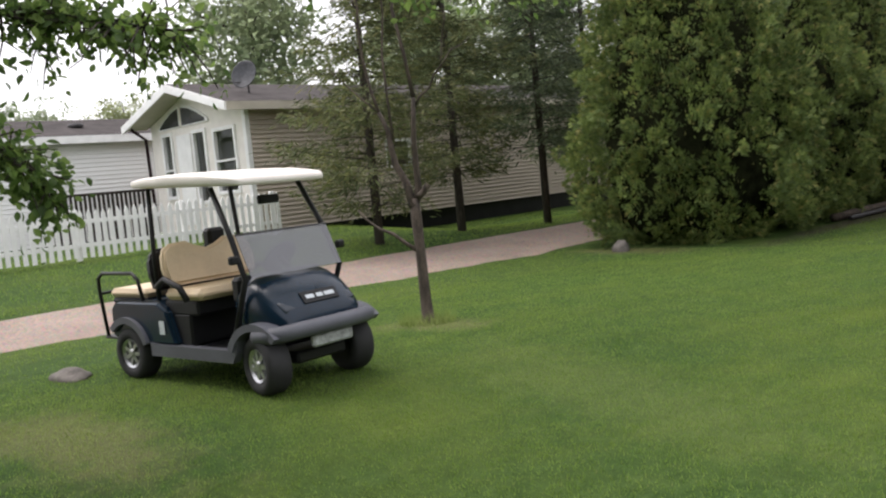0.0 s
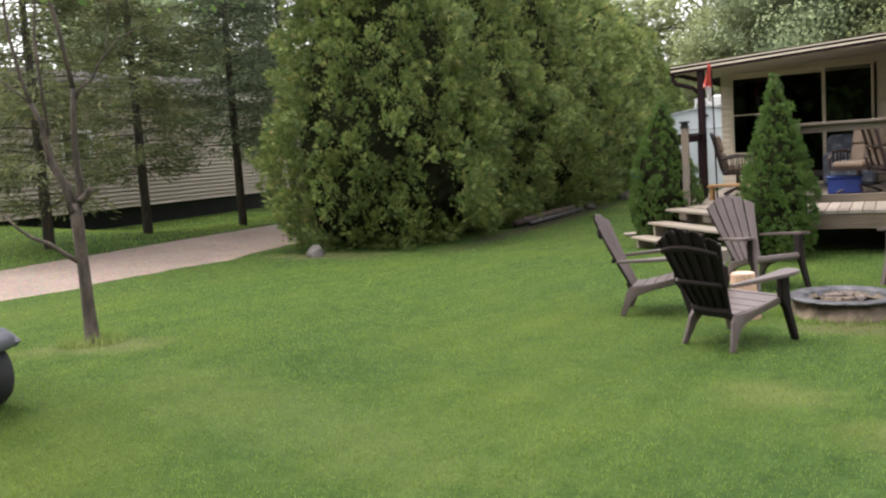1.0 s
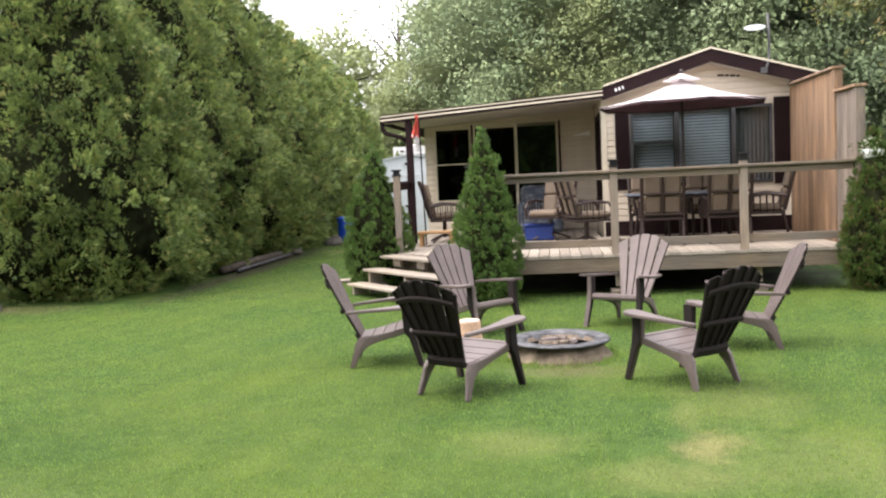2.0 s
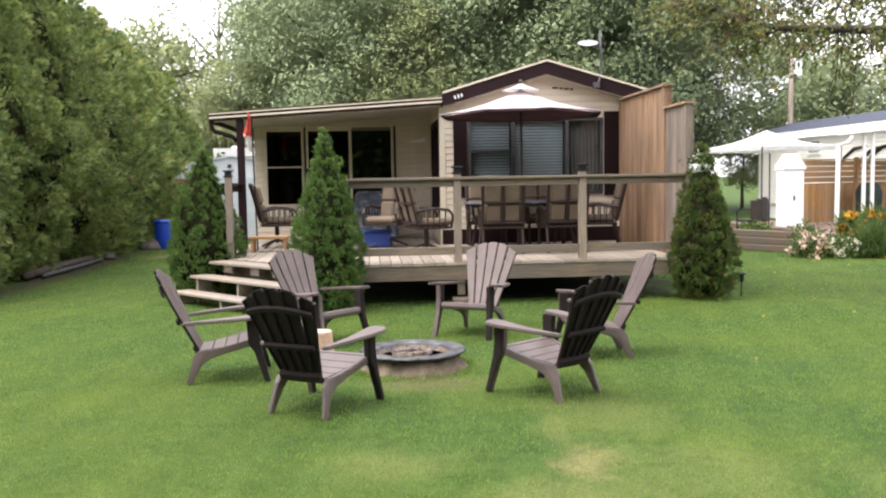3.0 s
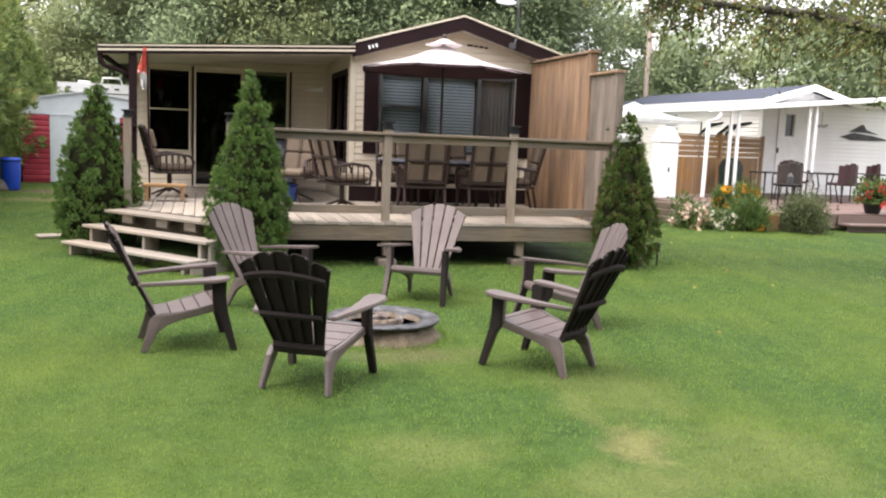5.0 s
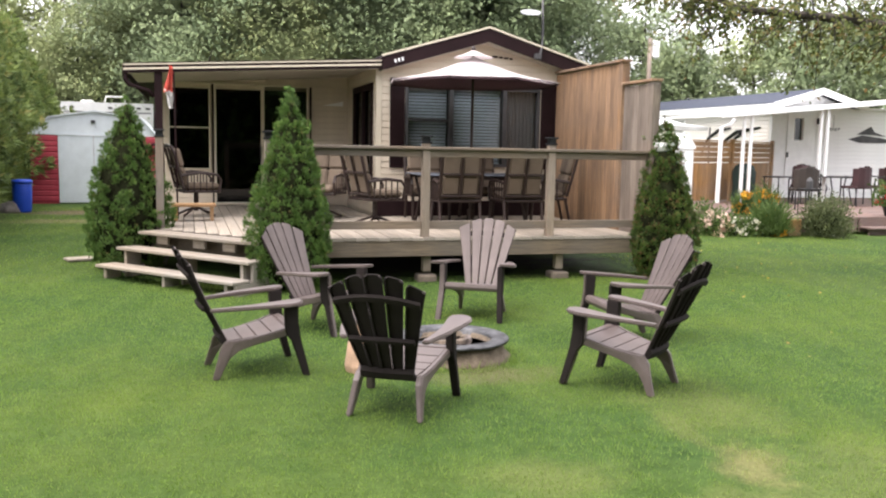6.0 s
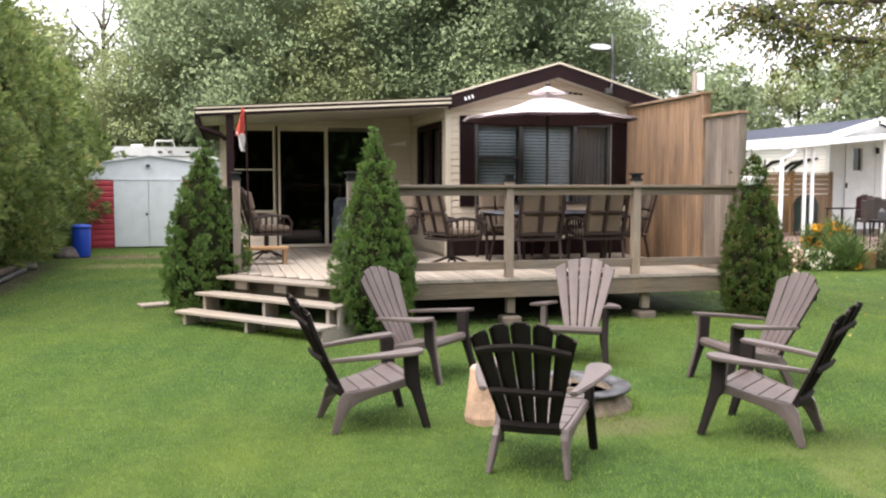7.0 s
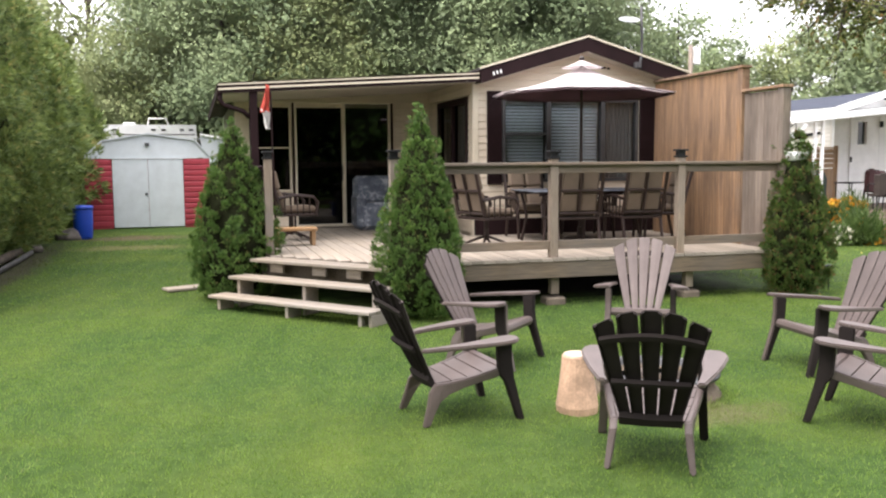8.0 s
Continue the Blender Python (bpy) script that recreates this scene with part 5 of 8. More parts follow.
for a, b in ((-2.14, -0.35), (-0.25, 1.30), (1.40, 2.70)):
    part("rail_board", boxes((a, b, 12.64, 12.68, 1.535, 1.625), bevel=0.004), M_RAIL, rail)
    part("lower_rail", boxes((a, b, 12.64, 12.68, 0.655, 0.755), bevel=0.004), M_RAIL, rail)
part("cap_rail", boxes((-2.12, 2.72, 12.585, 12.725, 1.626, 1.662), bevel=0.005), M_RAIL, rail)
# short side rail from the corner post to the porch
for a, b, c, d in ((14.1, 15.62, 1.50, 1.60), (14.1, 15.62, 0.72, 0.81)):
    part("side_rail", boxes((-3.50, -3.46, a, b, c, d), bevel=0.004), M_BROWN if c > 1 else M_RAIL, rail)
part("side_cap", boxes((-3.54, -3.42, 14.1, 15.62, 1.602, 1.635), bevel=0.004), M_BROWN, rail)
part("post", boxes((-3.50, -3.41, 15.3, 15.39, 0.56, 1.60), bevel=0.004), M_BROWN, rail)

steps = thing("steps", Matrix.Translation((-3.02, 13.02, 0)) @ Matrix.Rotation(math.atan2(EDGE.y, EDGE.x), 4, "Z"), "three wide pale timber steps leading up to the deck", "steps")
for d, z, x0, x1 in ((0.0, 0.548, -1.0, 1.02), (0.24, 0.365, -1.12, 1.14), (0.48, 0.165, -1.2, 1.14)):
    for q in range(2):
        part("tread", boxes((x0, x1, -d - 0.03 + 0.142 * q, -d + 0.105 + 0.142 * q, z - 0.036, z), bevel=0.006), M_TREAD, steps)
    if d:
        for x in (x0 + 0.12, (x0 + x1) / 2, x1 - 0.16):
            part("riser_block", boxes((x, x + 0.045, -d, -d + 0.22, 0.0, z - 0.037), bevel=0.003), M_TREAD, steps)
for x in (-0.75, -0.1, 0.4):
    part("riser_block", boxes((x, x + 0.2, 0.05, 0.09, 0.40, 0.511), bevel=0.003), M_TREAD, steps)
part("stringer", boxes((1.10, 1.14, -0.46, 0.2, 0.0, 0.126), (1.10, 1.14, -0.2, 0.2, 0.127, 0.328), bevel=0.003), M_TREAD, steps)

screen = thing("privacy_screen", pose(0, 0, 0), "tall stepped privacy screen of stained upright cedar boards", "fence")
for a, b, top in ((13.56, 15.78, 2.86), (12.70, 13.44, 2.54)):
    part("end_post", boxes((2.715, 2.83, a - 0.11, a, 0.30, top + 0.02), bevel=0.005), M_GREYWOOD if top < 2.6 else M_CEDARWOOD, screen)
    part("top_cap", boxes((2.69, 2.85, a - 0.13, b, top + 0.021, top + 0.055), bevel=0.004), M_CEDARWOOD, screen)

# patio umbrella over the table
umb = thing("patio_umbrella", pose(0.85, 14.42, 0.56), "faded pinkish-white patio umbrella with vented top", "umbrella")
part("pole", tube(bmesh.new(), [(0, 0, 0.02), (0, 0, 2.48)], 0.02, 10), M_BRONZE, umb)
part("base", lathe(bmesh.new(), [(0.24, 0.0), (0.24, 0.03), (0.2, 0.06), (0.05, 0.08), (0.04, 0.2)], 24), M_BRONZE, umb)


def canopy(bm, r, z0, z1, n=8, sub=6, sag=0.06, drop=0.0, turn=0.2):
    rings = []
    for i in range(sub + 1):
        s = i / sub
        ring = []
        for k in range(n * 4):
            a = turn + k * math.tau / (n * 4)
            w = abs((k % 4) / 2 - 1) if k % 4 else 1.0
            rr = r * s * (math.cos(math.pi / n) / math.cos(((a - turn) % (math.tau / n)) - math.pi / n)) if s else 0.001
            ring.append(bm.verts.new((rr * math.cos(a), rr * math.sin(a), z1 + (z0 - z1) * s - sag * math.sin(s * math.pi) * (1 - 0.0 * w))))
        rings.append(ring)
    if drop:
        rings.append([bm.verts.new((v.co.x * 1.0, v.co.y * 1.0, v.co.z - drop)) for v in rings[-1]])
    for q, s in zip(rings, rings[1:]):
        m = len(q)
        for k in range(m):
            bm.faces.new((q[k], s[k], s[(k + 1) % m], q[(k + 1) % m]))
    return bm


bm = canopy(bmesh.new(), 1.27, 2.02, 2.40)
bmesh.ops.solidify(bm, geom=bm.faces[:], thickness=0.004)
part("canopy", bm, M_UMBRELLA, umb, smooth=True)
# added dark layer below the canopy, standing in for its shaded underside
bm = canopy(bmesh.new(), 1.255, 1.985, 2.36)
bmesh.ops.solidify(bm, geom=bm.faces[:], thickness=0.003)
part("lining", bm, M_UNDERSHADE, umb, "added dark mauve layer for the shaded underside", smooth=True)
bm = canopy(bmesh.new(), 0.30, 2.375, 2.49, sag=0.01)
bmesh.ops.solidify(bm, geom=bm.faces[:], thickness=0.004)
part("vent", bm, M_UMBRELLA, umb, smooth=True)
part("finial", lathe(bmesh.new(), [(0.03, 2.48), (0.035, 2.51), (0.01, 2.54)], 10), M_BRONZE, umb)
for k in range(8):
    a = 0.2 + k * math.tau / 8
    part("rib", tube(bmesh.new(), [(0.02 * math.cos(a), 0.02 * math.sin(a), 2.36), (0.62 * math.cos(a), 0.62 * math.sin(a), 2.135), (1.24 * math.cos(a), 1.24 * math.sin(a), 1.995)], 0.008, 5), M_BRONZE, umb)

# dining table and cushioned chairs on the deck
table = thing("patio_table", pose(0.85, 14.42, 0.56), "bronze metal patio table with a dark glass top", "table")
bm = boxes((-0.85, 0.85, -0.50, 0.50, 0.70, 0.72), bevel=0.006)
part("tabletop", bm, M_TABLETOP, table)
for sx in (-1, 1):
    for sy in (-1, 1):
        part("leg", tube(bmesh.new(), [(sx * 0.72, sy * 0.40, 0.0), (sx * 0.66, sy * 0.36, 0.35), (sx * 0.72, sy * 0.42, 0.70)], 0.022, 8), M_BRONZE, table)
for y0 in (-0.46, 0.44):
    part("apron", boxes((-0.8, 0.8, y0, y0 + 0.02, 0.65, 0.70)), M_BRONZE, table)


def patio_chair(m, label, swivel):
    """A cushioned bronze metal armchair; forward is +y."""
    ob = thing("patio_chair", m, label, "chair", "cushioned chairs on the deck")
    tilt = Matrix.Translation((0, -0.22, 0.42)) @ Matrix.Rotation(radians(14), 4, "X")
    bm = bmesh.new()
    for q in range(2):
        for z in range(2):
            box(bm, -0.255 + 0.26 * q, -0.005 + 0.26 * q, -0.005, 0.085, 0.03 + 0.285 * z, 0.31 + 0.285 * z, 0.03, tilt)
    part("back_cushion", bm, M_CUSHION, ob, smooth=False)
    part("seat_cushion", boxes((-0.26, 0.26, -0.2, 0.30, 0.40, 0.50), bevel=0.035), M_CUSHION, ob)
    bm = bmesh.new()
    for x in (-0.285, 0.285):
        tube(bm, [tilt @ Vector((x, -0.02, 0.0)), tilt @ Vector((x, -0.02, 0.55)), tilt @ Vector((x * 0.9, -0.03, 0.64))], 0.024, 6)
    tube(bm, [tilt @ Vector((-0.256, -0.03, 0.64)), tilt @ Vector((0, -0.035, 0.66)), tilt @ Vector((0.256, -0.03, 0.64))], 0.024, 6)
    for z in (0.03, 0.33):
        tube(bm, [tilt @ Vector((-0.285, -0.02, z)), tilt @ Vector((0.285, -0.02, z))], 0.019, 6)
    tube(bm, [tilt @ Vector((0, -0.02, 0)), tilt @ Vector((0, -0.03, 0.65))], 0.019, 6)
    part("back_frame", bm, M_BRONZE, ob)
    for x in (-0.30, 0.30):
        part("armrest", tube(bmesh.new(), [(x, -0.27, 0.62), (x, 0.0, 0.66), (x, 0.24, 0.63), (x, 0.30, 0.55), (x, 0.27, 0.36)], 0.022, 6), M_BRONZE, ob)
        for q in range(5):
            y = -0.18 + 0.09 * q
            part("spindle", tube(bmesh.new(), [(x, y, 0.38), (x, y, 0.645)], 0.010, 5), M_BRONZE, ob)
    part("seat_frame", boxes((-0.30, 0.30, -0.25, 0.28, 0.36, 0.395), bevel=0.008), M_BRONZE, ob)
    if swivel:
        part("swivel", tube(bmesh.new(), [(0, 0, 0.08), (0, 0, 0.36)], 0.035, 10), M_BRONZE, ob)
        for k in range(4):
            a = math.pi / 4 + k * math.pi / 2
            part("foot", tube(bmesh.new(), [(0.03 * math.cos(a), 0.03 * math.sin(a), 0.13), (0.2 * math.cos(a), 0.2 * math.sin(a), 0.07), (0.32 * math.cos(a), 0.32 * math.sin(a), 0.018)], 0.018, 6), M_BRONZE, ob)
    else:
        for x in (-0.28, 0.28):
            part("leg", tube(bmesh.new(), [(x, 0.26, 0.36), (x, 0.28, 0.01)], 0.022, 6), M_BRONZE, ob)
            part("leg", tube(bmesh.new(), [(x, -0.22, 0.37), (x, -0.30, 0.01)], 0.022, 6), M_BRONZE, ob)
    return ob


c1 = patio_chair(pose(0.44, 13.80, 0.56, rz=-3), "bronze patio chair with tan quilted cushions at the table", False)
c2 = patio_chair(pose(-0.62, 14.15, 0.56, rz=-72), "bronze swivel patio chair with tan cushions beside the table", True)
for x, y, a in ((1.33, 13.80, 2), (0.40, 15.15, 178), (1.30, 15.15, 184), (2.02, 14.35, 78)):
    copy_thing(c1, pose(x, y, 0.56, rz=a))
copy_thing(c2, pose(-2.98, 15.95, 0.56, rz=-78))["label"] = "bronze swivel patio chair with tan cushions near the sliding door"
copy_thing(c2, pose(-1.15, 15.5, 0.56, rz=150))

# small things on the deck
stool = thing("wooden_bench", pose(-3.02, 15.15, 0.56), "small low honey-coloured wooden bench on the deck", "bench")
part("seat", boxes((-0.30, 0.30, -0.14, 0.14, 0.20, 0.24), bevel=0.006), M_HONEY_X, stool)
for x in (-0.27, 0.22):
    part("leg", boxes((x, x + 0.05, -0.12, 0.12, 0.0, 0.20), bevel=0.004), M_HONEY, stool)
tote = thing("storage_tote", pose(-1.35, 15.6, 0.56), "blue plastic storage tote under the chairs", "box")
bm = boxes((-0.24, 0.24, -0.17, 0.17, 0.0, 0.24), bevel=0.02)
part("body", bm, M_TOTE, tote)
part("lid", boxes((-0.26, 0.26, -0.19, 0.19, 0.241, 0.27), bevel=0.01), M_TOTE, tote)
cover = thing("covered_armchair", pose(-1.35, 17.65, 0.56), "armchair under a grey floral cloth cover by the door", "chair")
M_FLORAL, t, b = node_mat("grey_floral_cloth")
nf = noise_node(t, 9.0, 3)
link(t, ramp_node(t, nf.outputs["Fac"], [(0.35, (0.075, 0.088, 0.115)), (0.55, (0.13, 0.145, 0.175)), (0.68, (0.36, 0.37, 0.40))]).outputs[0], b.inputs["Base Color"])
b.inputs["Roughness"].default_value = 0.9
bm = boxes((-0.38, 0.38, -0.35, 0.30, 0.0, 0.45), (-0.38, 0.38, 0.16, 0.38, 0.40, 0.88), (-0.42, -0.26, -0.36, 0.3, 0.0, 0.6), (0.26, 0.42, -0.36, 0.3, 0.0, 0.6), bevel=0.07)
part("cover", bm, M_FLORAL, cover)

flag = thing("flag", pose(-3.27, 15.45, 0.56), "limp red and white flag on a slim dark pole", "flag")
part("pole", tube(bmesh.new(), [(0.03, 0, 0), (0.0, 0, 2.12)], 0.013, 8), M_BROWN, flag)


def drape(z0, z1, w0, w1):
    bm = bmesh.new()
    rows = []
    for i in range(9):
        s = i / 8
        z = z0 + (z1 - z0) * s
        rows.append([bm.verts.new((-0.01 - (w0 + (w1 - w0) * s) * q / 6 + 0.01 * math.sin(6 * s + q), 0.03 * math.sin(q * 2.2 + s * 2) * (0.4 + s), z + 0.05 * q / 6 * (1 - s))) for q in range(7)])
    for p, q in zip(rows, rows[1:]):
        for k in range(6):
            bm.faces.new((p[k], q[k], q[k + 1], p[k + 1]))
    bmesh.ops.solidify(bm, geom=bm.faces[:], thickness=0.003)
    return bm


part("cloth", drape(2.14, 1.80, 0.045, 0.125), M_FLAGRED, flag, "red cloth", smooth=True)
part("cloth", drape(1.799, 1.57, 0.125, 0.05), M_FLAGWHITE, flag, "white cloth", smooth=True)

orn = thing("wall_ornament", pose(-0.535, 18.374, 2.366), "small white sail-shaped ornament on the porch wall", "ornament")
part("plate", prism(bmesh.new(), [(-0.19, 0.0), (0.18, -0.005), (0.18, 0.085), (0.10, 0.062)], "y", -0.012, 0.012), M_WHITE_P, orn)

# ---------------------------------------------------------------- the fire pit and its chairs
def hollow_slat(b0, b1, w0, w1, m, slant=0.0, n=6, crown=0.02, depth=0.024, skin=0.007):
    """A moulded back slat, hollow behind: a thin face with folded-back edges and a rounded top."""
    bm = bmesh.new()
    rings = []
    for i in range(n + 3):
        s = min(i / n, 1.0)
        x, z, w = b0[0] + (b1[0] - b0[0]) * s, b0[1] + (b1[1] - b0[1]) * s, w0 + (w1 - w0) * s
        if i > n:
            z += crown * (i - n) / 2
            w *= (0.93, 0.72)[i - n - 1]
        top = max(0.0, (i - n + 1) / 3)
        ring = []
        for k, d in ((-1, -depth), (-1, -0.006), (-0.86, 0.0), (0, 0.003), (0.86, 0.0), (1, -0.006), (1, -depth), (0.84, -depth), (0.84, -skin), (-0.84, -skin), (-0.84, -depth)):
            px = x + k * w / 2
            ring.append(bm.verts.new(m @ Vector((px, 0.32 * px * px + 0.05 * (z / 0.7) ** 2 * 0.5 + d, z - slant * k * w / 2 * top))))
        rings.append(ring)
    for p, q in zip(rings, rings[1:]):
        for k in range(11):
            # only the front gets the lit resin; sides and back get the shade colour
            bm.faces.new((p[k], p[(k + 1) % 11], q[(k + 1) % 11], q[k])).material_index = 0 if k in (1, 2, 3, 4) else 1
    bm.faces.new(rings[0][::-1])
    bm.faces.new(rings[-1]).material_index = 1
    bmesh.ops.recalc_face_normals(bm, faces=bm.faces[:])
    return bm


def curved_band(m, half, z, high, arch, back, thick, n=8):
    """A level band behind the back slats, following their curve and arching upwards."""
    bm = bmesh.new()
    rings = []
    for q in range(n + 1):
        x = half * (2 * q / n - 1)
        zz = z + arch * (1 - (x / half) ** 2)
        y = 0.32 * x * x + 0.05 * (zz / 0.7) ** 2 * 0.5 - back
        rings.append([bm.verts.new(m @ Vector((x, y + e, zz + f))) for e, f in ((-thick, -high * 0.3), (0, -high / 2), (0, high / 2), (-thick, high * 0.3))])
    for p, q in zip(rings, rings[1:]):
        for k in range(4):
            bm.faces.new((p[k], p[(k + 1) % 4], q[(k + 1) % 4], q[k]))
    bm.faces.new(rings[0])
    bm.faces.new(rings[-1][::-1])
    bmesh.ops.recalc_face_normals(bm, faces=bm.faces[:])
    return bm


def seat_half(y):
    """Half the seat's width: narrow at the back, wide at the front."""
    return 0.178 + (y + 0.24) * 0.082 / 0.46


def seat_z(y):
    s = (y + 0.24) / 0.46
    return 0.268 + 0.100 * s - 0.016 * math.sin(s * math.pi)


def adirondack(m, label):
    """A moulded resin garden chair; forward is +y."""
    ob = thing("adirondack_chair", m, label, "chair", "chairs round the fire pit")
    lean = Matrix.Translation((0, -0.235, 0.262)) @ Matrix.Rotation(radians(28.5), 4, "X")
    for k in range(5):
        u = k - 2
        h = (0.745, 0.725, 0.655)[abs(u)]
        part("back_slat", hollow_slat((u * 0.066, 0.0), (u * 0.122, h - 0.02), 0.058, 0.112, lean, 0.34 * u), M_RESIN, ob).data.materials.append(M_RESIN_SHADE)
    part("back_brace", curved_band(lean, 0.268, 0.545, 0.055, 0.055, 0.030, 0.016), M_RESIN_SHADE, ob)
    part("back_brace", curved_band(lean, 0.208, 0.285, 0.040, 0.012, 0.030, 0.024), M_RESIN_SHADE, ob)
    part("back_foot", curved_band(lean, 0.172, 0.02, 0.085, 0.0, 0.016, 0.03), M_RESIN_SHADE, ob)
    # seat of broad slats that dip towards the back and widen to the front
    ys = (-0.232, -0.128, -0.026, 0.076, 0.178)
    for y0, y1 in zip(ys, ys[1:]):
        bm = bmesh.new()
        y1 -= 0.009
        ends = [(s * seat_half(y), y, seat_z(y) + d) for d in (0.0, -0.02) for s, y in ((-1, y0), (1, y0), (1, y1), (-1, y1))]
        v = [bm.verts.new(p) for p in ends]
        for f in ((0, 1, 2, 3), (7, 6, 5, 4), (0, 4, 5, 1), (1, 5, 6, 2), (2, 6, 7, 3), (3, 7, 4, 0)):
            bm.faces.new([v[i] for i in f])
        part("seat_slat", soften(bm, 0.005, 2), M_RESIN, ob)
    part("seat_pan", prism(bmesh.new(), [(-0.23, 0.225), (0.18, 0.325), (0.18, 0.342), (0.0, 0.285), (-0.12, 0.255), (-0.23, 0.243)], "x", -0.17, 0.17), M_RESIN_SHADE, ob)
    front = [(0.178, seat_z(0.178)), (0.215, seat_z(0.19) + 0.002), (0.243, 0.355), (0.252, 0.325), (0.242, 0.292), (0.222, 0.288), (0.215, 0.32), (0.178, 0.335)]
    bm = prism(bmesh.new(), front, "x", -0.258, 0.258)
    part("front_apron", soften(bm, 0.006, 2), M_RESIN, ob)
    for s in (-1, 1):
        # side rail that sweeps down into the rear leg
        rear = [(0.19, 0.362), (0.06, 0.322), (-0.08, 0.286), (-0.18, 0.268), (-0.245, 0.268), (-0.285, 0.215), (-0.305, 0.13), (-0.345, 0.0), (-0.295, 0.0), (-0.255, 0.085), (-0.215, 0.150), (-0.155, 0.196), (-0.06, 0.232), (0.06, 0.266), (0.19, 0.302)]
        bm = prism(bmesh.new(), rear, "x", 0.0, 0.040)
        for v in bm.verts:
            base = seat_half(max(v.co.y, -0.24)) - 0.002 + 0.05 * max(0.0, -v.co.y - 0.24) + 0.15 * max(0.0, 0.22 - v.co.z)
            v.co.x = s * (base + v.co.x * (0.8 if v.co.z < 0.05 else 1.0))
        bmesh.ops.recalc_face_normals(bm, faces=bm.faces[:])
        part("leg", soften(bm, 0.008, 2), M_RESIN, ob)
        # front leg: a broad plate under the arm, slender below the seat
        leg = [(0.150, 0.530), (0.252, 0.538), (0.252, 0.40), (0.268, 0.28), (0.335, 0.0), (0.288, 0.0), (0.205, 0.26), (0.172, 0.30), (0.160, 0.335), (0.155, 0.42)]
        bm = prism(bmesh.new(), leg, "x", 0.0, 0.052)
        for v in bm.verts:
            v.co.x = s * (0.258 + v.co.x + 0.02 * max(0.0, 0.3 - v.co.z) / 0.3)
        bmesh.ops.recalc_face_normals(bm, faces=bm.faces[:])
        soften(bm, 0.007, 2)
        bm.normal_update()
        # faces not turned forwards take the darker resin as painted shade
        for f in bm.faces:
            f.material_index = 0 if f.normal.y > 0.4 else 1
        part("leg", bm, M_RESIN, ob, "resin leg, coloured darker behind for shade").data.materials.append(M_RESIN_SHADE)
        arm = [(0.262, 0.19), (0.278, 0.245), (0.325, 0.272), (0.382, 0.266), (0.418, 0.228), (0.424, 0.16), (0.398, 0.02), (0.350, -0.16), (0.300, -0.30), (0.282, -0.352), (0.240, -0.360), (0.236, -0.34), (0.252, -0.27), (0.274, -0.10), (0.272, 0.06)]
        bm = prism(bmesh.new(), [(s * x, y) for x, y in arm], "z", 0.0, 0.026)
        for v in bm.verts:
            v.co.z += 0.535 + 0.085 * (v.co.y - 0.2) - 0.10 * max(0.0, abs(v.co.x) - 0.37)
        bmesh.ops.recalc_face_normals(bm, faces=bm.faces[:])
        part("armrest", soften(bm, 0.008, 2), M_RESIN, ob)
    return ob


def facing(x, y, dx, dy, z=0.0):
    return pose(x, y, z, rz=math.degrees(math.atan2(dy, dx)) - 90)


ad = adirondack(facing(-1.795, 7.63, 0.507, 0.862), "mocha-brown resin garden chair facing the fire pit")
for x, y, dx, dy in ((-2.63, 8.74, 0.991, 0.11), (-1.90, 10.13, 0.69, -0.68), (-0.37, 10.40, -0.51, -0.86), (-0.11, 7.825, -0.627, 0.779), (0.57, 9.13, -0.99, 0.06)):
    copy_thing(ad, facing(x, y, dx, dy))

M_RIM = plain("sooty_steel", (0.080, 0.080, 0.085), 0.5, metal=0.3, var=0.6, scale=9, relief=0.3)
pit = thing("fire_pit", pose(-1.08, 8.87, 0.0), "low round fire pit with a flat grey steel rim", "fire pit")
bm = lathe(bmesh.new(), [(0.50, -0.03), (0.455, 0.02), (0.425, 0.06), (0.40, 0.125), (0.31, 0.13), (0.30, 0.02)], 40)
for v in bm.verts:
    k = 1 + 0.09 * noise.noise(Vector((v.co.x * 7, v.co.y * 7, v.co.z * 9)))
    v.co.x, v.co.y = v.co.x * k, v.co.y * k
part("surround", bm, M_EARTHRING, pit, "rough tan earth and concrete ring", smooth=True)
part("rim", lathe(bmesh.new(), [(0.315, 0.09), (0.318, 0.145), (0.335, 0.158), (0.445, 0.162), (0.462, 0.156), (0.462, 0.138), (0.44, 0.140), (0.335, 0.138), (0.325, 0.09)], 36), M_RIM, pit, "weathered grey steel rim", smooth=True)
part("ash_bed", lathe(bmesh.new(), [(0.30, 0.03), (0.24, 0.07), (0.12, 0.10), (0.01, 0.105)], 20), M_ASH, pit, smooth=True)
g = np.random.default_rng(12)
for k in range(7):
    a, r = g.uniform(0, math.tau), g.uniform(0.03, 0.19)
    L = g.uniform(0.08, 0.2)
    b = g.uniform(0, math.pi)
    c = np.array([r * math.cos(a), r * math.sin(a), 0.13])
    d = np.array([math.cos(b), math.sin(b), g.uniform(-0.1, 0.2)]) * L / 2
    part("charred_log", tube(bmesh.new(), [c - d, c + d * 0.1, c + d], [0.03, 0.034, 0.028], 7), M_ASH if k % 2 else M_BARK, pit)

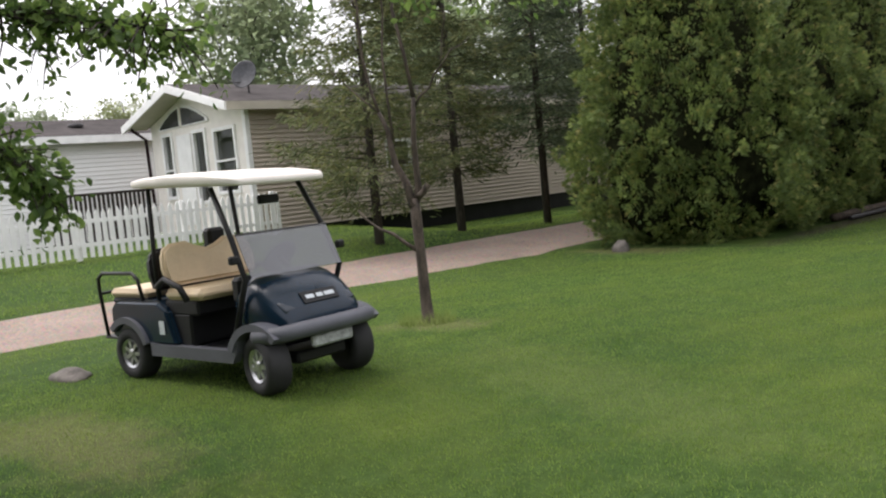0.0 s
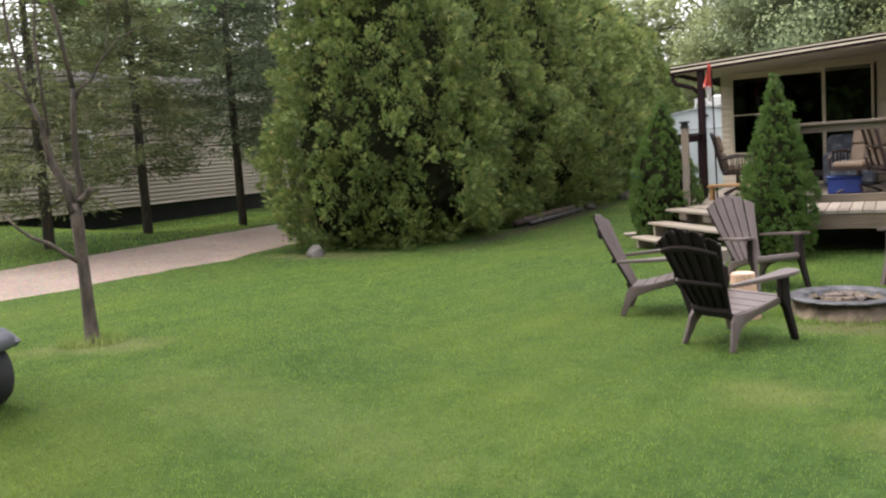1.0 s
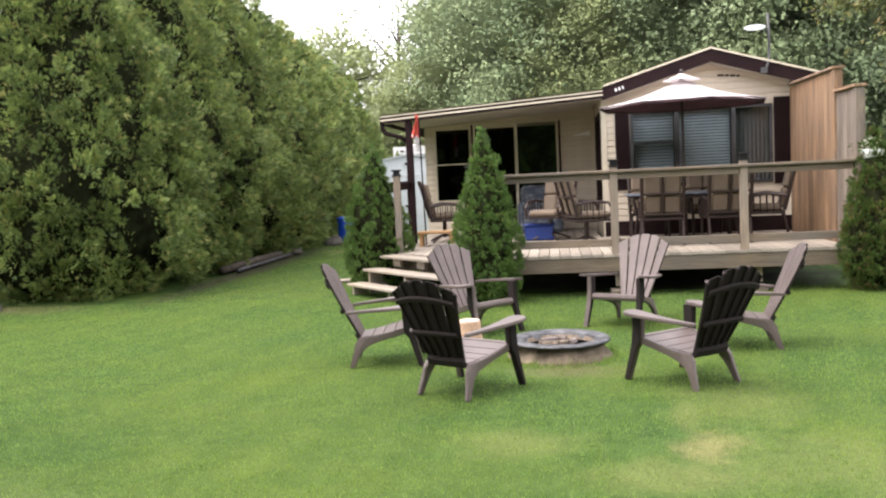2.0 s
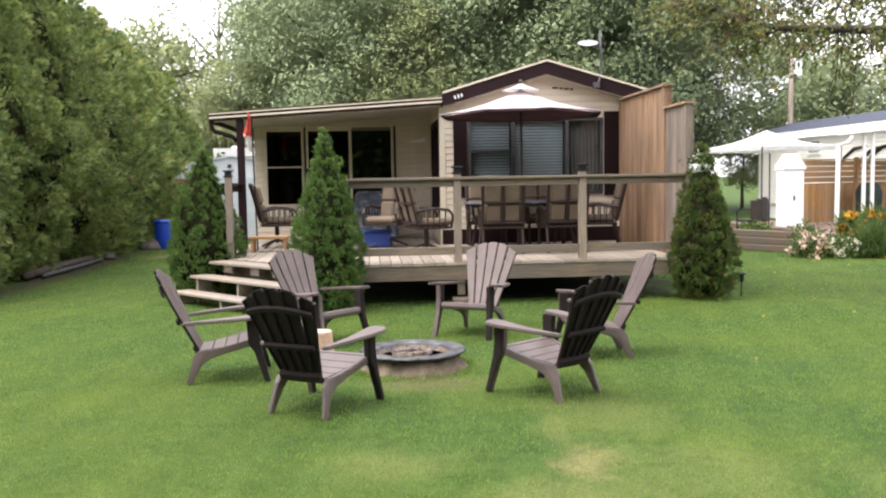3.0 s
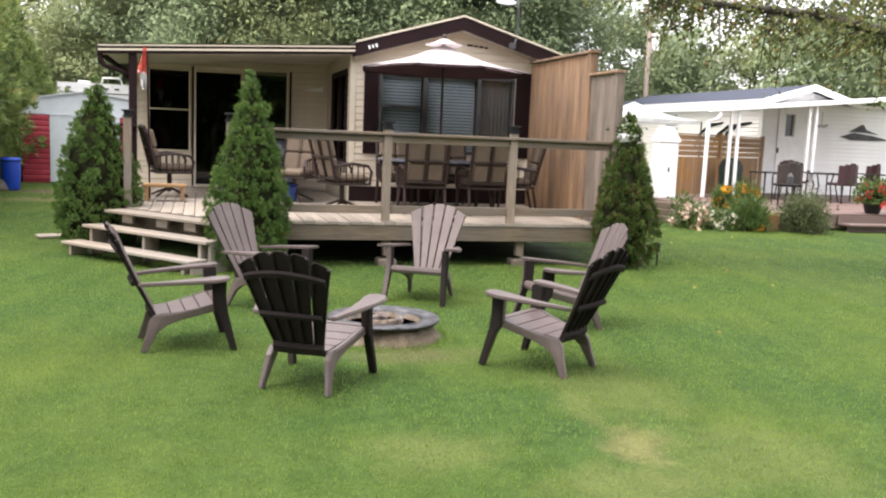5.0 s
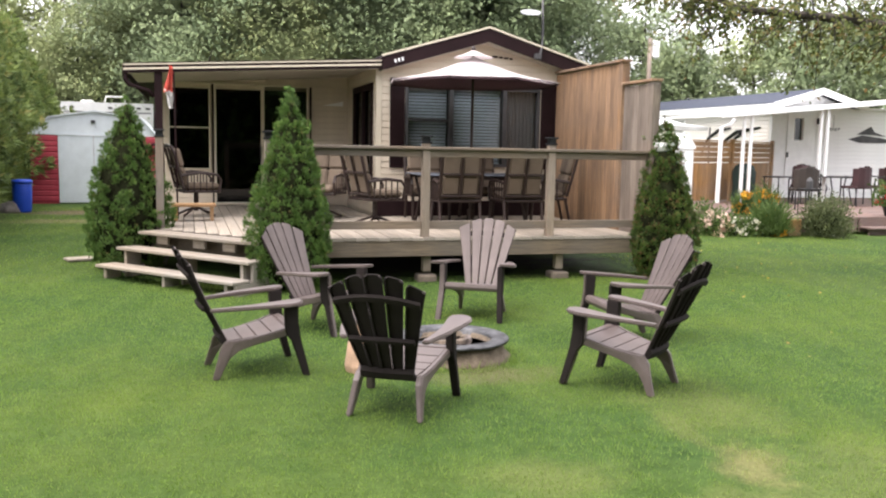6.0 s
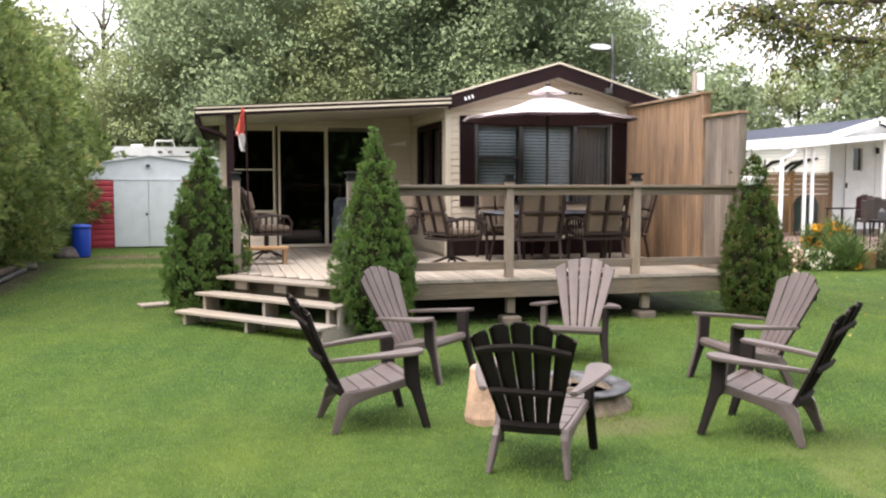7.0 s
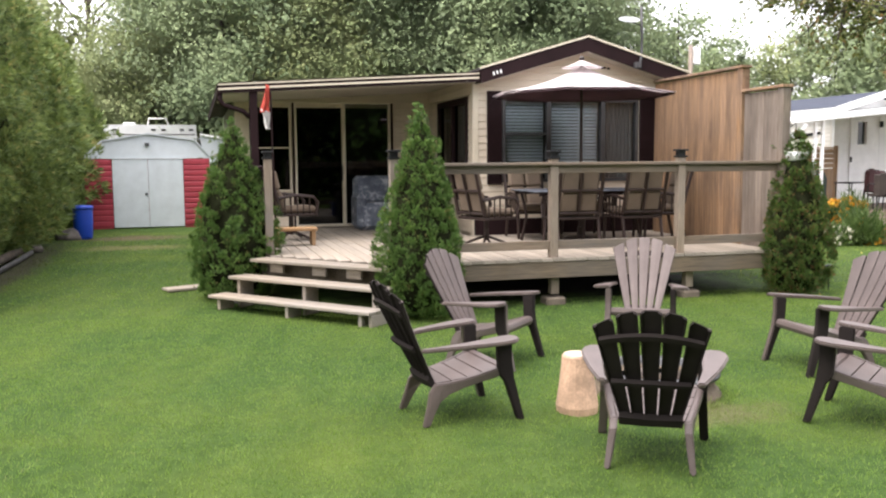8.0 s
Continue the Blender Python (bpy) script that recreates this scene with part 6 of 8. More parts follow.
stump = thing("log_stump", pose(-1.86, 8.52, 0), "pale barkless upright log used as a side table", "stump")
bm = lathe(bmesh.new(), [(0.135, -0.01), (0.142, 0.05), (0.125, 0.18), (0.108, 0.33), (0.105, 0.385), (0.098, 0.395)], 18)
for v in bm.verts:
    k = 1 + 0.14 * noise.noise(Vector((v.co.x * 6, v.co.y * 6, v.co.z * 2)))
    v.co.x, v.co.y = v.co.x * k, v.co.y * k
part("log", bm, M_LOG, stump, smooth=False)
part("cut_face", lathe(bmesh.new(), [(0.097, 0.396), (0.092, 0.401), (0.01, 0.402)], 18), plain("pale_cut_face", (0.44, 0.34, 0.27), 0.8, var=0.2, scale=14), stump)

# stones
def stone(x, y, z, sx, sy, sz, seed, label, rz=0, material=None):
    bm = bmesh.new()
    bmesh.ops.create_icosphere(bm, subdivisions=3, radius=1)
    for v in bm.verts:
        n = v.co.copy()
        k = 1 + 0.32 * noise.noise(n * 1.1 + Vector((seed * 3.7, 0, 0))) + 0.10 * noise.noise(n * 3 + Vector((seed, 0, 0)))
        v.co = Vector((n.x * sx, n.y * sy, max(n.z, -0.45) * sz)) * k
    ob = part("stone", bm, material or M_STONE, None, smooth=True)
    ob.matrix_basis = pose(x, y, z, rz=rz)
    return tagged(ob, label, "stone")


stone(-9.35, 12.75, 0.05, 0.15, 0.12, 0.15, 1, "rounded grey field stone at the hedge's end")
stone(-8.55, 3.05, 0.11, 0.25, 0.17, 0.085, 2, "flat grey stone lying in the lawn")
stone(-7.0, 24.0, 0.06, 0.28, 0.2, 0.18, 3, "brown field stone under the hedge")
stone(-7.3, 21.3, 0.05, 0.18, 0.16, 0.12, 4, "grey stone in the hedge's border")
stone(-3.75, 14.0, 0.03, 0.16, 0.14, 0.11, 5, "pale stone at the foot of the small cedar")
stone(-3.55, 14.6, 0.05, 0.2, 0.14, 0.14, 6, "pale stone at the foot of the small cedar")
plank = part("plank", boxes((-0.32, 0.32, -0.13, 0.13, 0.0, 0.035), bevel=0.005), M_TREAD)
plank.matrix_basis = pose(-4.42, 15.25, 0.012, rz=22)
tagged(plank, "short pale plank lying on the grass by the cedar", "plank")
log = part("edging_log", tube(bmesh.new(), [(0, 0, 0.10), (0.02, 1.2, 0.11), (0, 2.6, 0.10), (0.03, 3.9, 0.10)], [0.075, 0.08, 0.075, 0.07], 10), M_BARK_GREY, smooth=True)
log.matrix_basis = pose(-7.42, 16.9, 0)
tagged(log, "long grey weathered log edging the hedge bed", "log")
pipe = part("edging_log", tube(bmesh.new(), [(0, 0, 0.06), (0.02, 1.6, 0.06), (0, 3.4, 0.06)], 0.045, 8), M_STEEL, smooth=True)
pipe.matrix_basis = pose(-7.22, 17.2, 0)
tagged(pipe, "thin grey pole lying along the hedge bed", "pole")

lamp = thing("path_light", pose(3.50, 12.62, 0), "small black solar stake light in the lawn", "lamp")
part("stake", tube(bmesh.new(), [(0, 0, -0.05), (0, 0, 0.22)], 0.01, 6), M_BLACK, lamp)
part("head", lathe(bmesh.new(), [(0.028, 0.20), (0.032, 0.29), (0.058, 0.30), (0.055, 0.315), (0.02, 0.33)], 14), M_BLACK, lamp)

# fallen leaves on the lawn
g = np.random.default_rng(31)
P = np.stack([g.uniform(-4, 8, 150), g.uniform(6, 16, 150), np.full(150, 0.035)], -1)
P = P[(np.hypot(P[:, 0] - 4.5, P[:, 1] - 12) < 5.5) & ~((P[:, 1] > 12.5) & (P[:, 0] < 3)) & (P[:, 0] > 0.9)]
D = np.stack([g.normal(0, 1, len(P)), g.normal(0, 1, len(P)), 0 * P[:, 0]], -1)
tagged(part("fallen_leaves", leaf_mesh("fallen_leaves", P, D, 0.034, 0.7, g, 0.1), leaf_mat("yellow_leaves", [(0.0, (0.38, 0.30, 0.06)), (0.6, (0.50, 0.42, 0.12)), (1.0, (0.30, 0.17, 0.06))], 0.2)), "scattered yellow fallen leaves on the lawn", "leaves", kind="stuff")

# ---------------------------------------------------------------- shed, bin, camper beyond the lawn
shed = thing("garden_shed", pose(-5.45, 27.0, 0), "red and pale grey metal garden shed with double doors", "shed")
for x0 in (-1.53, 0.87):
    part("wall", boxes((x0, x0 + 0.66, 0, 0.05, 0, 1.78)), M_RED, shed, "red ribbed metal wall")
for x0, x1, y0 in ((-1.53, -1.48, 0.05), (1.48, 1.53, 0.05), (-1.48, 1.48, 2.85)):
    part("wall", boxes((x0, x1, y0, 2.9, 0, 1.78)), M_RED, shed)
gam = [(-1.56, 1.78), (-1.08, 2.22), (0.03, 2.40), (1.18, 2.24), (1.56, 1.80)]
part("gable", prism(bmesh.new(), gam, "y", -0.02, 0.05), M_GREYDOOR, shed, "pale grey gable panel")
for (a, b), (c, d) in zip(gam, gam[1:]):
    part("roof", prism(bmesh.new(), [(a, b), (c, d), (c, d + 0.03), (a, b + 0.03)], "y", -0.08, 2.98), M_GREYDOOR, shed)
for s in (-1, 1):
    dr = part("door", boxes((min(0.004 * s, 0.862 * s), max(0.004 * s, 0.862 * s), -0.03, 0.0, 0.03, 1.765), bevel=0.006), M_GREYDOOR, shed, "pale grey metal door")
    if s > 0:
        part("handle", lathe(bmesh.new(), [(0.03, 0), (0.035, 0.03), (0.01, 0.035)], 12, Matrix.Translation((0.05 * -s, -0.031, 0.88)) @ Matrix.Rotation(radians(90), 4, "X")), M_BLACK, dr, "black door handle")
part("door_track", boxes((-0.92, 0.92, -0.045, 0.0, 1.775, 1.82)), M_GREYDOOR, shed)
part("lamp", boxes((-0.05, 0.05, -0.09, -0.021, 2.10, 2.18), bevel=0.01), M_STEEL, shed)
RIB = bpy.data.meshes.new("rib")
rb = prism(bmesh.new(), [(0, 0.0), (-0.022, 0.02), (-0.022, 0.11), (0, 0.135)], "x", 0, 0.64)
rb.to_mesh(RIB)
rb.free()
RIB.materials.append(M_RED)
for s in (-1.52, 0.88):
    for k in range(12):
        o = new("rib", RIB)
        o.parent = shed
        o.matrix_basis = Matrix.Translation((s, -0.001, 0.06 + 0.142 * k))

wbin = thing("rain_barrel", pose(-6.72, 24.1, 0), "blue plastic barrel with lid beside the hedge", "barrel")
part("body", lathe(bmesh.new(), [(0.17, 0), (0.19, 0.05), (0.205, 0.3), (0.21, 0.62), (0.20, 0.68)], 20), M_BLUE, wbin, smooth=True)
part("lid", lathe(bmesh.new(), [(0.225, 0.66), (0.225, 0.72), (0.19, 0.745), (0.01, 0.755)], 20), M_BLUE, wbin, smooth=True)

camper = thing("travel_trailer", pose(-5.66, 34.0, 0), "white travel trailer with rooftop fittings behind the shed", "trailer")
bm = boxes((-1.46, 1.46, 0, 6.2, 0.6, 2.92))
soften(bm, 0.10, 3)
part("body", bm, M_WHITE, camper)
part("stripe", boxes((-1.40, 1.40, -0.012, 0.0, 2.58, 2.61)), M_STEEL, camper)
for x in (-1.18, 0.02, 0.34, 0.92, 1.22):
    part("marker_lamp", boxes((x, x + 0.14, -0.03, 0.0, 2.72, 2.78), bevel=0.01), M_STEEL, camper, "small dark marker lamp")
part("roof_rack", tube(bmesh.new(), [(-0.10, 0.3, 2.92), (-0.06, 0.3, 3.13), (0.5, 0.3, 3.14), (0.56, 0.3, 2.92)], 0.03, 6), M_WHITE, camper, "white tube roof rack", smooth=True)
part("roof_vent", boxes((-0.9, -0.5, 0.6, 1.1, 2.921, 3.02), bevel=0.04), M_WHITE, camper)
for x in (-1.25, 1.15):
    for y in (2.6, 3.4):
        part("wheel", lathe(bmesh.new(), [(0.02, -0.1), (0.33, -0.1), (0.35, 0), (0.33, 0.1), (0.02, 0.1)], 18, Matrix.Translation((x + 0.05, y, 0.35)) @ Matrix.Rotation(radians(90), 4, "Y")), M_RUBBER, camper)
for y in (0.3, 5.6):
    part("jack", boxes((-0.9, -0.84, y, y + 0.06, 0.0, 0.62)), M_STEEL, camper)
    part("jack", boxes((0.84, 0.9, y, y + 0.06, 0.0, 0.62)), M_STEEL, camper)

boat = thing("boat_trailer", pose(-3.35, 33.2, 0), "pale aluminium boat leaning on its trailer behind the shed", "boat")
part("hull", prism(bmesh.new(), [(-0.75, 2.55), (0.9, 2.2), (0.95, 2.1), (0.3, 1.2), (-0.6, 1.3)], "y", 0.0, 3.2), M_GREYDOOR, boat, "pale metal hull")
part("gunwale", tube(bmesh.new(), [(-0.75, -0.02, 2.56), (0.1, -0.02, 2.42), (0.92, -0.02, 2.2)], 0.05, 8), M_WHITE, boat, "white rail")
part("frame", boxes((-0.5, -0.42, 0.2, 3.0, 0.0, 1.32), (0.3, 0.38, 0.2, 3.0, 0.0, 1.25)), M_STEEL, boat)

# ---------------------------------------------------------------- golf cart on the lawn
cart = thing("golf_cart", pose(-6.98, 3.93, 0.10, rz=5.8) @ Matrix.Diagonal((0.99, 0.88, 0.925, 1)), "dark teal golf cart with cream roof and tan seats", "golf cart")


M_HEADLIGHT = plain("smoked_lamp_glass", (0.02, 0.03, 0.042), 0.16, var=0.1, relief=0.0)


def hull(rows, axis_n=14, power=3.2):
    """A rounded body through cross-sections (x, half width, z low, z high)."""
    bm = bmesh.new()
    rings = []
    for x, hw, z0, z1 in rows:
        ring = []
        for k in range(axis_n * 2):
            a = math.pi * (k + 0.5) / axis_n
            c, s = math.cos(a), math.sin(a)
            y = hw * math.copysign(abs(c) ** (2 / power), c)
            z = (z0 + z1) / 2 + (z1 - z0) / 2 * math.copysign(abs(s) ** (2 / power), s)
            ring.append(bm.verts.new((x, y, z)))
        rings.append(ring)
    for p, q in zip(rings, rings[1:]):
        m = len(p)
        for k in range(m):
            bm.faces.new((p[k], q[k], q[(k + 1) % m], p[(k + 1) % m]))
    bm.faces.new(rings[0])
    bm.faces.new(rings[-1][::-1])
    bmesh.ops.recalc_face_normals(bm, faces=bm.faces[:])
    return bm


part("front_cowl", hull([(0.5, 0.48, 0.4, 0.9), (0.58, 0.5, 0.38, 0.945), (0.68, 0.505, 0.36, 0.94), (0.8, 0.495, 0.36, 0.875), (0.9, 0.47, 0.38, 0.785), (0.98, 0.44, 0.42, 0.68), (1.03, 0.38, 0.46, 0.59)]), M_CART, cart, "glossy dark teal front cowl", smooth=True)
part("rear_body", soften(prism(bmesh.new(), [(-1.25, 0.38), (-1.24, 0.66), (-1.16, 0.735), (-0.50, 0.735), (-0.36, 0.66), (-0.24, 0.33), (-0.9, 0.33), (-1.15, 0.34)], "y", -0.565, 0.565), 0.035, 3), M_CART, cart, "dark teal rear body", smooth=False)
part("floor_pan", boxes((-0.30, 0.62, -0.50, 0.50, 0.29, 0.33), bevel=0.01), M_BLACK, cart)
part("dashboard", boxes((0.44, 0.56, -0.47, 0.47, 0.72, 0.93), bevel=0.03), M_BLACK, cart)
part("chassis", boxes((-1.1, 0.95, -0.28, 0.28, 0.20, 0.30), bevel=0.02), M_BLACK, cart)
part("front_axle", tube(bmesh.new(), [(0.80, -0.42, 0.235), (0.80, 0.42, 0.235)], 0.03, 8), M_BLACK, cart)
part("rear_axle", tube(bmesh.new(), [(-0.97, -0.42, 0.235), (-0.97, 0.42, 0.235)], 0.04, 8), M_BLACK, cart)
for s in (-1, 1):
    part("rocker_panel", prism(bmesh.new(), [(-0.62, 0.24), (0.50, 0.24), (0.56, 0.33), (0.60, 0.46), (0.52, 0.46), (0.46, 0.345), (-0.52, 0.345), (-0.62, 0.36)], "y", min(s * 0.50, s * 0.58), max(s * 0.50, s * 0.58)), M_CARTGREY, cart, "grey rocker panel")
    for cx in (-0.97, 0.80):
        bm = bmesh.new()
        arc = [(math.radians(a)) for a in range(20, 150, 13)] if cx < 0 else [math.radians(a) for a in range(42, 170, 13)]
        outer = [(cx + 0.345 * math.cos(a), 0.235 + 0.345 * math.sin(a)) for a in arc]
        inner = [(cx + 0.285 * math.cos(a), 0.235 + 0.285 * math.sin(a)) for a in arc]
        prism(bm, outer + inner[::-1], "y", min(s * 0.40, s * 0.605), max(s * 0.40, s * 0.605))
        part("fender", bm, M_CARTGREY, cart, "grey wheel arch")
        m = Matrix.Translation((cx, s * 0.48, 0.235)) @ Matrix.Rotation(radians(-90 * s), 4, "X")
        if cx > 0:
            m = Matrix.Translation((cx, s * 0.48, 0.235)) @ Matrix.Rotation(radians(-14), 4, "Z") @ Matrix.Rotation(radians(-90 * s), 4, "X")
        wheel = part("wheel", lathe(bmesh.new(), [(0.03, -0.09), (0.12, -0.09), (0.13, -0.02), (0.13, 0.03)], 24, m), M_BLACK, cart)
        tyre = lathe(bmesh.new(), [(0.135, -0.085), (0.175, -0.105), (0.222, -0.10), (0.24, -0.075), (0.243, 0.0), (0.24, 0.075), (0.222, 0.10), (0.175, 0.105), (0.137, 0.085), (0.132, 0.0)], 32, m)
        part("tyre", tyre, M_RUBBER, wheel, "black tyre", smooth=True)
        rim = bmesh.new()
        lathe(rim, [(0.105, 0.045), (0.112, 0.075), (0.135, 0.092), (0.138, 0.08), (0.128, 0.03), (0.105, 0.02)], 28, m)
        lathe(rim, [(0.045, 0.03), (0.045, 0.078), (0.03, 0.092), (0.005, 0.094)], 14, m)
        for k in range(7):
            mm = m @ Matrix.Rotation(k * math.tau / 7, 4, "Z")
            box(rim, 0.035, 0.118, -0.017, 0.017, 0.055, 0.078, 0, mm)
        part("rim", rim, M_CHROME, wheel, "bright spoked alloy rim")
# wrap-round front bumper
pts = []
for k in range(13):
    a = -math.pi / 2 + math.pi * k / 12
    pts.append((0.80 + 0.33 * math.cos(a) ** 0.6 if math.cos(a) > 0.01 else 0.80, 0.575 * math.sin(a), 0.505 - 0.03 * abs(math.sin(a)) ** 3))
part("bumper", tube(bmesh.new(), pts, [0.055] + [0.066] * 11 + [0.055], 12), M_CARTGREY, cart, "thick grey moulded bumper", smooth=True)
part("front_plate", boxes((1.03, 1.09, -0.22, 0.24, 0.33, 0.435), bevel=0.02), plain("pale_worn_plate", (0.42, 0.43, 0.44), 0.5, var=0.3, scale=14), cart, "worn pale front panel")
for s in (-1, 1):
    part("headlight", hull([(0.84, 0.08, 0.68, 0.745), (0.92, 0.08, 0.66, 0.72), (0.985, 0.06, 0.62, 0.665)]), M_HEADLIGHT, cart, "smoked headlight", smooth=True).location = (0, s * 0.335, 0)
part("badge", boxes((-0.005, 0.005, -0.20, 0.20, -0.055, 0.055), bevel=0.003), M_BLACK, cart, "dark badge panel").matrix_basis = pose(0.955, 0.02, 0.722, 0, -37, 0)
for k, (a, w) in enumerate(((-0.16, 0.09), (-0.04, 0.07), (0.05, 0.11))):
    part("badge_mark", boxes((0.006, 0.009, a, a + w, -0.018, 0.018)), M_GREYDOOR, cart, "pale bar on the badge").matrix_basis = pose(0.955, 0.02, 0.722, 0, -37, 0)
part("side_mark", boxes((-0.46, -0.39, -0.578, -0.574, 0.44, 0.56)), M_GREYDOOR, cart, "small pale sticker")
# seats
part("seat_cushion", boxes((-0.42, 0.10, -0.52, 0.52, 0.735, 0.835), bevel=0.04), M_VINYL, cart, "tan vinyl bench seat")
part("seat_base", boxes((-0.45, 0.02, -0.50, 0.50, 0.60, 0.735), (-0.40, -0.10, -0.50, 0.50, 0.33, 0.62), bevel=0.02), M_BLACK, cart)
lean = Matrix.Translation((-0.37, 0, 0.80)) @ Matrix.Rotation(radians(-12), 4, "Y")
outline = [(-0.50, 0.05), (-0.52, 0.22), (-0.50, 0.36), (-0.42, 0.43), (-0.22, 0.44), (-0.12, 0.39), (0.0, 0.355), (0.12, 0.39), (0.22, 0.44), (0.42, 0.43), (0.50, 0.36), (0.52, 0.22), (0.50, 0.05)]
for name, x0, x1, mat, lab in (("backrest", -0.03, 0.06, M_VINYL, "tan vinyl backrest"), ("rear_backrest", -0.24, -0.14, M_BLACK, "black rear-facing backrest")):
    bm = prism(bmesh.new(), outline, "x", x0, x1)
    soften(bm, 0.03, 3)
    bmesh.ops.transform(bm, matrix=lean, verts=bm.verts)
    part(name, bm, mat, cart, lab, smooth=False)
part("rear_seat", boxes((-1.32, -0.72, -0.50, 0.50, 0.745, 0.83), bevel=0.035), M_VINYL, cart, "tan rear bench seat")
part("rear_seat_base", boxes((-1.30, -0.72, -0.49, 0.49, 0.69, 0.744), bevel=0.02), M_BLACK, cart)
part("footplate", boxes((-1.56, -1.28, -0.46, 0.46, 0.33, 0.36), bevel=0.01), M_STEEL, cart, "pale folding footplate")
part("footplate_arm", boxes((-1.45, -1.0, -0.30, -0.26, 0.30, 0.34), (-1.45, -1.0, 0.26, 0.30, 0.30, 0.34)), M_BLACK, cart)
for s in (-1, 1):
    part("grab_bar", tube(bmesh.new(), [(-0.74, s * 0.52, 0.72), (-0.78, s * 0.53, 0.92), (-0.86, s * 0.53, 0.98), (-1.40, s * 0.50, 0.98), (-1.50, s * 0.49, 0.93), (-1.52, s * 0.48, 0.80), (-1.49, s * 0.46, 0.36)], 0.018, 8), M_BLACK, cart, "black tube rail", smooth=True)
    part("armrest", tube(bmesh.new(), [(-0.50, s * 0.52, 0.86), (-0.34, s * 0.55, 0.93), (-0.14, s * 0.55, 0.86), (-0.06, s * 0.54, 0.74)], 0.028, 8), M_BLACK, cart, smooth=True)
    part("rear_strut", tube(bmesh.new(), [(-0.52, s * 0.50, 0.72), (-0.53, s * 0.49, 1.2), (-0.55, s * 0.46, 1.745)], 0.022, 8), M_BLACK, cart, smooth=True)
    part("front_strut", tube(bmesh.new(), [(0.52, s * 0.535, 0.45), (0.72, s * 0.535, 0.92), (0.58, s * 0.52, 1.26), (0.36, s * 0.49, 1.67)], 0.024, 8), M_BLACK, cart, "black front roof strut", smooth=True)
part("grab_crossbar", tube(bmesh.new(), [(-1.515, -0.48, 0.78), (-1.515, 0.48, 0.78)], 0.016, 8), M_BLACK, cart)
bm = prism(bmesh.new(), [(0.77, 0.93), (0.63, 1.275), (0.622, 1.272), (0.762, 0.927)], "y", -0.51, 0.51)
part("windshield", bm, M_WINDSHIELD, cart, "smoked folding half windshield")
part("windshield_edge", tube(bmesh.new(), [(0.626, -0.51, 1.277), (0.626, 0.51, 1.277)], 0.010, 6), M_STEEL, cart)
part("steering_wheel", bmesh.ops.create_cone and lathe(bmesh.new(), [(0.165, -0.012), (0.178, 0.0), (0.165, 0.012), (0.152, 0.0), (0.165, -0.012)], 24, Matrix.Translation((0.28, 0.25, 1.02)) @ Matrix.Rotation(radians(-50), 4, "Y")), M_BLACK, cart)
part("steering_column", tube(bmesh.new(), [(0.28, 0.25, 1.02), (0.52, 0.25, 0.80)], 0.025, 8), M_BLACK, cart)
for s in (-1, 1):
    part("mirror", boxes((0.66, 0.71, s * 0.60 - 0.05, s * 0.60 + 0.05, 1.05, 1.12), bevel=0.015), M_BLACK, cart)
part("inner_mirror", boxes((0.22, 0.27, 0.10, 0.34, 1.50, 1.58), bevel=0.015), M_BLACK, cart)
part("cooler_bag", boxes((-0.60, -0.48, 0.10, 0.30, 1.10, 1.32), bevel=0.03), M_BLACK, cart, "black bag behind the seat")
roof = hull([(-0.72, 0.46, 1.680, 1.715), (-0.68, 0.54, 1.670, 1.742), (-0.5, 0.57, 1.665, 1.765), (-0.1, 0.575, 1.665, 1.785), (0.3, 0.57, 1.665, 1.778), (0.60, 0.55, 1.665, 1.750), (0.70, 0.47, 1.670, 1.720)], power=7)
for v in roof.verts:
    v.co.z += 0.075 * (0.70 - v.co.x) / 1.42
part("roof", roof, M_ROOFCREAM, cart, "cream moulded roof", smooth=True)

# ---------------------------------------------------------------- homes across the lane
home = thing("park_home", pose(0, 0, 0), "taupe vinyl park home with white-trimmed gable windows", "house")
HX, HY, HB, HE, HR = -19.5, 11.96, 0.68, 3.82, 4.63
lw = part("wall", pierced(HY, 31.0, HB, HE, HX - 0.15, HX, [(16.4, 17.3, 2.05, 2.75)], "y"), M_TAN, home)
gw = pierced(-24.55, HX - 0.15, HB, HE, HY, HY + 0.15, [(-23.85, -23.35, 1.75, 3.48), (-22.12, -21.52, 1.55, 3.42), (-21.05, -20.05, 1.75, 3.35)])
prism(gw, [(-24.55, HE), (HX - 0.15, HE), (-22.0, HR - 0.06)], "y", HY, HY + 0.15)
part("wall", gw, M_WARMWHITE, home, "white-trimmed gable wall")
part("wall", boxes((-24.55, -24.4, HY + 0.15, 31.0, HB, HE), (-24.4, HX - 0.15, 30.85, 31.0, HB, HE)), M_TAN, home)
# dark slabs stand in for the unlit inside of the home
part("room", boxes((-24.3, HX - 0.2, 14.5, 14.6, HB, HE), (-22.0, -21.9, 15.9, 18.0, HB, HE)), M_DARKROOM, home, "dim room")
# black sheet stands in for the shadow in the gap below the siding
part("skirting", boxes((HX - 0.14, HX - 0.08, HY + 0.05, 31.0, 0.02, HB)), M_BLACK, home, "black sheet for the shaded gap under the walls")
